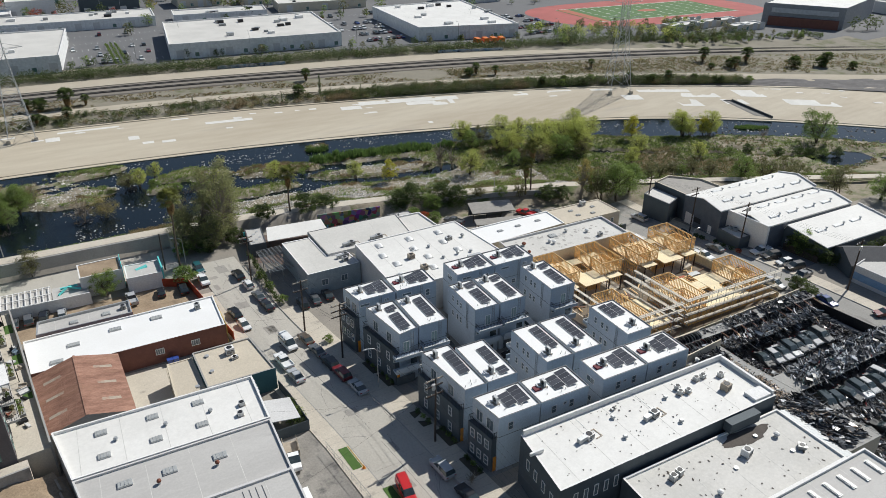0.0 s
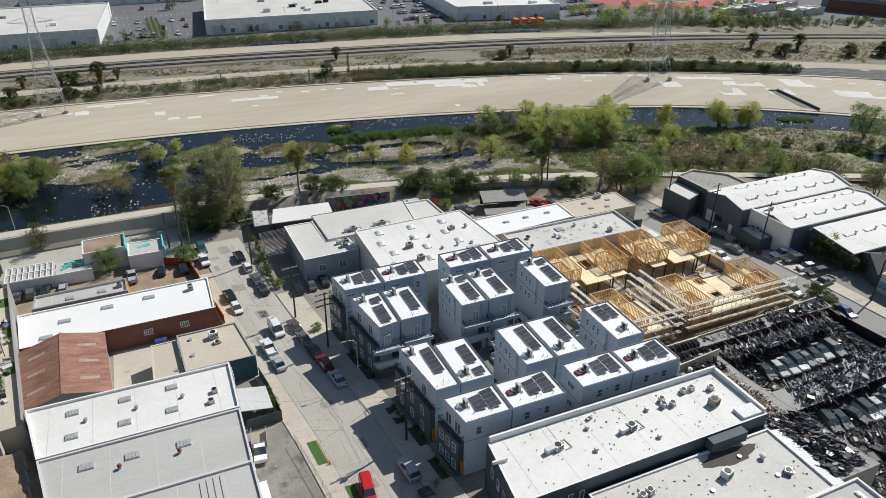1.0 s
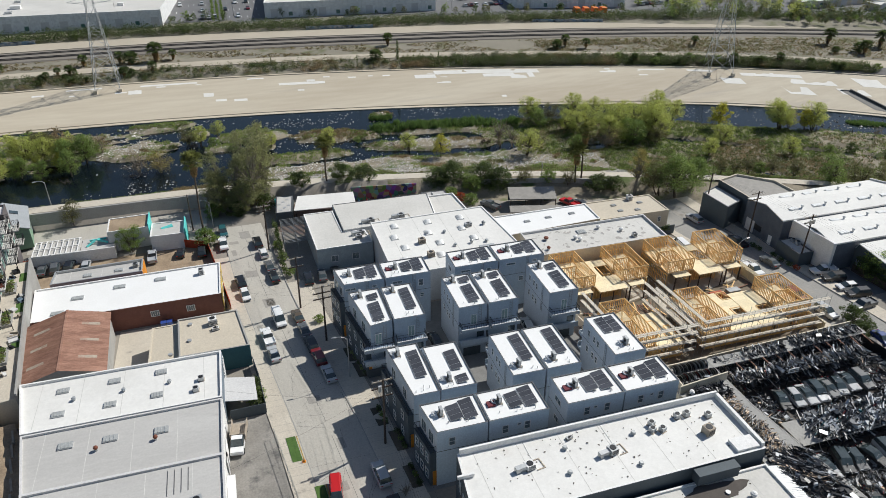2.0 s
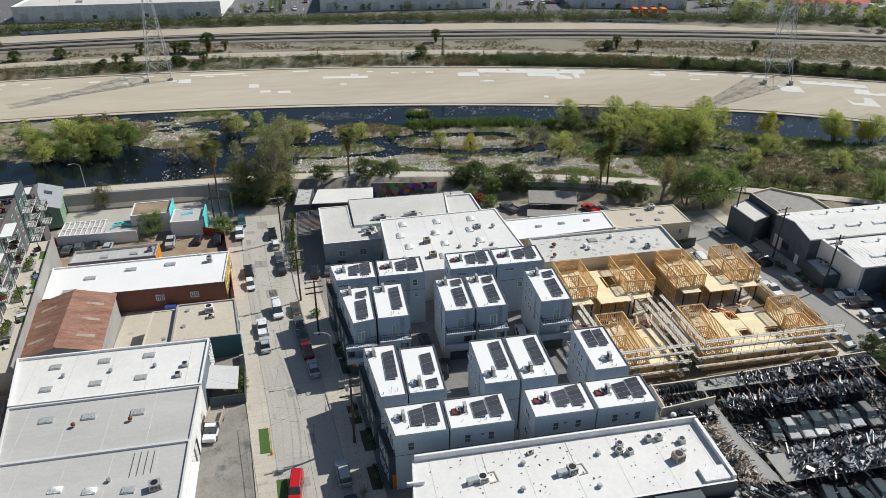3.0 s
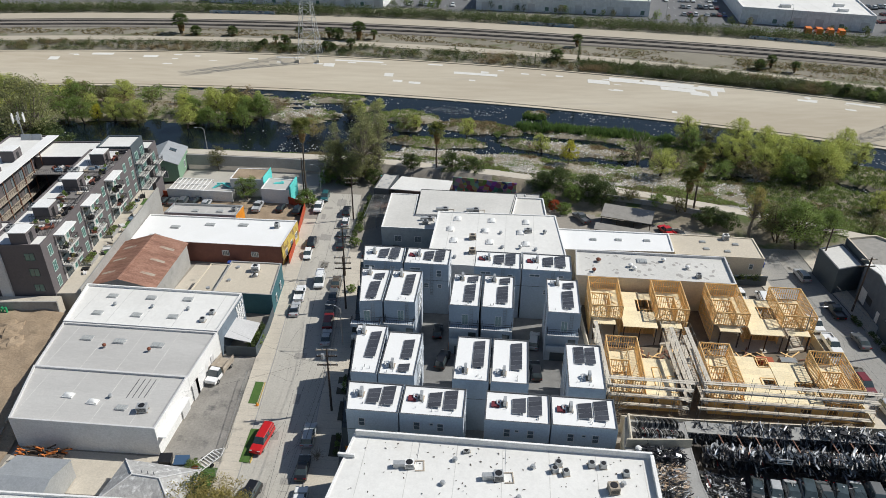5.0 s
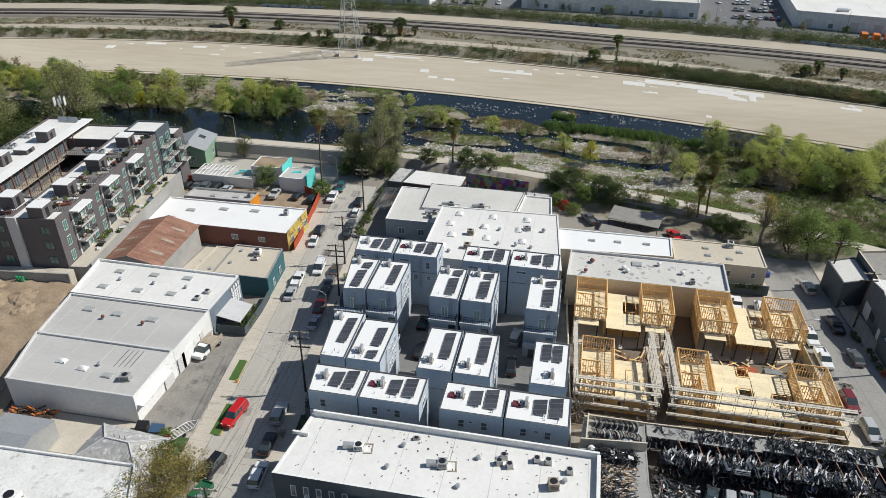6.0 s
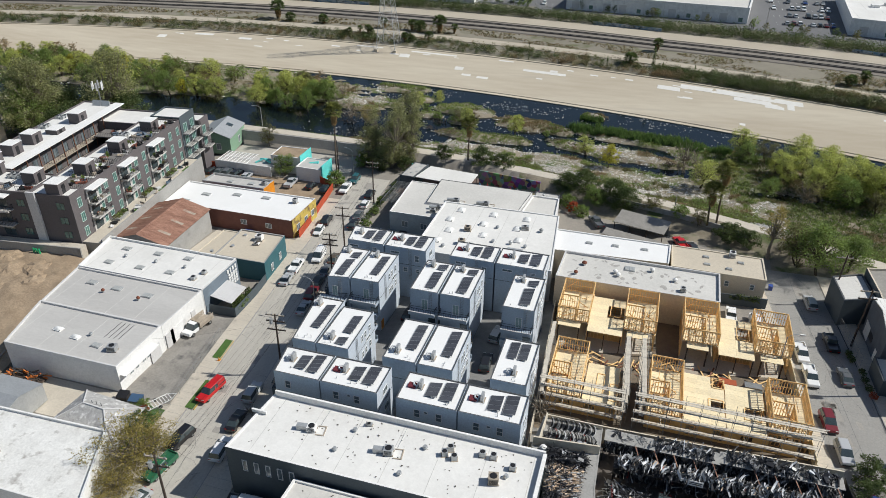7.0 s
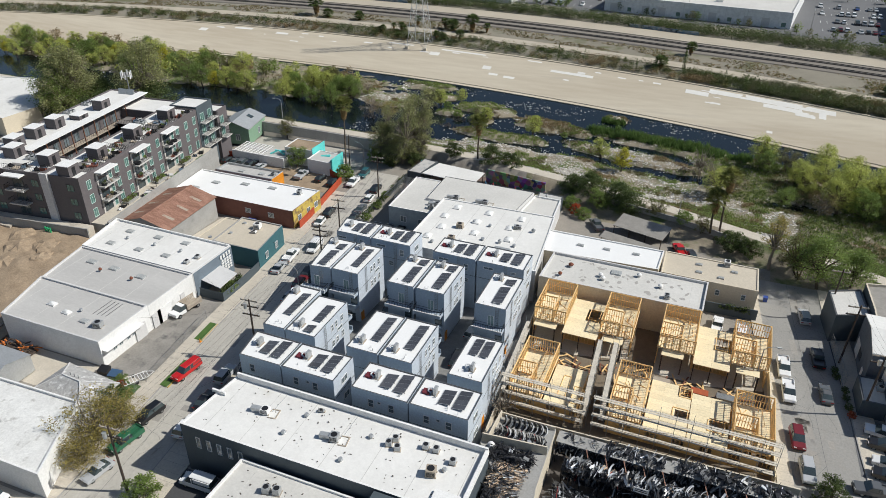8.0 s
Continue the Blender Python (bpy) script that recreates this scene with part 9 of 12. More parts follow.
        scrap("rack_load", x0 + 0.2, y - deep + 0.1, xe, y - 0.1, zb + h * 0.5, 260, mix, "dark parts on the lower shelf of a rack", 0.7, 1.0, 80 + i, 1.3)
        if i in (0, 1):
            for k in range(2, n + 1):
                s = Shape()
                s.beam((k * 2.6 - 0.9, -deep, h), (k * 2.6, -deep - 2.0, h - 0.9), 0.12)
                s.put("strut", RUST, t)
    board = thing("sign_board", (104.9, 67.9, 4.4), "small white sign board with dark lettering", "sign")
    s = Shape()
    s.box(-1.0, -0.03, 0, 1.0, 0.03, 0.9)
    s.put("panel", WHITE_PAINT, board)
    for z in (0.25, 0.55):
        s = Shape()
        s.box(-0.8, -0.045, z, 0.8, -0.031, z + 0.14)
        s.put("bar", BLACK_METAL, board)
    # heaps on the ground
    scrap("scrap_pile", 93.4, 60.6, 99.6, 67.6, 0.9, 1000, mix, "heap of engines, gearboxes and dark panels", 1.8, 0.95, 62)
    scrap("scrap_pile", 101.4, 61.0, 119, 67.8, 0.9, 700, ((DARK, 6), (MID, 2.5), (BRIGHT, 1.4)), "crushed black wreckage under the wrecked cars", 0.5, 0.9, 68)
    scrap("scrap_pile", 118.4, 60, 124.6, 72.4, 0.9, 1000, mix, "dark heap of body panels along a fence", 1.6, 1.1, 64)
    scrap("scrap_pile", 95.4, 45.6, 128, 49.0, 0.8, 1900, mix, "dark heaps of body parts between wrecks", 1.5, 1.1, 65, 1.2)
    scrap("scrap_pile", 96.5, 34, 129, 42.6, 0.8, 2000, mix, "dark heaps of body parts beyond the wrecks", 1.4, 1.05, 66)
    scrap("scrap_pile", 95.2, 50.0, 127, 54.0, 0.8, 1100, mix, "dark heaps of body parts under wrecks", 0.8, 1.0, 69)
    random.seed(9)
    tops = []
    for k in range(8):
        c = (COAL, SILVER, SILVER, WHITE, GREY, SILVER, SILVER, GREY)[k]
        tops.append((101.0 + k * 2.25 + random.uniform(-0.2, 0.2), 65.2 + random.uniform(-0.4, 0.4), 0.75))
        wreck_at(("sedan", "hatch", "sedan", "suv")[k % 4], c, *tops[-1], 264 + random.uniform(-9, 9))
    for k in range(11):
        tops.append((98 + k * 2.55 + random.uniform(-0.4, 0.4), 51.8 + random.uniform(-0.6, 0.6), 0.5))
        wreck_at(("sedan", "suv", "hatch")[k % 3], (SILVER, COAL, GREY, BLACK, WHITE, SILVER, GREY)[k % 7], *tops[-1], 268 + random.uniform(-18, 18))
    for k in range(9):
        tops.append((100 + k * 3.0 + random.uniform(-0.5, 0.5), 43.8 + random.uniform(-0.9, 0.9), 0.4))
        wreck_at(("hatch", "sedan", "suv")[k % 3], (COAL, BLACK, GREY, COAL)[k % 4], *tops[-1], 95 + random.uniform(-22, 22))
    for k, (x, y, up) in enumerate(tops):
        zt = near_z(x, y) + up + 0.8
        scrap("wreck_load", x - 1.0, y - 2.3, x + 1.0, y + 2.3, zt, 11, ((DARK, 4), (MID, 2), (BRIGHT, 1.5)), "loose parts thrown on a wrecked car", 0.7, 0.6, 300 + k)
    fence("yard_fence", [(125.0, 76.6), (127.6, 56), (130, 40)], 2.2, BLACK_METAL, "black sheet fence of the scrap yard", 3, th=0.06)
    park("sedan", BLUE, 128.6, 72.5, 262, "standing at the scrap yard gate", 0.9)


def wreck_at(kind, colour, x, y, up, h):
    z = near_z(x, y) + up - 0.3
    car(kind, colour, x, y, z, h, f"{NAMES[colour]} wrecked {KIND_WORD[kind]} without wheels in a scrap yard", "wrecked cars", True)


dark_hall()
court()
middle_halls()
building_site()
scrap_yard()


# ---- east of the second street ----
def shed_roof_hall(xw, xe, y0, y1, zw, zr, base, label, top_at=0.5):
    """A hall with a shallow roof whose ridge runs east to west at the share top_at between y0 and y1."""
    t = thing("warehouse", ((xw + xe) / 2, (y0 + y1) / 2, base), label, "warehouse", "white-roofed warehouses")
    hx, hy = (xe - xw) / 2, (y1 - y0) / 2
    my = -hy + (y1 - y0) * top_at
    s = Shape()
    e, r = zw - base, zr - base
    v = [(-hx, -hy, 0), (hx, -hy, 0), (hx, hy, 0), (-hx, hy, 0), (-hx, -hy, e), (hx, -hy, e), (hx, hy, e), (-hx, hy, e), (-hx, my, r), (hx, my, r)]
    s.grid(v, [(0, 1, 5, 4), (1, 2, 6, 9, 5), (2, 3, 7, 6), (3, 0, 4, 8, 7)])
    s.put("wall", material_once("slate painted block", (0.12, 0.135, 0.16), 0.85) if zw > 6 else CHARCOAL, t)
    for k in (-1, 1):
        s = Shape()
        p = [(-hx - 0.15, k * (hy + 0.03), e), (hx + 0.15, k * (hy + 0.03), e), (hx + 0.15, my, r), (-hx - 0.15, my, r)]
        if k > 0:
            p = p[::-1]
        s.grid([(x, y, z + 0.01) for x, y, z in p] + [(x, y, z + 0.2) for x, y, z in p], [(0, 1, 5, 4), (1, 2, 6, 5), (2, 3, 7, 6), (3, 0, 4, 7), (4, 5, 6, 7), (3, 2, 1, 0)])
        s.put("roof", WHITE_ROOF, t)
    # parapet kerb on the far gable and a dark flashing along the eaves
    s = Shape()
    s.beam((hx, -hy, e + 0.4), (hx, my, r + 0.4), 0.4).beam((hx, my, r + 0.4), (hx, hy, e + 0.4), 0.4)
    s.put("gable_kerb", GREY_WALL, t)
    s = Shape()
    s.box(-hx, -hy - 0.04, e + 0.2, hx, -hy + 0.12, e + 0.32)
    s.put("flashing", SEAM, t)
    slope = lambda yy: (e + (r - e) * ((yy + hy) / (my + hy) if yy < my else (hy - yy) / (hy - my))) + 0.2
    for row, yy in enumerate((my - 0.45 * (my + hy), my + 0.5 * (hy - my))):
        if row and top_at > 0.8:
            continue
        for x in np.arange(-hx + 5.0 + 2.5 * row, hx - 3, 6.4):
            zz = slope(yy)
            s = Shape()
            s.box(x - 1.2, yy - 0.55, zz - 0.1, x + 1.2, yy + 0.55, zz + 0.12).box(x - 1.1, yy - 0.45, zz + 0.12, x + 1.1, yy + 0.45, zz + 0.18)
            s.put("skylight", SKYLIGHT, t)
            s = Shape()
            s.tube((x + 2.2, yy - 0.2, zz - 0.1), (x + 2.2, yy - 0.2, zz + 0.45), 0.2, 8).tube((x + 2.2, yy - 0.2, zz + 0.45), (x + 2.2, yy - 0.2, zz + 0.75), 0.36, 8, 0.24)
            s.put("roof_vent", WHITE_PAINT, t)
    # doors, grille and meter box on the street wall
    for yy, w, h, m in ((-0.55 * hy, 1.1, 2.2, WHITE_PAINT), (0.15 * hy, 2.2, 1.4, BLACK_METAL), (0.6 * hy, 2.8, 3.0, GREY_WALL)):
        s = Shape()
        z0 = 1.5 if h < 2 else 0.2
        s.box(-hx - 0.06, yy - w / 2, z0, -hx, yy + w / 2, z0 + h)
        s.put("wall_door" if h > 2 else "wall_grille", m, t)
    return t


def east_side():
    b = near_z(140, 105) - 0.2
    shed_roof_hall(135.5, 171, 108.1, 120.2, 7.3, 8.6, b, "slate-grey warehouse with a white ridged roof")
    shed_roof_hall(139.0, 170, 96.9, 108.0, 6.9, 7.9, b, "slate-grey warehouse with a white ridged roof")
    shed_roof_hall(144.9, 172, 84.8, 96.7, 5.4, 6.6, b, "ivy-clad warehouse with a white sloping roof", 0.95)
    t, o = flat_building("low_shop", [(134.3, 100.4), (138.0, 100.5), (138.0, 107.3), (134.2, 107.1)], 3.6, 0.2, CHARCOAL, OFFWHITE_ROOF, "low charcoal shop with a white roof", "shop", COPING)
    fan_condenser(137.2, 104.4, 3.4, 0.9, 0.8)
    fan_condenser(137.1, 105.8, 3.4, 0.7, 0.7)
    t, o = flat_building("low_shop", [(131.4, 121.4), (137.2, 123.8), (136.4, 132.6), (130.6, 130.0)], 5.2, 0.25, CHARCOAL, OFFWHITE_ROOF, "charcoal shop with a patched pale roof", "shop", COPING)
    t, o = flat_building("low_shop", [(137.4, 120.8), (150.5, 121.0), (150.0, 128.4), (143.4, 134.6), (136.8, 132.8), (137.4, 124.0)], 6.6, 0.5, CHARCOAL, material_once("grey-brown sheet", (0.3, 0.28, 0.25)), "low shop with a brown-grey roof", "shop", BEIGE_WALL)
    pad("car_park", [(133.6, 86), (143.8, 86), (143.8, 99.8), (133.2, 99.8)], 0.04, ASPHALT_LOT, "small asphalt car park", "parking lot")
    for x, y, kd, c in ((137.6, 96.4, "pickup", WHITE), (137.4, 93.4, "suv", BLACK), (137.2, 89.6, "hatch", WHITE), (137.2, 86.8, "suv", BLACK)):
        park(kd, c, x, y, 172, "parked nose-in on a small lot", 0.05, "cars on the small lot")
    t = gable_house("garage", 9.5, 10, 3.2, 5.4, (150.2, 79.6, near_z(150, 80)), 62, CHARCOAL, material_once("dark roof felt", (0.1, 0.1, 0.105), 0.9), "dark gabled garage with white panelled door", 0.3, category="garage")
    s = Shape()
    s.box(-2.6, -5.08, 0.1, 2.6, -5.0, 2.6)
    s.put("garage_door", WHITE_PAINT, t)
    s = Shape()
    for k in range(1, 5):
        s.box(-2.5, -5.1, 0.1 + k * 0.5 - 0.03, 2.5, -5.082, 0.1 + k * 0.5)
    s.put("door_joint", BLACK_METAL, t)
    t, o = flat_building("workshop_hall", [(143.6, 56), (172, 58), (166, 81.5), (143.0, 76.8)], 5.6, 0.35, GREY_WALL, GREY_ROOF, "grey-blue painted hall with a grey roof", "hall", GREY_WALL)
    s = Shape()
    s.grid([(143.55 - o.x, 56.5 - o.y, 1.2), (142.96 - o.x, 76.6 - o.y, 1.2), (142.96 - o.x, 76.6 - o.y, 2.9), (143.55 - o.x, 56.5 - o.y, 2.9)], [(0, 1, 2, 3)])
    s.put("blue_band", material_once("sky blue paint", (0.2, 0.33, 0.5)), t)
    skylight(152, 70, 5.25, 2.4, 1.6, True)
    t, o = flat_building("hall", [(164, 60), (210, 60), (210, 82), (172, 82)], 6.4, 0.35, GREY_WALL, OFFWHITE_ROOF, "hall with a pale flat roof", "hall", WHITE_PAINT)
    park("sedan", MAROON, 136.2, 64.6, 160, "parked across a driveway")
    fence("hedge_wall", [(143.9, 86), (144.0, 95.4)], 1.7, OLD_WOOD, "dark fence overgrown with ivy", 2.4)
    fence("chain_link_fence", [(133.2, 108.4), (131.8, 120.8)], 2.2, STEEL, "chain link fence before a yard", 2.6, False)
    # yard ground darkened in colour to stand for its shade
    pad("shop_yard", [(132.6, 108), (135.4, 108), (135.4, 120.3), (131.6, 121.2)], 0.04, ASPHALT_SHADE, "yard behind a fence with shade painted dark", "yard")
    # street things
    for x, y, kd, c, h, w in ((123.6, 108.6, "pickup", WHITE, 274, "parked at the building site"), (124.2, 101.8, "pickup", WHITE, 274, "parked at the building site"), (129.2, 113.6, "pickup", BLACK, 94, "parked along the kerb"), (129.9, 103.4, "sedan", GREY, 94, "parked along the kerb"), (127.6, 127.6, "suv", SILVER, 96, "parked along the kerb"),
                               (125.2, 90.2, "suv", MAROON, 276, "parked along the kerb"), (126.3, 83.4, "suv", SILVER, 276, "parked along the kerb"), (134.8, 83.0, "pickup", GREY, 186, "parked on the verge")):
        park(kd, c, x, y, h, w)
    for x, y, h, ar, tr in ((134.9, 100.6, 12.5, (10.6, 11.8), 2), (132.8, 114.6, 12.5, (10.4, 11.9), 0), (131.6, 129.4, 11.5, (10.8,), 0), (138.6, 74.5, 12.5, (11.4,), 1)):
        utility_pole(x, y, near_z(x, y), h, ar, 8, tr, 0.02)
    t, o = flat_building("low_wall_block", [(138.6, 96.6), (139.3, 96.6), (138.5, 108.0), (137.8, 108.0)], 7.5, 0.02, WHITE_PAINT, WHITE_PAINT, "tall white parapet wall beside a warehouse", "wall")
    run = thing("power_line", (0, 0, 0), "sagging black power cables between poles", "cables", "power lines")
    for dx in (-1.2, -0.4, 0.4, 1.2):
        wire([(138.6 + dx, 74.5, near_z(138, 74) + 11.6), (135.1 + dx, 100.6, near_z(134, 100) + 12.0), (133.0 + dx, 114.6, near_z(133, 114) + 12.1), (131.8 + dx, 129.4, near_z(131, 129) + 11.0)], 0.5, run)
    street_lamp(118.9, 101.6, near_z(119, 101), 8.0, 8)
    for k, (x, y) in enumerate(((131.8, 111.4), (131.9, 109.6), (133.0, 103.8), (133.2, 101.4), (133.4, 99.4), (133.0, 106))):
        random.seed(k)
        o = thing("street_shrub", (x, y, near_z(x, y) + 0.16), "small dark shrub in the kerb strip" if k != 4 else "small red shrub in the kerb strip", "shrub", "kerb shrubs")
        leaf_clump(o, 0, 0, 0.45, 0.7, 0.9, 0.5, LEAF_DARK if k != 4 else LEAF_RED, 160, 0.14)
    t = thing("rubbish_bin", (120.6, 131.8, near_z(120, 131)), "blue wheeled rubbish bin", "bin", "rubbish bins")
    s = Shape()
    s.box(-0.4, -0.4, 0.08, 0.4, 0.4, 1.0)
    s.put("bin", paint((0.03, 0.07, 0.3), 0.5), t)
    s = Shape()
    s.box(-0.44, -0.44, 1.002, 0.44, 0.46, 1.08)
    s.put("lid", paint((0.03, 0.07, 0.3), 0.5), t)


def west_street_things():
    rows = [("suv", BLACK, 19.6, 132.6, 98), ("hatch", WHITE, 20.2, 127.0, 278), ("pickup", WHITE, 16.6, 150.6, 275), ("suv", TEALC, 16.8, 156.6, 275), ("suv", BLACK, 24.3, 149.0, 96), ("hatch", WHITE, 25.2, 143.6, 96), ("sedan", GREY, 26.0, 137.4, 97), ("sedan", BLACK, 26.6, 132.6, 97),
            ("van", WHITE, 26.0, 115.4, 278), ("pickup", WHITE, 23.4, 109.6, 98), ("sedan", SILVER, 24.0, 104.0, 98), ("sedan", BROWN, 29.6, 115.2, 98), ("sedan", GREY, 30.2, 110.0, 98), ("suv", BLACK, 30.9, 104.8, 98), ("suv", MAROON, 31.6, 100.4, 98), ("sedan", SILVER, 32.6, 95.0, 97),
            ("camper", RED, 29.4, 68.2, 264), ("suv", SILVER, 36.2, 69.8, 96), ("sedan", BLACK, 37.0, 63.4, 96), ("suv", WHITE, 38.2, 57.4, 96), ("suv", BLACK, 31.0, 57.6, 262), ("pickup", GREENC, 31.6, 51.8, 262), ("sedan", SILVER, 32.3, 45.6, 262)]
    for kd, c, x, y, h in rows:
        park(kd, c, x, y, h, "parked along the street" if kd != "camper" else "parked beside a grass strip")
    for x, y, kd, c in ((33.6, 129.4, "suv", BLACK), (36.6, 130.0, "sedan", GREY), (39.6, 130.4, "sedan", BLACK)):
        park(kd, c, x, y, 88, "parked beside a low hall")
    # stake-bed lorry
    x, y = 16.9, 83.0
    t = thing("stake_truck", (x, y, near_z(x, y) + 0.03), "white stake-bed lorry with a wooden load bed", "truck", "", 262)
    s = Shape()
    s.grid(*loft([(0.6, 0.55), (0.6, 1.3), (2.2, 1.25), (3.1, 1.15), (3.2, 0.8), (3.15, 0.55)], 2.0, 0, 0.05))
    s.put("bonnet", paint(WHITE), t)
    s = Shape()
    s.grid(*loft([(0.55, 1.28), (0.65, 2.1), (1.5, 2.15), (2.1, 1.28)], 1.95, 0, 0.12))
    s.put("glazing", GLASS, t)
    s = Shape()
    s.box(0.62, -0.8, 2.1, 1.45, 0.8, 2.2)
    s.put("cab_roof", paint(WHITE), t)
    s = Shape()
    s.box(-3.2, -1.15, 0.85, 0.4, 1.15, 1.0)
    s.put("bed", PALE_WOOD, t)
    s = Shape()
    for e in (-1.15, 1.09):
        for k in range(4):
            s.box(-3.2, e, 1.1 + k * 0.28, 0.4, e + 0.06, 1.3 + k * 0.28)
    for k in range(4):
        s.box(0.34, -1.08, 1.1 + k * 0.28, 0.4, 1.08, 1.3 + k * 0.28)
    s.put("stake_side", PALE_WOOD, t)
    for sx in (-2.2, 2.2):
        for sy in (-0.9, 0.9):
            s = Shape()
            s.tube((sx, sy - 0.14, 0.42), (sx, sy + 0.14, 0.42), 0.42, 14)
            w = s.put("wheel", RUBBER, t)
            s = Shape()
            s.tube((sx, sy - 0.15, 0.42), (sx, sy + 0.15, 0.42), 0.2, 10)
            s.put("rim", STEEL, w)
    poles = [(38.2, 76.0, 12.6, (9.3, 11.0, 12.2), 1), (33.8, 105.8, 12.2, (9.4, 10.6, 11.8), 0), (30.6, 119.0, 12.0, (9.6, 11.5), 0), (26.6, 146.0, 11.6, (9.8, 11.0), 0), (38.6, 44.6, 12.6, (10.4, 11.9), 1), (9.8, 161.2, 9.5, (), 0), (-26.6, 126.6, 8.0, (7.5,), 0)]
    for x, y, h, ar, tr in poles:
        utility_pole(x, y, near_z(x, y), h, ar, 6, tr, 0.01)
    run = thing("power_line", (0, 0, 0), "sagging black power cables between poles", "cables", "power lines")
    main = [(38.6, 44.6), (38.2, 76.0), (33.8, 105.8), (30.6, 119.0), (26.6, 146.0)]
    for dx in (-1.4, -0.5, 0.5, 1.4):
        wire([(x + 0.1 + dx, y + 0.2, near_z(x, y) + (12.3, 12.4, 12.0, 11.7, 11.2)[i]) for i, (x, y) in enumerate(main)], 0.55, run)
    for dz, dx in ((9.2, -0.3), (8.6, 0.2), (8.2, 0.0)):
        wire([(x + dx, y, near_z(x, y) + dz) for x, y in main], 0.7, run, 0.013)
    for a, b in (((38.2, 76, 11.2), (15.4, 73, 4.6)), ((38.2, 76, 9), (42.6, 82, 7)), ((33.8, 105.8, 9), (20, 108, 2.6)), ((38.2, 76, 9.2), (15.4, 90, 4.8)), ((33.8, 105.8, 9), (15.9, 124, 2.4)), ((26.6, 146, 9), (9, 156, 1)), ((38.6, 44.6, 10), (24, 50, 4.6)), ((30.6, 119, 9), (36.4, 134, 3.2))):
        wire([a, b], 0.5, run, 0.009)
    street_lamp(36.0, 93.6, near_z(36, 93), 8.2, 180)
    street_lamp(14.6, 160.8, near_z(14, 160), 7.0, 170)
    street_lamp(-23.5, 178.4, 1.06, 6.0, 200)
    t = thing("traffic_cone", (25.9, 76.0, near_z(26, 76) + 0.19), "small orange traffic cone on grass", "traffic cone")
    s = Shape()
    s.tube((0, 0, 0.03), (0, 0, 0.7), 0.18, 10, 0.03)
    s.put("cone", ORANGE, t)
    s = Shape()
    s.box(-0.25, -0.25, 0, 0.25, 0.25, 0.03)
    s.put("base", ORANGE, t)


east_side()
west_street_things()


# ---- far side of the river ----
PYLON_STEEL = material("galvanised steel", (0.56, 0.57, 0.57), 0.5, metal=0.15, dark=(0.45, 0.46, 0.46), scale=1, fine=5, bump=0)


def pylon(x, y, z, h, half, turn):
    t = thing("pylon", (x, y, z), "tall grey steel lattice power pylon", "pylon", "power pylons", turn)
    waist = 0.62 * h

    def w(zz):
        return half + (1.3 - half) * min(1.0, zz / waist)
    zs = [0, 6, 11, 15.5, 19.5, 23, waist, waist + 5, waist + 10, h]
    corners = [(-1, -1), (1, -1), (1, 1), (-1, 1)]
    for cx, cy in corners:
        s = Shape()
        for a, b in zip(zs, zs[1:]):
            s.beam((cx * w(a), cy * w(a), a), (cx * w(b), cy * w(b), b), 0.2 - 0.0018 * b)
        s.put("leg", PYLON_STEEL, t)
        s = Shape()
        s.box(cx * half - 0.6, cy * half - 0.6, -2.5, cx * half + 0.6, cy * half + 0.6, 0.4)
        s.put("footing", CONCRETE, t)
    for a, b in zip(zs, zs[1:]):
        s = Shape()
        for i in range(4):
            p, q = corners[i], corners[(i + 1) % 4]
            s.beam((p[0] * w(a), p[1] * w(a), a), (q[0] * w(b), q[1] * w(b), b), 0.095 - 0.0008 * a)
            s.beam((q[0] * w(a), q[1] * w(a), a), (p[0] * w(b), p[1] * w(b), b), 0.095 - 0.0008 * a)
            s.beam((p[0] * w(b), p[1] * w(b), b), (q[0] * w(b), q[1] * w(b), b), 0.095 - 0.0008 * a)
        s.put("bracing", PYLON_STEEL, t)
    for zz in (waist + 1, waist + 7, h - 4):
        s = Shape()
        for e in (-1, 1):
            s.beam((e * 1.3, -1.3, zz), (e * 7, 0, zz + 0.5), 0.1).beam((e * 1.3, 1.3, zz), (e * 7, 0, zz + 0.5), 0.1).beam((e * 1.3, 0, zz + 2), (e * 7, 0, zz + 0.5), 0.09)
        s.put("crossarm", PYLON_STEEL, t)
    return t


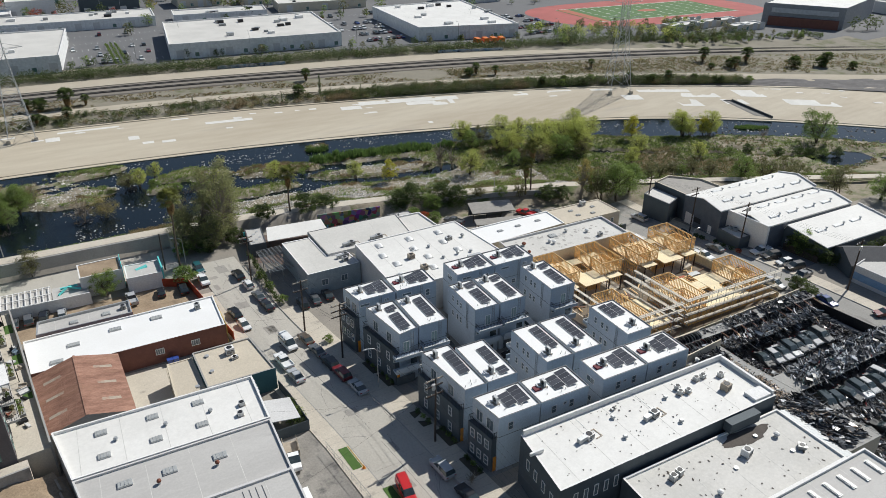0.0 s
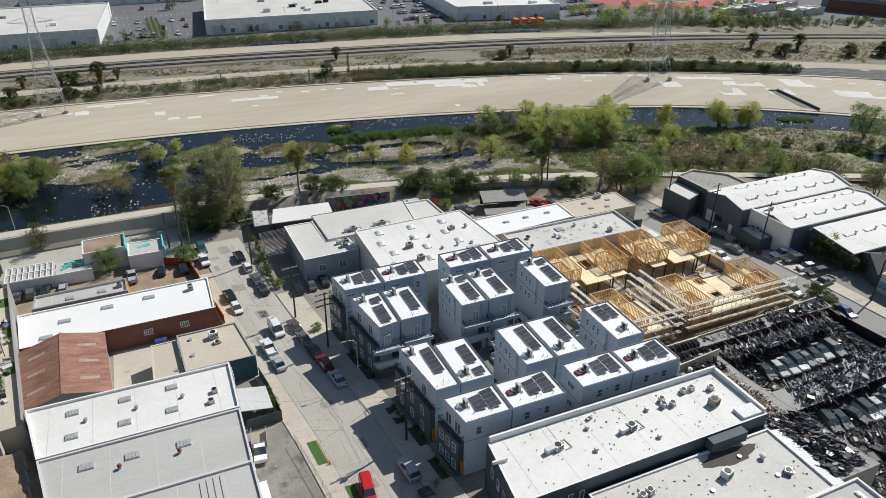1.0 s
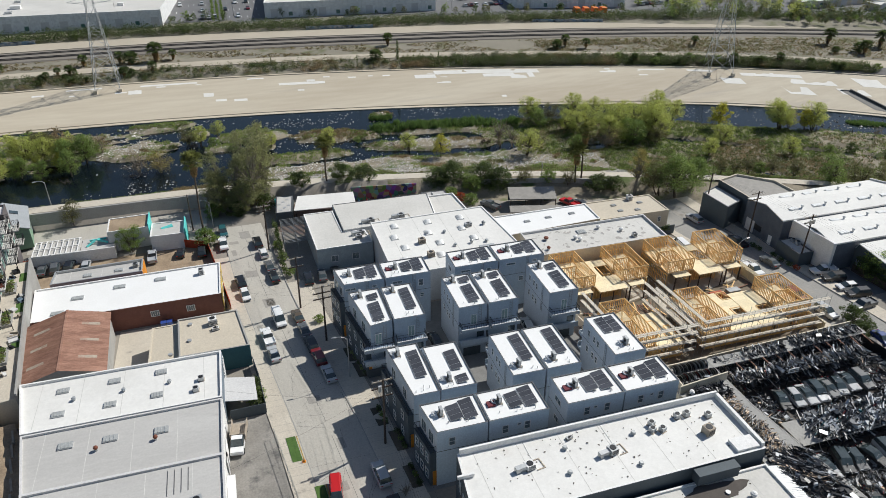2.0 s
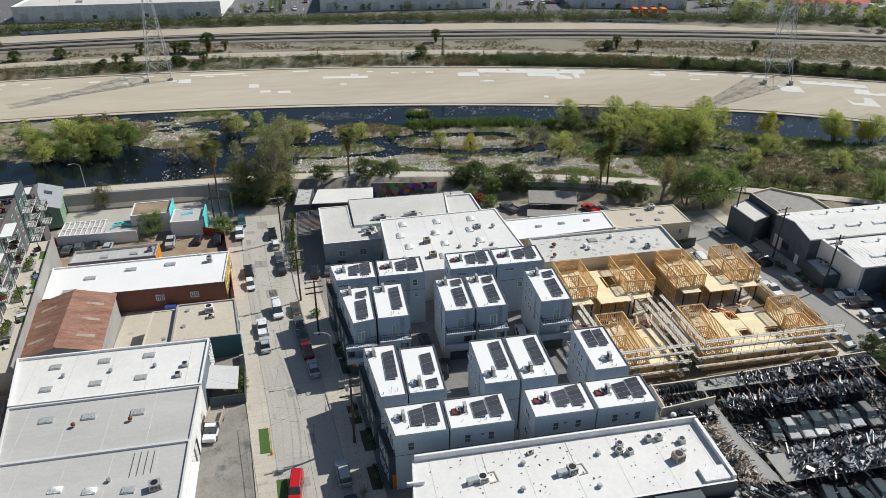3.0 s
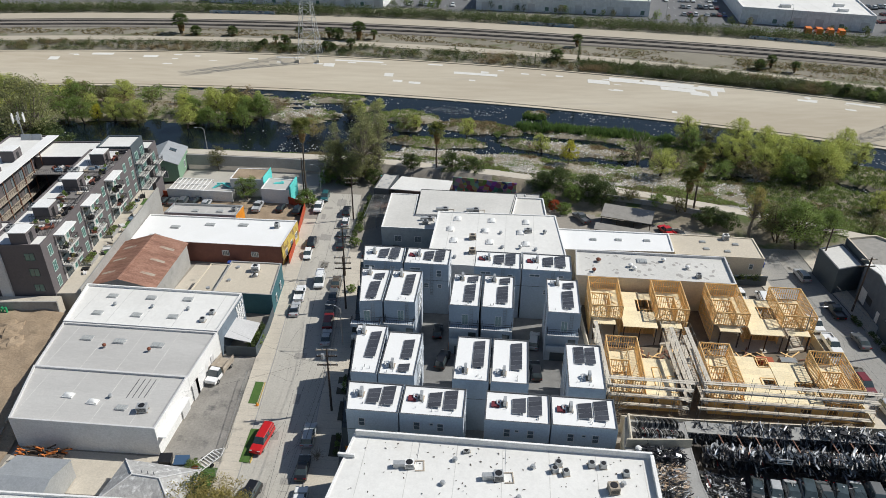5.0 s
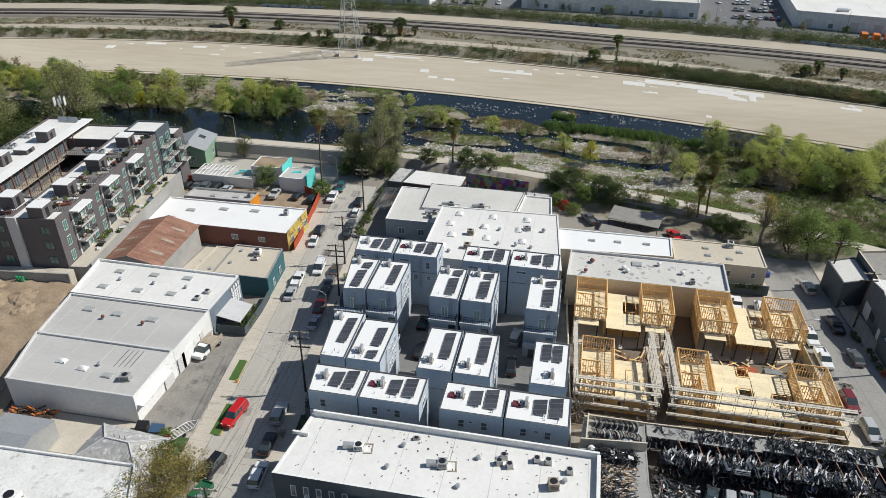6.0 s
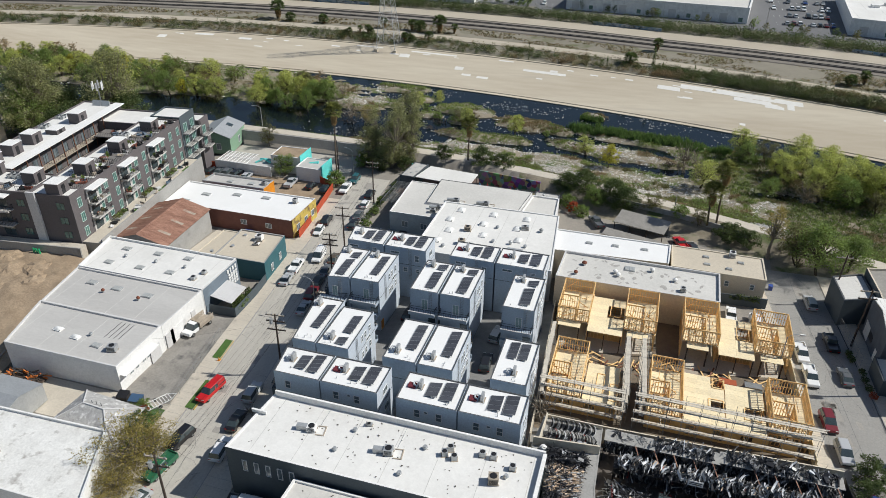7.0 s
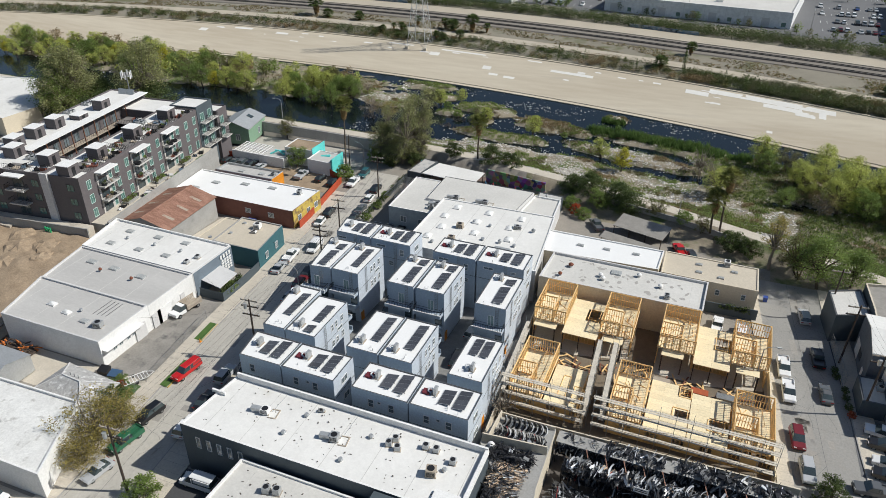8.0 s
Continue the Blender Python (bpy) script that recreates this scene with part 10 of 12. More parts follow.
def far_hall(pts, top, wall, roof, label, base=7.0, units=10, doors=0, seed=1):
    t, o = flat_building("far_warehouse", pts, top, 0.6, wall, roof, label, "warehouse", WHITE_PAINT, base=base - 0.6, rim=0.5, group="warehouses over the river")
    random.seed(seed)
    xs, ys = [p[0] for p in pts], [p[1] for p in pts]
    for _ in range(units * 3 // 5):
        x, y = random.uniform(min(xs) + 8, max(xs) - 8), random.uniform(min(ys) + 6, max(ys) - 6)
        w = random.uniform(0.9, 2.2)
        s = Shape()
        s.box(-w, -w * 0.7, 0, w, w * 0.7, random.uniform(0.7, 1.6))
        ob = s.put("roof_unit", random.choice((GALV, STEEL, WHITE_PAINT, BLACK_METAL)), t)
        ob.location = (x - o.x, y - o.y, top - 0.6 - o.z)
    a, b = Vector(pts[0]), Vector(pts[1])
    d = b - a
    ang = math.degrees(math.atan2(d.y, d.x)) - 90
    for k in range(doors):
        p = a + d * (k + 0.6) / doors
        tall = k % 3 != 1
        window(t, (p.x - o.x, p.y - o.y, base + (2.0 if tall else 1.6) - o.z), ang, 3.6 if tall else 2.0, 4.0 if tall else 2.0, glass=GREY_WALL if tall else GREEN_GLASS, edging=WHITE_PAINT, bars=0, name="dock_door" if tall else "window")
    s = Shape()
    n = int(d.length / 9)
    for k in range(1, n):
        p = a + d * k / n
        s.box(-0.06, -0.06, 0, 0.06, 0.02, top - base + 0.3, pose(p.x - o.x, p.y - o.y, 0.4, 0, 0, ang + 90))
    s.put("panel_joint", GREY_WALL, t)
    return t


def far_things():
    pylon(-18.8, beyond(-18.8, 24.2), 1.6, 46, 4.2, 0)
    pylon(207.5, beyond(207.5, 23.5), 1.6, 46, 4.6, -20)
    wl = material_once("far white wall", (0.8, 0.8, 0.79))
    far_hall([(44, 351.5), (126, 345.5), (133.5, 414), (51, 415)], 14, wl, OFFWHITE_ROOF, "large white warehouse with a pale grey roof", units=26, doors=11, seed=2)
    far_hall([(166, 338.5), (219, 325.5), (234, 414), (172.5, 415)], 14, wl, WHITE_ROOF, "large white warehouse with rooftop units", units=24, doors=6, seed=3)
    far_hall([(-92, 353.5), (-1.5, 349.5), (4.5, 418), (-86, 421)], 14, wl, OFFWHITE_ROOF, "long white warehouse with a pale roof", units=22, doors=12, seed=4)
    far_hall([(-205, 350), (-128, 354), (-124, 398), (-200, 396)], 13, BEIGE_WALL, OFFWHITE_ROOF, "cream warehouse beside a parking lot", units=10, doors=8, seed=5)
    far_hall([(-40, 452), (52, 449), (54, 480), (-38, 483)], 12.5, wl, OFFWHITE_ROOF, "white warehouse row behind parked cars", units=14, doors=10, seed=6)
    far_hall([(62, 449), (116, 446), (119, 466), (64, 469)], 12, wl, OFFWHITE_ROOF, "low pale warehouse in the distance", units=8, doors=5, seed=7)
    far_hall([(128, 462), (186, 458), (190, 482), (131, 486)], 12.5, BEIGE_WALL, OFFWHITE_ROOF, "low cream warehouse in the distance", units=8, doors=5, seed=8)
    random.seed(14)
    mats = (BEIGE_WALL, BRICK, GREY_WALL, WHITE_PAINT, CHARCOAL, BEIGE_WALL)
    for k in range(34):
        x = -150 + (k % 12) * 44 + random.uniform(-10, 10)
        y = 505 + (k // 12) * 55 + random.uniform(-9, 9)
        if 250 < x < 460 and y < 520:
            continue
        w, d = random.uniform(22, 36), random.uniform(16, 28)
        far_hall(rect(x, y, x + w, y + d), random.uniform(11, 17), mats[k % 6], (OFFWHITE_ROOF, GREY_ROOF, WHITE_ROOF)[k % 3], "distant flat-roofed town building", units=4, doors=5, seed=20 + k)
    for x, y, w, d in ((240, 440, 40, 26), (330, 452, 50, 26), (420, 420, 40, 36), (480, 330, 50, 40), (470, 250, 50, 40), (520, 180, 60, 40)):
        far_hall(rect(x, y, x + w, y + d), 14, GREY_WALL, OFFWHITE_ROOF, "distant flat-roofed town building", units=5, doors=5, seed=int(x))
    # sports ground
    s = Shape()
    n = 40
    s.poly([(344 + 82 * math.copysign(abs(math.cos(a)) ** 0.7, math.cos(a)), 362 + 45 * math.copysign(abs(math.sin(a)) ** 0.7, math.sin(a)) - 0.06 * 82 * math.cos(a), 7.06) for a in (k * math.tau / n for k in range(n))])
    tagged(s.put("running_track", TRACK_RED), "red running track around a sports field", "running track", kind="structure")
    c, sn = math.cos(-0.06), math.sin(-0.06)
    F = lambda u, v, z: (344 + u * c - v * sn, 362 + u * sn + v * c, z)
    s = Shape()
    s.poly([F(-55, -24.5, 7.12), F(55, -24.5, 7.12), F(55, 24.5, 7.12), F(-55, 24.5, 7.12)])
    tagged(s.put("sports_field", TURF), "green turf football field with white lines", "sports field", kind="structure")
    s = Shape()
    for k in range(12):
        u = -50 + k * 9.1
        for j in range(6):
            s.poly([F(u - 0.25, -20 + j * 8, 7.14), F(u + 0.25, -20 + j * 8, 7.14), F(u + 0.25, -15 + j * 8, 7.14), F(u - 0.25, -15 + j * 8, 7.14)])
    for v in (-24, 24):
        s.poly([F(-55, v - 0.3, 7.14), F(55, v - 0.3, 7.14), F(55, v + 0.3, 7.14), F(-55, v + 0.3, 7.14)])
    tagged(s.put("field_line", LINE_WHITE), "white painted yard lines on turf", "field lines", kind="stuff")
    s = Shape()
    s.poly([F(-54, -23, 7.15), F(-47, -23, 7.15), F(-47, 23, 7.15), F(-54, 23, 7.15)])
    s.poly([F(7 * math.cos(a), 4 * math.sin(a), 7.15) for a in (k * math.tau / 20 for k in range(20))])
    tagged(s.put("end_zone", material_once("orange turf paint", (0.4, 0.1, 0.04))), "orange painted end zone of a sports field", "field paint", kind="stuff")
    # school hall beyond the track
    DUSK_WALL = material_once("blue-grey wall", (0.3, 0.31, 0.33))
    t, o = flat_building("school_hall", [(369.7, 293.5), (392.7, 256.9), (452, 279), (428, 316)], 19, 0.5, DUSK_WALL, WHITE_ROOF, "grey school sports hall with a brick base", "school hall", DUSK_WALL, base=6.4)
    s = Shape()
    s.wallstrip([(370.6 - o.x, 289.6 - o.y), (390.4 - o.x, 258.2 - o.y)], 0, 5.5, 3.0)
    s.put("brick_base", BRICK, t)
    s = Shape()
    s.wallstrip([(371.9 - o.x, 289.4 - o.y), (390.6 - o.x, 259.6 - o.y)], 7.6, 10.2, 0.5)
    s.put("window_band", material_once("pale grey panel", (0.55, 0.56, 0.58)), t)
    for x0, y0, x1, y1, h in ((302, 296, 330, 305, 10.5), (332, 298, 357, 306, 10.5), (333, 280, 357, 288, 10.5), (318, 312, 340, 319, 9.5)):
        far_hall(rect(x0, y0, x1, y1), h, BEIGE_WALL, OFFWHITE_ROOF, "low cream school building", units=3, doors=4, seed=int(x0))
    # graffiti wall and parking lots
    for x0, x1, dv in ((-84, -52, 83.4), (60, 90, 83.6), (164, 196, 88.4)):
        s = Shape()
        cols = steps((x0, x1, 4))
        s.wallstrip([(x, beyond(x, dv)) for x in cols], 5.3, 7.0, 0.25)
        tagged(s.put("graffiti_wall", material_once_graffiti()), "long low wall covered in blue graffiti", "wall", kind="structure")
    random.seed(23)
    lots = [(-2, 46, 352, 412), (136, 168, 344, 410), (226, 262, 322, 396), (-126, -94, 356, 400), (-60, 60, 424, 446), (60, 200, 424, 444)]
    s = Shape()
    for x0, x1, y0, y1 in lots:
        for y in np.arange(y0 + 4, y1 - 4, 17.0):
            for x in np.arange(x0 + 3, x1 - 3, 2.7):
                s.poly([(x, y, 7.03), (x + 0.12, y, 7.03), (x + 0.12, y + 5, 7.03), (x, y + 5, 7.03)])
    tagged(s.put("bay_line", LINE_WHITE), "white painted parking bay lines", "parking lines", kind="stuff")
    cols = [WHITE, SILVER, BLACK, GREY, WHITE, BLUE, MAROON, SILVER]
    count = 0
    for x0, x1, y0, y1 in lots:
        for y in np.arange(y0 + 6.5, y1 - 4, 17.0):
            for x in np.arange(x0 + 4.4, x1 - 3, 2.7):
                if random.random() < (0.62 if x0 > 100 else 0.2) and count < 120:
                    count += 1
                    cc = random.choice(cols)
                    kd = random.choice(("sedan", "suv", "hatch"))
                    car(kd, cc, x, y, 7.0, 90 + random.choice((0, 180)), f"{NAMES[cc]} {KIND_WORD[kd]} in a distant parking lot", "cars in the distant lots", far=True)
    for k in range(4):
        x = 189 + k * 4.2
        t = thing("orange_truck", (x, 318.5 - k * 1.0, 7.0), "orange box truck parked behind a hedge", "truck", "orange trucks", 80)
        s = Shape()
        s.box(-3.2, -1.2, 0.9, 1.6, 1.2, 3.2)
        s.put("box", paint((0.75, 0.2, 0.02), 0.5), t)
        s = Shape()
        s.grid(*loft([(1.7, 0.5), (1.7, 2.3), (2.4, 2.2), (3.1, 1.3), (3.2, 0.5)], 2.1, 0, 0.05))
        s.put("cab", paint((0.75, 0.2, 0.02), 0.5), t)
        for sx in (-2, 2.2):
            for sy in (-1, 1):
                s = Shape()
                s.tube((sx, sy * 0.95 - 0.15, 0.45), (sx, sy * 0.95 + 0.15, 0.45), 0.45, 10)
                s.put("wheel", RUBBER, t)
    for k in range(14):
        x = -100 + k * 26
        street_lamp(x, beyond(x, 112 if k % 2 else 150), 7.0, 8.5, 90)


def material_once_graffiti():
    if "graffiti" not in _once:
        _once["graffiti"] = material("graffiti paint", (0.12, 0.24, 0.36), 0.8, dark=(0.5, 0.47, 0.43), scale=0.5, fine=1.2, amount=1.0, stain=(0.03, 0.03, 0.05), stain_scale=0.4, stain_at=0.52, bump=0, stretch=(1, 1, 1.6))
    return _once["graffiti"]


far_things()


# ---- trees and scrub ----
def rand_dir():
    return Vector((random.gauss(0, 1), random.gauss(0, 1), random.gauss(0, 1))).normalized()


def leaves(s, c, r, n, size, flat=0.75, k=0):
    """n leaf blades in a loose clump of radius r."""
    for _ in range(n):
        d = rand_dir() * r * random.random() ** 0.45
        p = Vector((c[0] + d.x, c[1] + d.y, c[2] + d.z * flat))
        u = rand_dir()
        u.z *= 0.6
        w = u.cross(rand_dir()).normalized()
        q = size * random.uniform(0.6, 1.35)
        s.v += [tuple(p - u * q), tuple(p + w * q * 0.75), tuple(p + u * q)]
        i = len(s.v)
        s.f.append((i - 3, i - 2, i - 1))
        s.k.append(k)


def blades(s, x, y, z, r, n, h):
    """A tuft of upright grass or reed blades."""
    for _ in range(n):
        a, d = random.uniform(0, math.tau), r * math.sqrt(random.random())
        px, py = x + d * math.cos(a), y + d * math.sin(a)
        b = random.uniform(0, math.tau)
        w, q = 0.09 * h ** 0.5, h * random.uniform(0.6, 1.15)
        cx, cy = w * math.cos(b), w * math.sin(b)
        lx, ly = random.gauss(0, 0.22) * q, random.gauss(0, 0.22) * q
        s.v += [(px - cx, py - cy, z - 0.1), (px + cx, py + cy, z - 0.1), (px + lx, py + ly, z + q)]
        i = len(s.v)
        s.f.append((i - 3, i - 2, i - 1))
        s.k.append(0)


def limb(s, a, b, r0, r1):
    mid = (Vector(a) + Vector(b)) / 2 + Vector((random.uniform(-0.3, 0.3), random.uniform(-0.3, 0.3), random.uniform(0, 0.3)))
    s.tube(a, mid, r0, 6, (r0 + r1) / 2, caps=False)
    s.tube(mid, b, (r0 + r1) / 2, 6, r1, caps=False)


_trees = {}


def tree_kind(key, leaf, bark, h, r, clumps, per, size, stems=1, seed=1, low=0.3, label="", gap=0.0, name="tree"):
    """One tree of height h and crown radius r, at the origin; later trees are copies of it."""
    random.seed(seed)
    t = thing(name, (0, 0, -60), label, "tree" if name != "bush" else "bush", "riverside trees")
    tr, cr = Shape(), Shape()
    for st in range(stems):
        lean = Vector((random.uniform(-1, 1), random.uniform(-1, 1), 0)) * (0.1 if stems == 1 else 0.32) * h
        base = Vector((0, 0, -0.4)) + Vector((random.uniform(-0.3, 0.3), random.uniform(-0.3, 0.3), 0)) * (stems > 1)
        fork = base + lean * 0.5 + Vector((0, 0, h * random.uniform(0.35, 0.45)))
        limb(tr, base, fork, 0.032 * h / stems ** 0.4, 0.02 * h / stems ** 0.4)
        n = max(2, clumps // stems)
        for i in range(n):
            a = i * 2.399 + st
            f = (i + 0.5) / n
            zz = h * (low + (0.97 - low) * f)
            prof = math.sin(math.pi * min(1.0, 0.18 + 0.82 * f)) ** 0.7
            rr = r * prof * random.uniform(0.35, 1.0)
            c = Vector((lean.x * f + rr * math.cos(a), lean.y * f + rr * math.sin(a), zz + random.uniform(-0.3, 0.3)))
            if random.random() < gap:
                limb(tr, fork, c, 0.012 * h, 0.02)
                continue
            if i % 2 == 0:
                limb(tr, fork, c, 0.013 * h, 0.03)
            leaves(cr, c, r * random.uniform(0.2, 0.38), per, size)
    tr.put("trunk", bark, t)
    cr.put("crown", leaf, t)
    _trees[key] = t
    return t


_used = set()


def plant(key, x, y, z, scale=1.0, turn=None, label="", zs=None):
    """Sets a tree of that kind; the first use moves the original itself."""
    src = _trees[key]
    turn = random.uniform(0, 360) if turn is None else turn
    m = pose(x, y, z, 0, 0, turn) @ Matrix.Diagonal((scale, scale, scale * (zs or 1), 1))
    if key in _used:
        ob = copy_thing(src, m)
        ob.matrix_basis = m
    else:
        _used.add(key)
        src.matrix_basis = m
        ob = src
    if label:
        tagged(ob, label)
    return ob


def palm_kind(key, h, skirt, seed):
    """A fan palm: thin trunk, round head of fans, brown skirt of hanging dead fans."""
    random.seed(seed)
    tall = h > 6
    t = thing("palm_tree", (0, 0, -60), "tall slender fan palm with a shaggy brown skirt" if tall else "squat fan palm with a dense dark head", "palm tree", "fan palms")
    s = Shape()
    pts = [Vector((0.15 * math.sin(k * 0.9), 0.1 * math.cos(k), h * k / 6 - 0.3 * (k == 0))) for k in range(7)]
    for k, (a, b) in enumerate(zip(pts, pts[1:])):
        r = 0.26 - 0.018 * k if tall else 0.42 - 0.02 * k
        s.tube(a, b, r, 8, r - 0.02, caps=False)
    s.put("trunk", BARK, t)
    top = pts[-1]
    g, d = Shape(), Shape()

    def fan(tgt, c, u, w, n, size, droop):
        for j in range(n):
            a0 = (j / (n - 1) - 0.5) * 3.6
            tip = c + (u * math.cos(a0) + w * math.sin(a0)) * size * random.uniform(0.8, 1.1) + Vector((0, 0, -droop * random.uniform(0.6, 1.2)))
            side = (w * math.cos(a0) - u * math.sin(a0)) * 0.14
            mid = c.lerp(tip, 0.5) + Vector((0, 0, 0.08))
            tgt.poly([c, mid - side, tip, mid + side])
    for k in range(46 if tall else 40):
        a = k * 2.399 + random.uniform(-0.3, 0.3)
        el = -0.45 + 1.9 * (k / 46) ** 0.8
        L = random.uniform(1.2, 2.1) if tall else random.uniform(1.1, 1.7)
        u = Vector((math.cos(a) * math.cos(el), math.sin(a) * math.cos(el), math.sin(el)))
        w = Vector((-math.sin(a), math.cos(a), 0))
        c = top + u * L + Vector((0, 0, 0.15))
        fan(g, c, u, w, 9, 1.4 if tall else 1.15, 0.35)
        g.tube(top, c, 0.03, 3, caps=False)
    for k in range(int(46 * skirt)):
        a, f = k * 2.399, random.random()
        el = -0.75 - 0.6 * f
        u = Vector((math.cos(a) * math.cos(el), math.sin(a) * math.cos(el), math.sin(el)))
        w = Vector((-math.sin(a), math.cos(a), 0))
        c = top + Vector((0, 0, -0.1 - f * skirt * 1.1)) + u * random.uniform(0.5, 0.9)
        fan(d, c, u, w, 5, 0.8, 0.3)
    g.put("fronds", LEAF_PALM if tall else LEAF_DARK, t)
    d.put("dead_fronds", LEAF_STRAW, t)
    _trees[key] = t


def cypress_kind(key):
    random.seed(5)
    t = thing("cypress", (0, 0, -60), "narrow dark columnar cypress", "tree", "cypresses")
    s = Shape()
    s.tube((0, 0, -0.4), (0, 0, 6.6), 0.14, 6, 0.03)
    s.put("trunk", BARK, t)
    s = Shape()
    for k in range(26):
        z = 0.4 + k * 0.26
        r = 0.75 * math.sin(math.pi * min(1, 0.2 + 0.8 * k / 26)) ** 0.6
        leaves(s, (random.uniform(-0.15, 0.15), random.uniform(-0.15, 0.15), z), r, 34, 0.16, 0.7)
    s.put("crown", LEAF_DARK, t)
    _trees[key] = t


def scatter(name, spots, per, size, mat, label, category="scrub", tall=0.6, spread=1.0):
    """Many small plants as one object. spots: x, y, z, radius."""
    s = Shape()
    for x, y, z, r in spots:
        leaves(s, (x, y, z + r * tall * 0.7), r * spread, per, size * (0.7 + 0.5 * r), tall)
    return tagged(s.put(name, mat), label, category, kind="stuff")


def far_wood(rows, mat, name="far_trees", label="scattered trees around distant buildings"):
    """Distant trees as one object: x, y, z, height."""
    s = Shape()
    for x, y, z, h in rows:
        s.tube((x, y, z - 0.3), (x, y, z + h * 0.5), 0.03 * h, 5, 0.015 * h, 1)
        for k in range(14):
            a, f = k * 2.399, (k + 0.5) / 14
            r = 0.42 * h * math.sin(math.pi * (0.15 + 0.8 * f)) * random.uniform(0.4, 1)
            leaves(s, (x + r * math.cos(a), y + r * math.sin(a), z + h * (0.25 + 0.7 * f)), 0.2 * h, 13, 0.06 * h + 0.1)
    tagged(s.put(name, (mat, BARK)), label, "trees", kind="stuff")


def stones(name, spots, mat, label):
    s = Shape()
    for x, y, z, r in spots:
        a, b, c = r * random.uniform(0.7, 1.3), r * random.uniform(0.6, 1.1), r * random.uniform(0.4, 0.8)
        th = random.uniform(0, 3.14)
        co, si = math.cos(th), math.sin(th)
        v = [(x + a * co, y + a * si, z), (x - b * si, y + b * co, z + 0.1 * r), (x - a * co * 0.9, y - a * si * 0.9, z), (x + b * si, y - b * co, z), (x + 0.2 * r, y, z + c), (x - 0.25 * r, y + 0.1 * r, z + c * 0.9)]
        s.grid(v, [(0, 1, 4), (1, 5, 4), (1, 2, 5), (2, 3, 5), (3, 4, 5), (3, 0, 4)])
    return tagged(s.put(name, mat), label, "stones", kind="stuff")


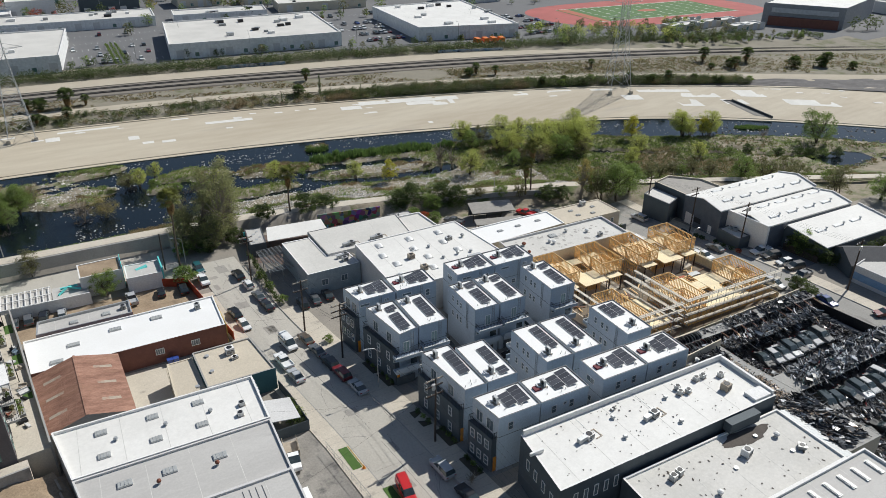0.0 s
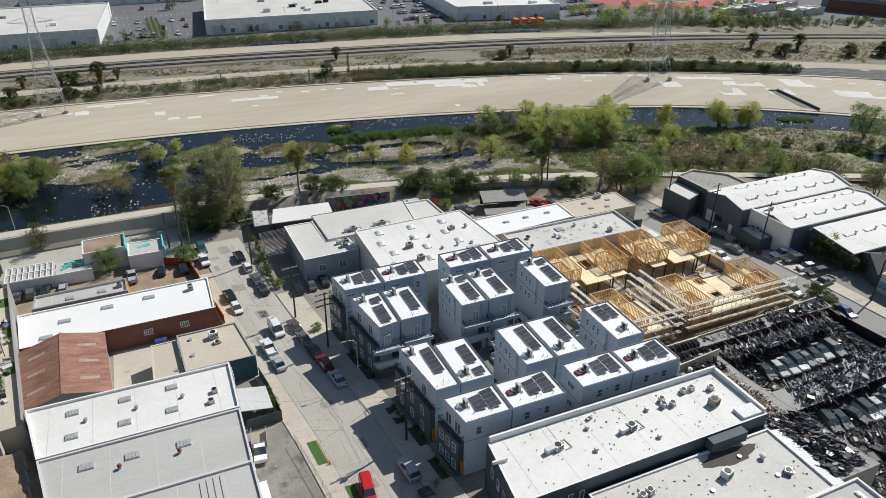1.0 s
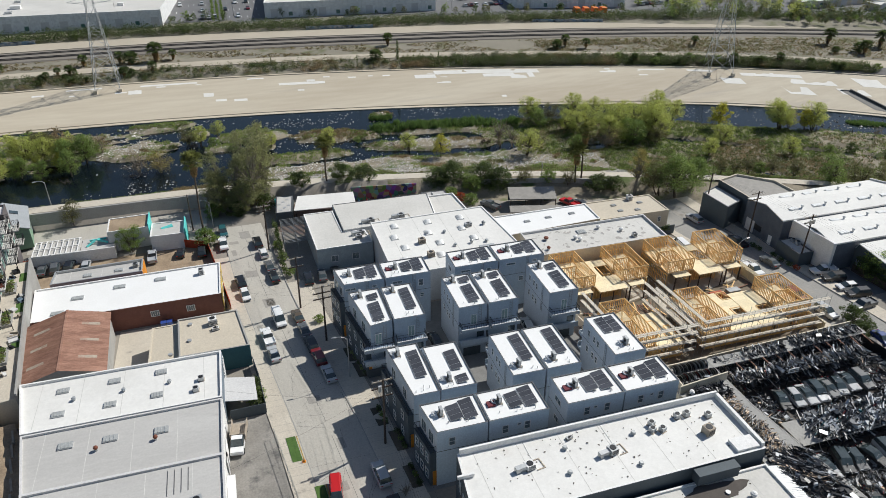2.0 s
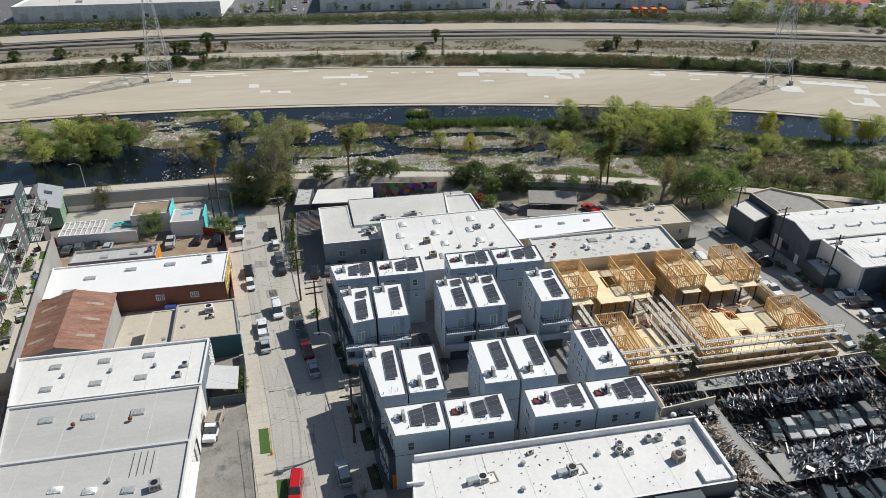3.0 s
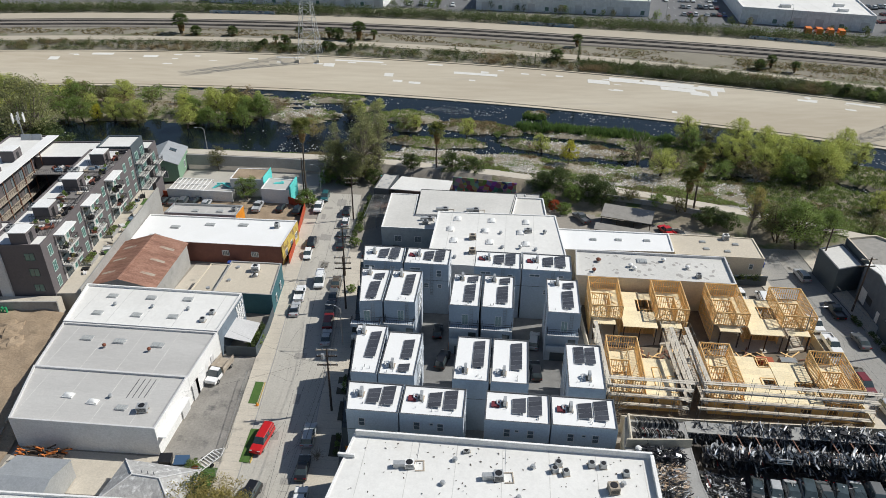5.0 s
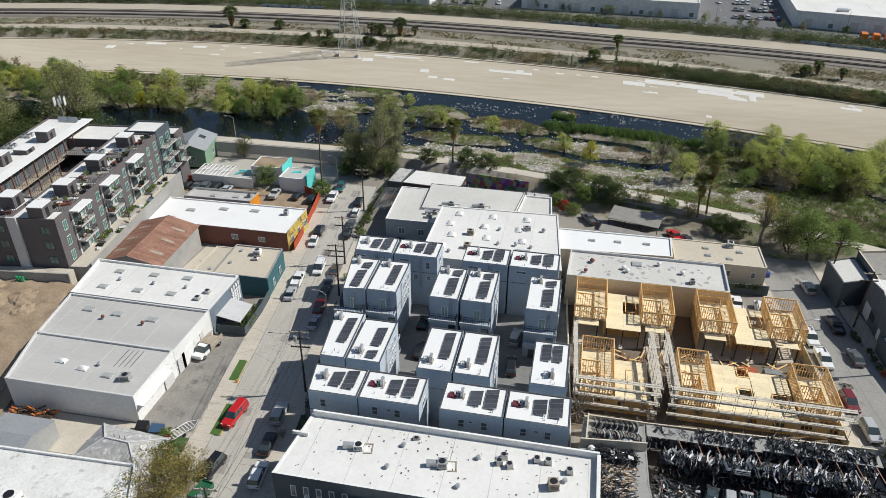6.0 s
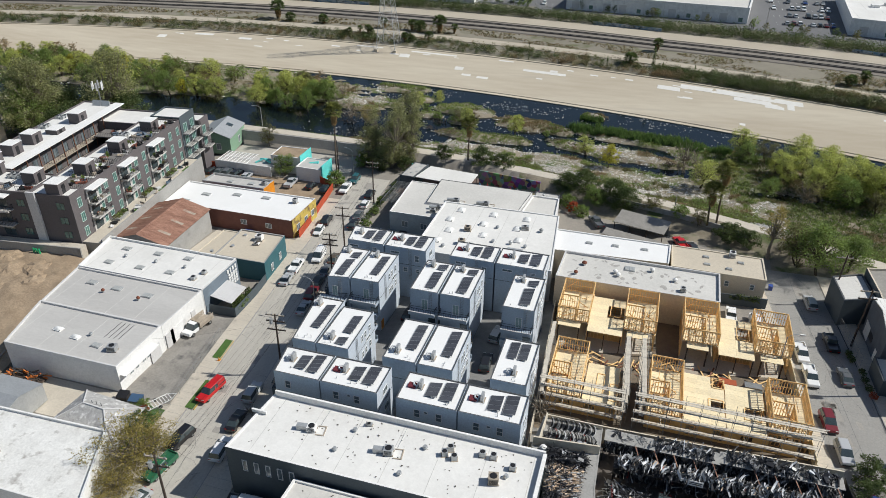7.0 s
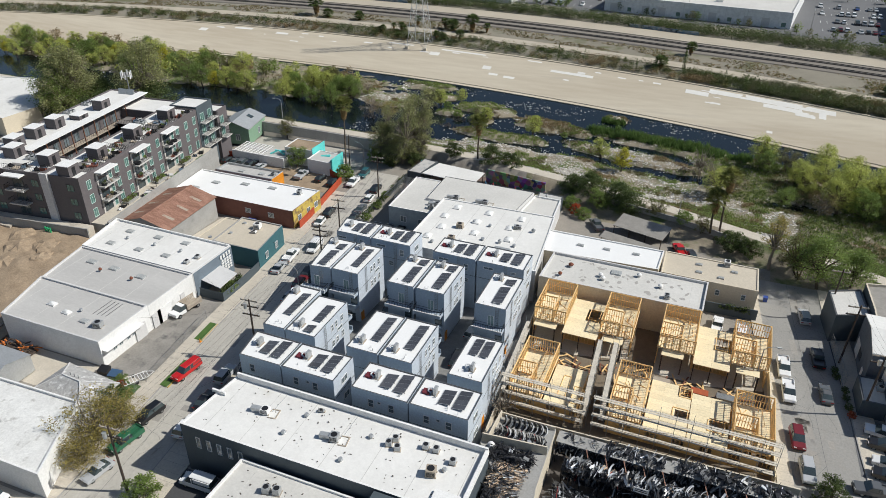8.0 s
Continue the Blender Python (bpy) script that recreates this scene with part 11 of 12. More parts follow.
def build_plants():
    tree_kind("willow_a", LEAF_WILLOW, BARK, 8.5, 4.0, 51, 114, 0.190, 3, 101, 0.22, "yellow-green willow with several leaning stems", 0.1)
    tree_kind("willow_b", LEAF_WILLOW, BARK, 9.5, 4.4, 60, 114, 0.190, 2, 102, 0.25, "tall yellow-green willow on the river bar", 0.12)
    tree_kind("green_a", LEAF_GREEN, BARK, 8.0, 3.9, 54, 121, 0.190, 2, 103, 0.18, "dense green tree beside the river", 0.05)
    tree_kind("green_b", LEAF_GREEN, BARK, 9.5, 4.6, 69, 114, 0.190, 1, 104, 0.25, "broad green tree with an open crown", 0.1)
    tree_kind("yellow", LEAF_YELLOW, BARK, 7.5, 3.0, 42, 114, 0.180, 1, 105, 0.25, "small bright yellow riverside tree", 0.05)
    tree_kind("olive", LEAF_OLIVE, BARK, 7.0, 3.6, 45, 109, 0.180, 3, 106, 0.2, "olive grey tree beside the river", 0.15)
    tree_kind("dark", LEAF_DARK, BARK, 6.5, 3.9, 60, 126, 0.190, 2, 107, 0.1, "dense dark green tree by the path")
    tree_kind("tan", LEAF_TAN, PALE_BARK, 7.0, 3.6, 51, 40, 0.152, 3, 108, 0.2, "half-bare tan tree with fine twigs", 0.45)
    tree_kind("bare", LEAF_TAN, PALE_BARK, 5.5, 2.6, 51, 10, 0.095, 3, 109, 0.25, "bare pale-twigged small tree", 0.85)
    tree_kind("tall_green", LEAF_GUM, PALE_BARK, 14.0, 5.2, 96, 126, 0.208, 2, 110, 0.18, "tall eucalyptus with a ragged green crown", 0.1)
    tree_kind("gum", LEAF_GUM, PALE_BARK, 20.0, 4.9, 130, 100, 0.22, 2, 117, 0.14, "tall eucalyptus with a ragged hanging crown", 0.3)
    tree_kind("slim", LEAF_BROWN, PALE_BARK, 13.6, 2.9, 64, 60, 0.17, 1, 121, 0.36, "tall slim tree with sparse rusty brown leaves", 0.3)
    tree_kind("garden", LEAF_BROWN, PALE_BARK, 6.0, 4.4, 69, 90, 0.152, 4, 111, 0.2, "sparse yellow-brown garden tree", 0.25)
    tree_kind("bush", LEAF_GREEN, BARK, 3.0, 2.2, 27, 97, 0.161, 2, 112, 0.15, "rounded green bush among the yards", name="bush")
    tree_kind("bush_dark", LEAF_DARK, BARK, 3.4, 2.5, 33, 102, 0.171, 2, 113, 0.12, "rounded dark green bush among the yards", name="bush")
    tree_kind("bush_red", LEAF_RED, BARK, 3.2, 1.6, 21, 97, 0.152, 1, 114, 0.12, "bushy shrub with red leaves", name="bush")
    for key, h in (("palm_a", 20.2), ("palm_d", 13.7), ("palm_e", 10.6), ("palm_f", 8.4)):
        palm_kind(key, h, 2.0, int(h))
    palm_kind("palm_b", 3.3, 1.1, 2)
    palm_kind("palm_c", 1.5, 0.4, 3)
    cypress_kind("cypress")
    random.seed(200)
    bar = lambda x, y: max(land_z(x, y), -4.5)
    rows = [("willow_a", 11.8, 224.5, 0.75), ("bush", 16, 222, 0.9), ("olive", 8, 224.0, 0.8), ("willow_a", 50, 210, 0.8), ("willow_a", 74.2, 200.0, 0.72), ("yellow", 81.8, 190.7, 0.95), ("tan", -5.2, 204.6, 1.05), ("garden", 0.5, 206, 0.9), ("olive", 29.0, 215.4, 0.5), ("willow_a", 33, 214, 0.62), ("willow_a", 17.1, 230.5, 0.6),
            ("tan", 112.2, 188.0, 1.0), ("tan", 108, 190.5, 0.7), ("willow_a", 119.6, 210.2, 1.05), ("olive", 126, 207.6, 0.95), ("willow_b", 134, 209.6, 0.95), ("willow_a", 142.4, 209.0, 0.9), ("willow_b", 138, 187.0, 1.05), ("green_a", 144, 184.0, 1.0), ("willow_b", 151, 187.4, 1.15), ("willow_a", 158, 192, 1.1), ("willow_b", 163.4, 205, 1.0), ("willow_a", 166, 197, 0.9), ("yellow", 177, 186.6, 1.15), ("willow_b", 196.4, 180.7, 1.0), ("yellow", 205.0, 178.2, 0.95), ("willow_a", 208.6, 178.8, 1.15), ("green_a", 235, 152.6, 1.45), ("bush_dark", 219, 147, 0.9), ("bush_dark", 222.4, 145.4, 0.9), ("bush_dark", 213.4, 151.6, 0.8), ("bush_dark", 231, 141.4, 0.85), ("bush", 227, 143.6, 0.9), ("bush_dark", 204, 157, 0.8), ("bush", 199, 160, 0.9), ("tan", 221, 165, 0.5), ("willow_a", 107.5, 184.6, 0.95), ("green_a", 124.5, 186, 0.7), ("willow_a", 130, 195, 0.9), ("willow_b", 146, 196, 1.0), ("bush", 60, 211.5, 0.6), ("bush", 22, 216, 0.8), ("willow_a", 128, 200, 0.8), ("willow_a", 159.8, 167.1, 0.7), ("willow_b", 141, 192.6, 1.2), ("willow_a", 148.6, 190.6, 1.2), ("willow_b", 155, 188, 1.05), ("willow_a", 135.4, 200, 1.0), ("olive", 150, 181, 0.9), ("tan", 133.6, 183, 1.0), ("green_a", 121, 206, 0.8), ("willow_b", 171, 176, 0.7), ("willow_a", 185, 161, 0.7), ("willow_a", 197, 180.4, 1.1), ("tan", 200, 180.4, 1.0)]
    for k, x, y, sc in rows:
        plant(k, x, y, bar(x, y), sc * (1.02 if x > 105 else 1.0))
    # western thicket on the long bar
    for i in range(86):
        x = -195 + (i % 43) * 4.3 + random.uniform(-2, 2)
        y = (213 if i < 43 else 226) + random.uniform(-5, 6) - 0.02 * (x + 60)
        if x > -20 or (-72 < x < -50 and y > 214) or (-60 < x < -40 and y > 224):
            continue
        plant(random.choice(("willow_a", "willow_b", "green_a", "green_b", "olive", "yellow", "green_a", "willow_a")), x, y, bar(x, y), random.uniform(0.6, 0.98))
    for x, y, k, sc in ((-21, 218.6, "green_b", 0.95), (-27, 217.5, "green_a", 1.0), (-33, 220, "willow_a", 1.0), (-38, 219, "willow_b", 0.95), (-26, 226, "tan", 0.9), (-34, 227, "olive", 0.95), (-17, 224, "tan", 0.9), (-45, 217, "green_a", 0.9)):
        plant(k, x, y, bar(x, y), sc)
    # along the near bank and in the yards
    near = [("gum", 22.8, 168.4, 1.04, -2.2), ("gum", 25.0, 170.2, 0.9, -2.2), ("gum", 19.4, 168.8, 0.74, -2.2), ("gum", 27.4, 169.8, 0.66, -2.2), ("tall_green", 16.0, 168.2, 0.75, -2.2), ("tall_green", 21.6, 166.2, 0.7, -2.2), ("bush", 15.2, 167, 1.2, -2.4), ("bush_dark", 28.0, 167.5, 1.1, -2.2), ("bush_dark", 20.5, 165.6, 1.0, -2.4), ("bush_dark", 37.4, 172.6, 1.1, 0.6), ("bush_dark", 49.0, 172.0, 1.45, 0.3), ("bush_dark", 54.6, 172.4, 1.2, 0), ("dark", 72.4, 165.6, 0.9, -1.6), ("dark", 78.0, 164.6, 1.05, -1.6), ("dark", 84.0, 162.4, 1.05, -1.6), ("dark", 88.6, 160.4, 1.0, -1.6), ("green_a", 81.5, 160.2, 0.7, -1.8), ("bush_red", 76.2, 155.8, 1.0, -2), ("bush", 78.6, 154.0, 1.0, -2), ("bush", 74.6, 158.6, 1.1, -2), ("olive", 95.0, 158.6, 0.72, -0.4), ("bush", 101.8, 157.2, 1.05, 0.0), ("olive", 106.4, 154.0, 0.6, 0.0), ("bush_dark", 112.5, 150.0, 1.2, -0.6), ("bush_dark", 117, 148.4, 1.1, -0.6), ("slim", 121.2, 145.0, 1.0, -1.0), ("green_b", 130.6, 140.6, 1.25, -1.2), ("green_b", 136.6, 142.6, 1.0, -0.8), ("olive", 127.0, 143.0, 1.3, -0.6), ("green_a", 126.6, 147.0, 0.9, 0), ("olive", 149.8, 148.3, 0.62, 0), ("olive", 153.6, 147.6, 0.55, 0), ("olive", 157.4, 146.2, 0.66, 0), ("bush", 160.2, 145.0, 1.1, 0), ("olive", 163.4, 144.2, 0.7, 0), ("olive", 168.6, 141.4, 0.66, 0), ("green_a", 174, 133, 1.0, 0), ("olive", 186, 128, 1.0, 0), ("bush", 196, 120, 1.2, 0), ("bare", 103.0, 195.6, 1.6, -4.2), ("bare", 106.4, 194.0, 1.3, -4.2), ("tan", 101.5, 194.4, 0.55, -4.2), ("olive", 178, 120, 1.1, 1.0), ("olive", 186, 111, 1.2, 1.0), ("green_a", 194, 103, 1.1, 1.0), ("olive", 176.5, 128, 1.0, 1.0),
            ("green_a", -3.6, 154.6, 0.7, -2.4), ("bush", 13.2, 152.6, 1.3, -2.4), ("olive", -18.6, 172.6, 0.85, -2.4), ("bush", 146.6, 92.0, 1.75, 1.2), ("bush_dark", 145.6, 91.0, 1.1, 1.0), ("bush_dark", 147, 85.6, 1.1, 1.0), ("garden", 27.2, 50.6, 1.3, 0.1), ("garden", 29.0, 46.6, 0.85, 0.1), ("garden", 28.2, 54.2, 0.9, 0.1), ("bush", 20.9, 62.0, 0.55, 0.1), ("bush", 20.7, 60.4, 0.62, 0.1), ("bush", 20.6, 58.8, 0.6, 0.1), ("bush_red", 21.6, 61.2, 0.5, 0.1), ("bush", 20.9, 57.2, 0.55, 0.1), ("bush", 41.6, 44.4, 1.25, 0.2), ("bush", 26.8, 55.4, 0.8, 0.1), ("bush_dark", 23.4, 57.6, 1.0, 0.1), ("bare", 82.6, 77.6, 1.1, 0.6), ("bare", 38.6, 65.4, 0.55, 0.2), ("bush", 20.2, 92.4, 0.8, -0.4), ("bush", 29.4, 140, 0.55, -2.2), ("bush", 28.8, 146, 0.6, -2.2), ("bush", 30.2, 133, 0.55, -2.0), ("bush", 33.4, 112.6, 0.5, -1.3), ("bush_dark", 129.2, 79.4, 1.0, 1.0), ("bush_dark", 128.4, 76, 0.9, 1.0), ("bush_dark", 153.6, 76.0, 1.2, 1.2), ("bush_dark", 147.0, 78.0, 0.8, 1.2)]
    for k, x, y, sc, z in near:
        plant(k, x, y, z, sc)
    for i in range(16):
        plant(random.choice(("dark", "green_b", "dark", "tall_green")), -62 - random.uniform(0, 40), 154 + random.uniform(0, 18), -2.2, random.uniform(1.3, 1.8))
    for x, y, z, sc in ((12.7, 154.5, -2.4, 1.34), (44.5, 172.6, 1.0, 0.7), (110.0, 154.2, 0.8, 0.87), (108.0, 153.8, 0.8, 0.52)):
        plant("palm_a" if sc > 1 else "palm_d" if sc > 0.8 else "palm_e" if sc > 0.6 else "palm_f", x, y, z, 1.0, None, "")
    # far bank
    far = lambda x, y: lerp_line(FAR, across(x, y))
    for x, y, k, sc in ((-2.7, 296.4, "palm_b", 1.5), (3.6, 297.6, "palm_b", 0.8), (-82.4, 298, "palm_b", 1.7), (-75, 296, "palm_c", 1.2), (-59, 297, "palm_c", 1.2), (-29, 297, "palm_b", 0.9), (-16, 297.6, "palm_b", 0.9), (-12, 296, "palm_c", 1.4), (89.6, 294, "palm_b", 1.0), (80.4, 276, "palm_c", 1.3), (161.2, 272, "palm_b", 0.95), (168.4, 267, "palm_b", 0.8), (156.6, 270, "palm_c", 1.1), (214, 257, "palm_b", 0.8), (269.5, 242.4, "palm_b", 1.3), (273.4, 226.3, "palm_b", 1.1), (273, 229, "palm_c", 1.2), (287.1, 232.2, "palm_b", 1.35), (314.6, 209.8, "palm_b", 1.3), (312, 210, "palm_c", 1.4), (300.1, 215.3, "palm_c", 1.5), (263, 231, "palm_c", 0.8), (322, 201, "palm_c", 1.0), (-3.5, 283, "palm_b", 0.9)):
        plant(k, x, y, far(x, y), sc)
    for x, y, sc in ((89.2, 275, 1.1), (72.3, 271.8, 0.62), (92.8, 272.6, 0.4), (104.2, 268, 0.6), (40, 281, 0.5)):
        plant("cypress", x, y, far(x, y), sc)
    for i in range(26):
        x = 175 + i * 5.2 + random.uniform(-2, 2)
        v = random.uniform(27, 35 - 0.03 * (x - 90))
        if x > 268:
            continue
        plant(random.choice(("palm_c", "palm_b", "bush", "bush_dark")), x, beyond(x, v), lerp_line(FAR, v), random.uniform(0.6, 1.0))
    for i in range(14):
        x = -42 + random.uniform(0, 34)
        v = random.uniform(28, 36)
        plant(random.choice(("palm_c", "palm_b", "bush_dark")), x, beyond(x, v), lerp_line(FAR, v), random.uniform(0.5, 0.8))
    # trees beyond the railway
    wood = {LEAF_GREEN: [], LEAF_DARK: [], LEAF_OLIVE: [], LEAF_WILLOW: []}
    thicket = {LEAF_GREEN: [], LEAF_TAN: [], LEAF_OLIVE: [], LEAF_WILLOW: []}
    kinds = (LEAF_GREEN, LEAF_DARK, LEAF_OLIVE, LEAF_DARK)
    for i in range(110):
        x = random.uniform(278, 366)
        y = 277 - 0.27 * (x - 279) + random.uniform(-7, 9)
        wood[random.choice(kinds)].append((x, y, 6.6, random.uniform(1.6, 3.6)))
    for x, y, h in ((399, 254, 8), (405, 250, 9), (411, 249, 8), (287, 283, 8), (281, 289, 7)):
        wood[LEAF_DARK if x > 300 else LEAF_WILLOW].append((x, y, 6.6, h))
    for i in range(120):
        x = random.uniform(226, 330)
        y = 268 + random.uniform(0, 44) - 0.28 * (x - 228) + 28
        wood[random.choice(kinds + (LEAF_WILLOW,))].append((x, y, 6.8, random.uniform(3.0, 6.5)))
    wood[LEAF_RED], wood[LEAF_BROWN] = [], []
    for i in range(210):
        x, y = random.uniform(-160, 260), random.uniform(486, 640)
        wood[random.choice(kinds + (LEAF_RED, LEAF_BROWN, LEAF_GREEN))].append((x, y, 7.0, random.uniform(4, 8)))
    for i in range(170):
        x, y = random.uniform(-180, 360), random.choice((424, 447, 486, 498, 545, 545, 600, 600, 660)) + random.uniform(-6, 6)
        wood[random.choice(kinds)].append((x, y, 7.0, random.uniform(3.5, 9)))
    for x in np.arange(20.5, 25, 2.2):
        for y in np.arange(352, 404, 4.0):
            wood[LEAF_GREEN].append((x, y, 7.0, random.uniform(1.2, 2.4)))
    for i in range(60):
        x = random.uniform(-110, 220)
        wood[random.choice(kinds)].append((x, beyond(x, 103 + random.uniform(0, 3)), 7.0, random.uniform(2, 5)))
    for i in range(190):
        x = random.uniform(-210, -24)
        y = random.choice((211, 219, 227, 234)) + random.uniform(-4, 4) - 0.02 * (x + 60)
        if bar(x, y) > -4.4:
            thicket[random.choice((LEAF_WILLOW, LEAF_GREEN, LEAF_OLIVE, LEAF_TAN))].append((x, y, bar(x, y) - 0.2, random.uniform(2.2, 6.5)))
    for mat, rows in thicket.items():
        far_wood(rows, mat, "thicket", "dense thicket of willows on the river bar")
    for mat, rows in wood.items():
        far_wood(rows, mat)
    # scrub bands of the far bank
    spots = []
    for i in range(5200):
        x = random.uniform(-260, 330) if i < 3300 else random.uniform(90, 262)
        v = 26.4 + (9.0 - 0.02 * max(0, x - 90)) * random.random()
        if x > 262:
            continue
        if noise.noise((x * 0.1, v * 0.3, 3)) > (-0.2 if x < 110 else -0.62):
            spots.append((x, beyond(x, v), lerp_line(FAR, v), random.uniform(0.7, 1.7) * (1.0 if x < 110 else 1.25)))
    groups = {LEAF_OLIVE: [], LEAF_DARK: [], LEAF_TAN: [], LEAF_SAGE: []}
    for p in spots:
        d = noise.noise((p[0] * 0.045, p[1] * 0.2, 31)) + random.uniform(-0.3, 0.3) - (0.02 if p[0] < 100 else -0.26)
        groups[LEAF_TAN if d < -0.24 else LEAF_OLIVE if d < 0.02 else LEAF_DARK if d < 0.46 else LEAF_SAGE].append(p)
    for mat, group in groups.items():
        word = {LEAF_OLIVE: "olive", LEAF_DARK: "dark green", LEAF_TAN: "dry brown", LEAF_SAGE: "grey-green"}[mat]
        scatter("bank_scrub", group, 58, 0.17, mat, word + " scrub along the embankment top", tall=0.85)
    spots = []
    for i in range(7600):
        x = random.uniform(-260, 330)
        v = random.uniform(43, 55)
        if noise.noise((x * 0.04, v * 0.15, 8)) > -0.1:
            spots.append((x, beyond(x, v + 0.06 * max(0, x - 90) * (v - 44) / 9), lerp_line(FAR, v), random.uniform(0.25, 0.6)))
    east, east_tan = [], []
    for i in range(5200):
        x = random.uniform(150, 400)
        lo, hi = 44 - 0.03 * (x - 90), 52.5 + 0.06 * (x - 90)
        v = random.uniform(lo, hi)
        if noise.noise((x * 0.05, v * 0.12, 18)) > -0.25:
            (east if random.random() < 0.55 else east_tan).append((x, beyond(x, v), lerp_line(FAR, v), random.uniform(0.4, 1.0)))
    scatter("dry_scrub", east, 11, 0.27, LEAF_OLIVE, "low olive scrub beside the railway")
    scatter("dry_grass", east_tan, 9, 0.27, LEAF_TAN, "dry grass tufts beside the railway")
    scatter("dry_grass", spots, 9, 0.25, LEAF_TAN, "dry grass tufts beside the railway")
    scatter("dry_scrub", [(x, y, z, r * 1.5) for x, y, z, r in spots[::3]], 10, 0.25, LEAF_OLIVE, "low olive scrub beside the railway")
    spots = []
    for i in range(4600):
        x = random.uniform(-260, 330)
        v = random.uniform(83.5, 93) + 0.06 * max(0, x - 90)
        spots.append((x, beyond(x, v), 5.9, random.uniform(1.3, 2.7)))
    scatter("hedge", [p for i, p in enumerate(spots) if i % 3], 30, 0.22, LEAF_DARK, "dense dark hedge beside the railway", "hedge", 1.1)
    scatter("hedge", [p for i, p in enumerate(spots) if i % 6 == 0], 34, 0.2, LEAF_SAGE, "grey-green stretches of the railway hedge", "hedge", 1.1)
    # river bars: reed beds, gravel, weeds, stones in the shallows
    reeds, grass, green, olive, tan, dark, cob, wet = [], [], [], [], [], [], [], []
    for i in range(60000):
        x = random.uniform(-200, 300) if i % 3 == 0 else random.uniform(-20, 200) if i % 7 else random.uniform(112, 250)
        y = random.uniform(crest(x) + 3, beyond(x, -1.2))
        z = land_z(x, y)
        q = noise.noise((x * 0.05, y * 0.09, 2.2)) + 0.35 * noise.noise((x * 0.2, y * 0.3, 6.2))
        q2 = noise.noise((x * 0.07, y * 0.12, 9.2)) + 0.4 * noise.noise((x * 0.25, y * 0.3, 3.3))
        bar_y = y - 203 + 0.17 * (x - 83)
        gravel = ((x - 84) / 17) ** 2 + (bar_y / 4.6) ** 2 < 1 or ((x + 8) / 11) ** 2 + ((y - 222.5) / 3.4) ** 2 < 1 or (18 < x < 100 and y < lerp_line(SHORE, x)) or (100 < x < 128 and y < 188 - 0.3 * (x - 100))
        bed = 66 < x < 116 and abs(y - 217 + 0.14 * (x - 90)) < 2.7
        if z > -4.52:
            edge = z < -4.2
            if bed:
                if random.random() < 0.55:
                    reeds.append((x, y, z, random.uniform(1.3, 2.0) * (1.0 + 0.7 * noise.noise((x * 0.3, y * 0.35, 5.5)))))
            elif edge and random.random() < 0.45:
                cob.append((x, y, z, random.choice((0.15, 0.2, 0.28, 0.4, 0.55))))
            elif gravel:
                if q2 < (0.3 if x < 56 or y > 198 else -0.02):
                    cob.append((x, y, z, random.choice((0.12, 0.16, 0.22, 0.3, 0.42))))
                else:
                    (tan if q > 0.2 else grass if q > -0.02 else green if q > -0.2 else olive).append((x, y, z, random.uniform(0.4, 0.9)))
            elif q2 > (-0.3 if x < 112 else -0.75):
                q += random.uniform(-0.22, 0.22) - (0.12 if x > 118 else 0.0)
                pick = grass if q > 0.08 else green if q > -0.14 else olive if q > -0.34 else tan
                if random.random() < 0.12:
                    cob.append((x, y, z, random.uniform(0.12, 0.3)))
                if x > 112 and random.random() < 0.4:
                    pick = dark
                pick.append((x, y, z, random.uniform(0.4, 1.0)))
            elif random.random() < 0.5:
                cob.append((x, y, z, random.uniform(0.1, 0.35)))
        elif z > -6.4:
            cl = noise.noise((x * 0.06, y * 0.1, 4)) + 0.5 * noise.noise((x * 0.22, y * 0.35, 14))
            if random.random() < (0.5 if cl > 0.28 and x > -8 else 0.16 if cl > 0.1 and x > -8 else 0.03 if x > -30 else 0.006):
                wet.append((x, y, -4.64, random.choice((0.12, 0.16, 0.2, 0.26, 0.34, 0.46))))
    for i in range(160):
        a, r = random.uniform(0, math.tau), math.sqrt(random.random())
        reeds.append((231 + 5.5 * r * math.cos(a), 178.2 + 2.0 * r * math.sin(a) - 0.5 * 5.5 * r * math.cos(a), -4.65, random.uniform(0.7, 1.3)))
        reeds.append((72.2 + 3.6 * r * math.cos(a), 231.6 + 1.6 * r * math.sin(a), -4.6, random.uniform(1.0, 1.7)))
    boulders = []
    for i in range(420):
        x = random.uniform(200, 300)
        v = random.uniform(-21, -4)
        if noise.noise((x * 0.07, v * 0.12, 14)) > -0.02:
            (wet if i % 3 == 0 else boulders).append((x, beyond(x, v), -4.6, random.uniform(0.25, 0.75)))
    # driftwood and dead brush lodged on the bars
    s = Shape()
    for x, y, n, sp in ((-5.5, 203.5, 26, 3.0), (-24, 204.5, 14, 2.0), (99, 197.5, 40, 3.2), (9.5, 222.5, 40, 2.4), (24, 212.6, 22, 2.6), (22, 206, 20, 2.4), (205, 176, 30, 4.0), (216, 170, 24, 3.4), (183, 184, 26, 4.0), (128, 187, 24, 3.4), (70, 205, 14, 2.0)):
        for _ in range(n):
            a = Vector((x + random.gauss(0, sp * 0.5), y + random.gauss(0, sp * 0.3), max(-4.5, land_z(x, y)) + random.uniform(0, 0.3)))
            limb(s, a, a + Vector((random.uniform(-1.6, 1.6), random.uniform(-1, 1), random.uniform(0.1, 1.5))), 0.08, 0.02)
    tagged(s.put("driftwood", BARK), "dark driftwood and dead brush on the river bars", "driftwood", kind="stuff")
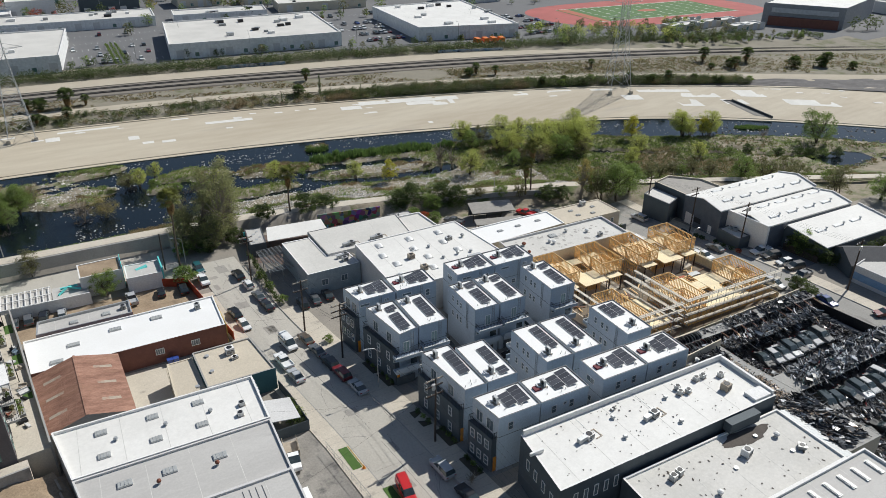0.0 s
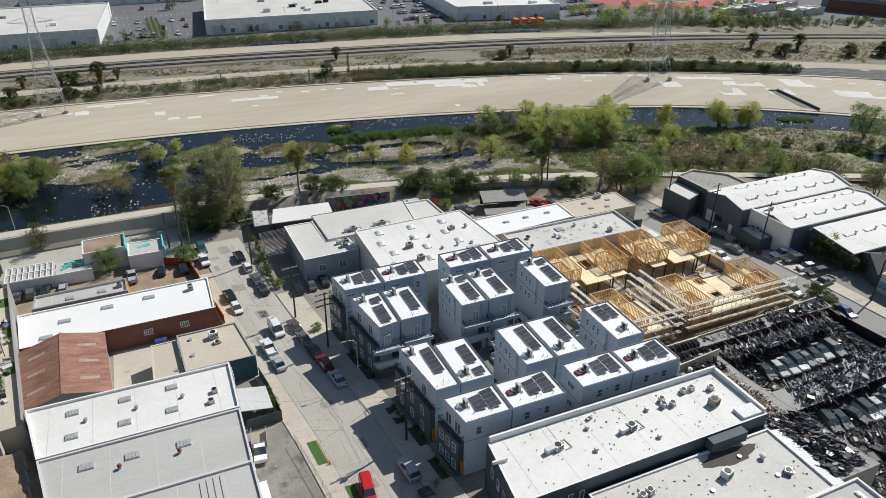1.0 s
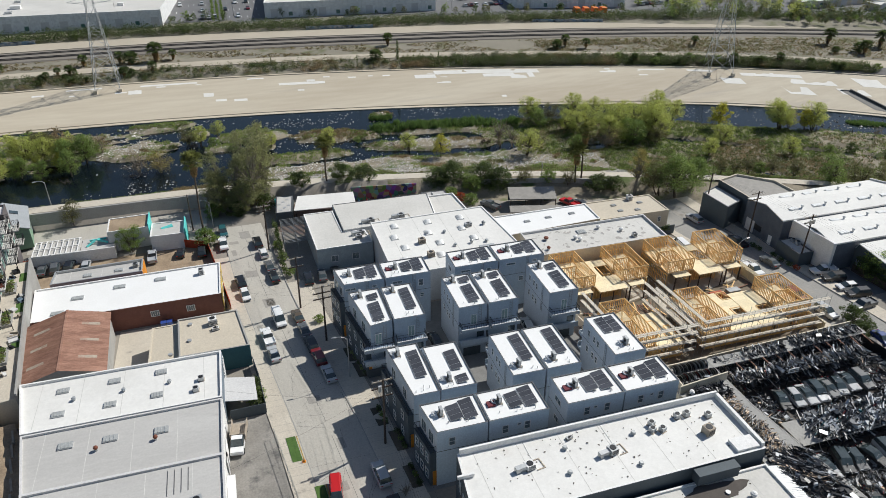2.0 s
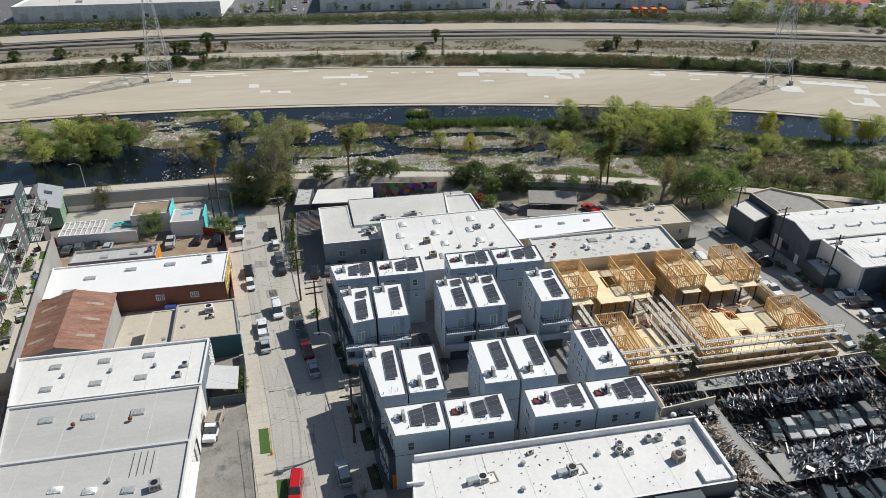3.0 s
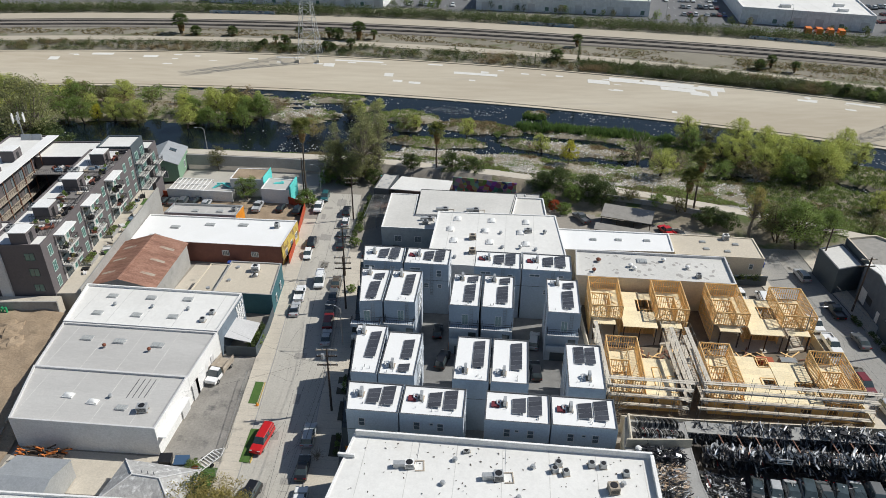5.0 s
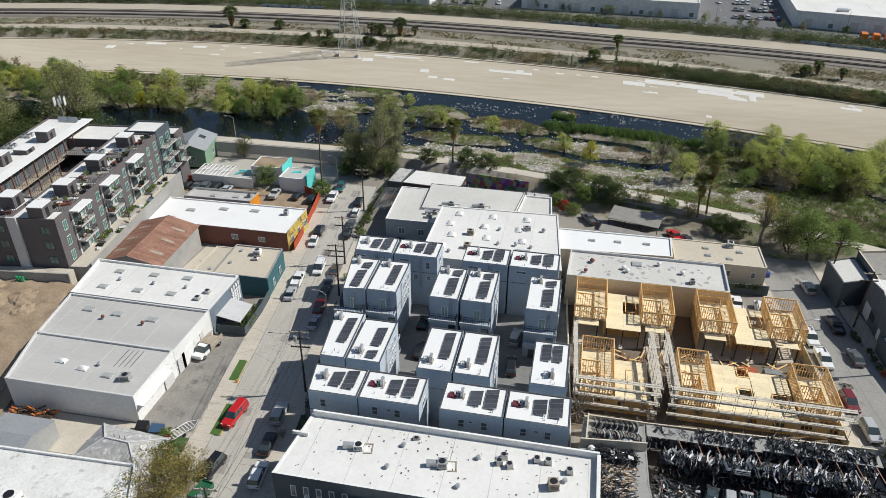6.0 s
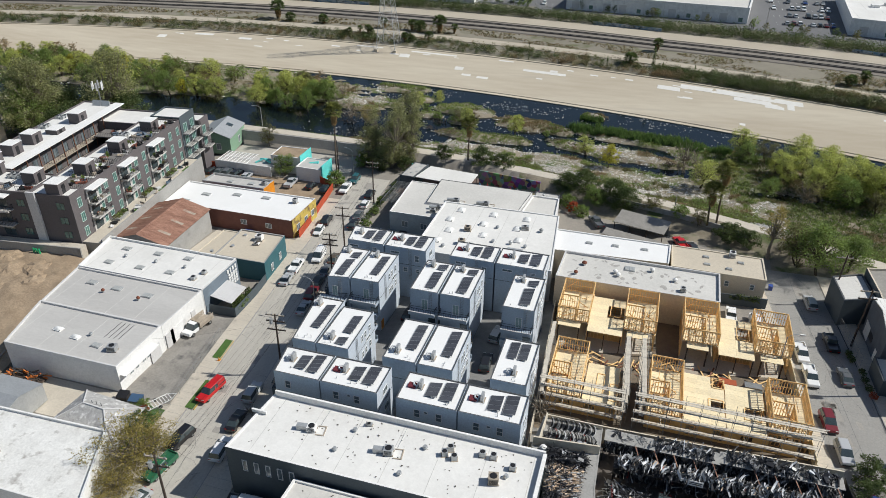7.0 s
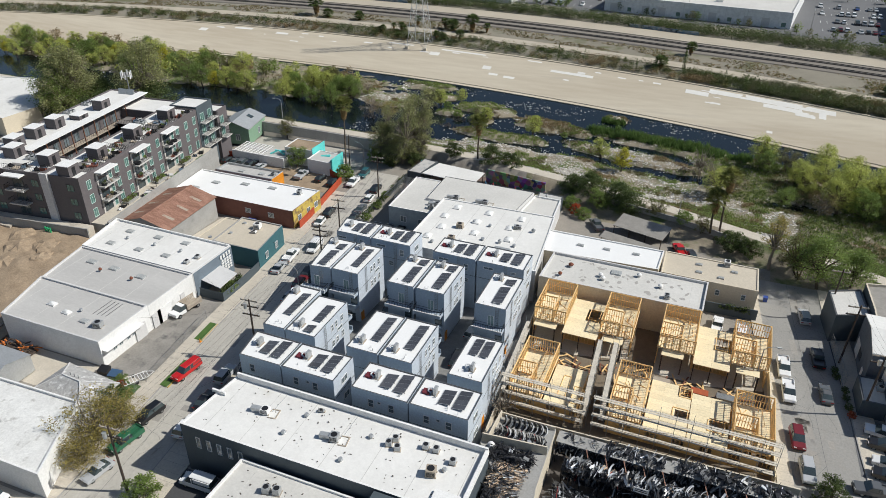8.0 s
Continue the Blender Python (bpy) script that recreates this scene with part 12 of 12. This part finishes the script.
    stones("boulders", boulders, material_once("wet dark stone", (0.09, 0.085, 0.075)), "dark wet boulders in the shallow river")
    s = Shape()
    for x, y, z, h in reeds:
        blades(s, x, y, z, 0.75, 22, h)
    tagged(s.put("river_reeds", REED), "bright green reeds on the river bars", "reeds", kind="stuff")
    for nm, spots, mat, label in (("river_grass", grass, LEAF_GRASS, "fresh green grass on the river bars"), ("river_weeds", green, LEAF_GREEN, "green weeds on the river bars"), ("river_scrub", olive, LEAF_OLIVE, "olive scrub on the river bars"), ("dead_scrub", tan, LEAF_TAN, "dry dead scrub on the river bars"), ("dark_weeds", dark, LEAF_DARK, "dark green waterside weeds on the river bars")):
        s = Shape()
        for x, y, z, r in spots:
            blades(s, x, y, z, r, 7, 0.35 + 0.35 * r)
            if mat is not LEAF_GRASS:
                leaves(s, (x, y, z + 0.3 * r), r * 0.9, 13, 0.17, 0.6)
        tagged(s.put(nm, mat), label, "weeds", kind="stuff")
    stones("cobbles", cob, ROCK, "pale cobbles on the river bars")
    stones("stones_in_water", wet, ROCK, "pale stones in the shallow water")
    # near bank cobbles and weeds
    bank, weeds = [], []
    for i in range(12000):
        x = random.uniform(16, 215)
        y = crest(x) + random.uniform(2.8, 17)
        z = land_z(x, y)
        if noise.noise((x * 0.06, y * 0.1, 12)) > 0.04 + (0.12 if x < 100 else -0.25):
            if random.random() < 0.6:
                weeds.append((x, y, z, random.uniform(0.3, 0.9)))
        elif x < 125 or random.random() < 0.35:
            bank.append((x, y, z, random.choice((0.14, 0.18, 0.25, 0.34, 0.45))))
    stones("bank_cobbles", bank, ROCK, "pale cobbles on the near river bank")
    scatter("bank_weeds", weeds[::2], 20, 0.2, LEAF_GREEN, "green weeds on the near river bank", "weeds", 0.6)
    scatter("bank_weeds", weeds[1::2], 20, 0.2, LEAF_OLIVE, "olive weeds on the near river bank", "weeds", 0.6)
    # ivy on walls and edges
    ivy = [(random.uniform(112, 117.5), 123.2, random.uniform(0.4, 1.4), random.uniform(0.3, 0.5)) for _ in range(40)]
    ivy += [(144.2 + random.uniform(-0.4, 0.4), random.uniform(83, 95), random.uniform(1.5, 5.0), random.uniform(0.4, 0.8)) for _ in range(170)]
    ivy += [(random.uniform(144.6, 166), 82.3, random.uniform(2.0, 5.2), random.uniform(0.4, 0.8)) for _ in range(150)]
    ivy += [(29.0 + random.uniform(-0.3, 0.3), random.uniform(131, 157), random.uniform(-2, -0.6), random.uniform(0.4, 0.7)) for _ in range(110)]
    ivy += [(21.2 + random.uniform(-1.2, 0), random.uniform(89.5, 96), 0.7 + random.uniform(-0.3, 0.6), random.uniform(0.4, 0.7)) for _ in range(50)]
    scatter("ivy", ivy, 26, 0.2, LEAF_DARK, "dark ivy growing over walls and fences", "ivy", 0.8)


def cell_mast():
    t = thing("cell_mast", (-64, 158, -2.3), "slim mast with white antenna panels among trees", "mast")
    s = Shape()
    s.tube((0, 0, 0), (0, 0, 19), 0.28, 8, 0.18)
    s.put("pole", STEEL, t)
    for k in range(6):
        a = k * math.tau / 6
        s = Shape()
        s.box(-0.2, -0.12, 17.2, 0.2, 0.12, 19.4, pose(1.5 * math.cos(a), 1.5 * math.sin(a), 0, 0, 0, math.degrees(a) + 90))
        s.put("antenna_panel", WHITE_PAINT, t)
        s = Shape()
        s.beam((0, 0, 18), (1.45 * math.cos(a), 1.45 * math.sin(a), 18), 0.08)
        s.put("arm", STEEL, t)


build_plants()
cell_mast()
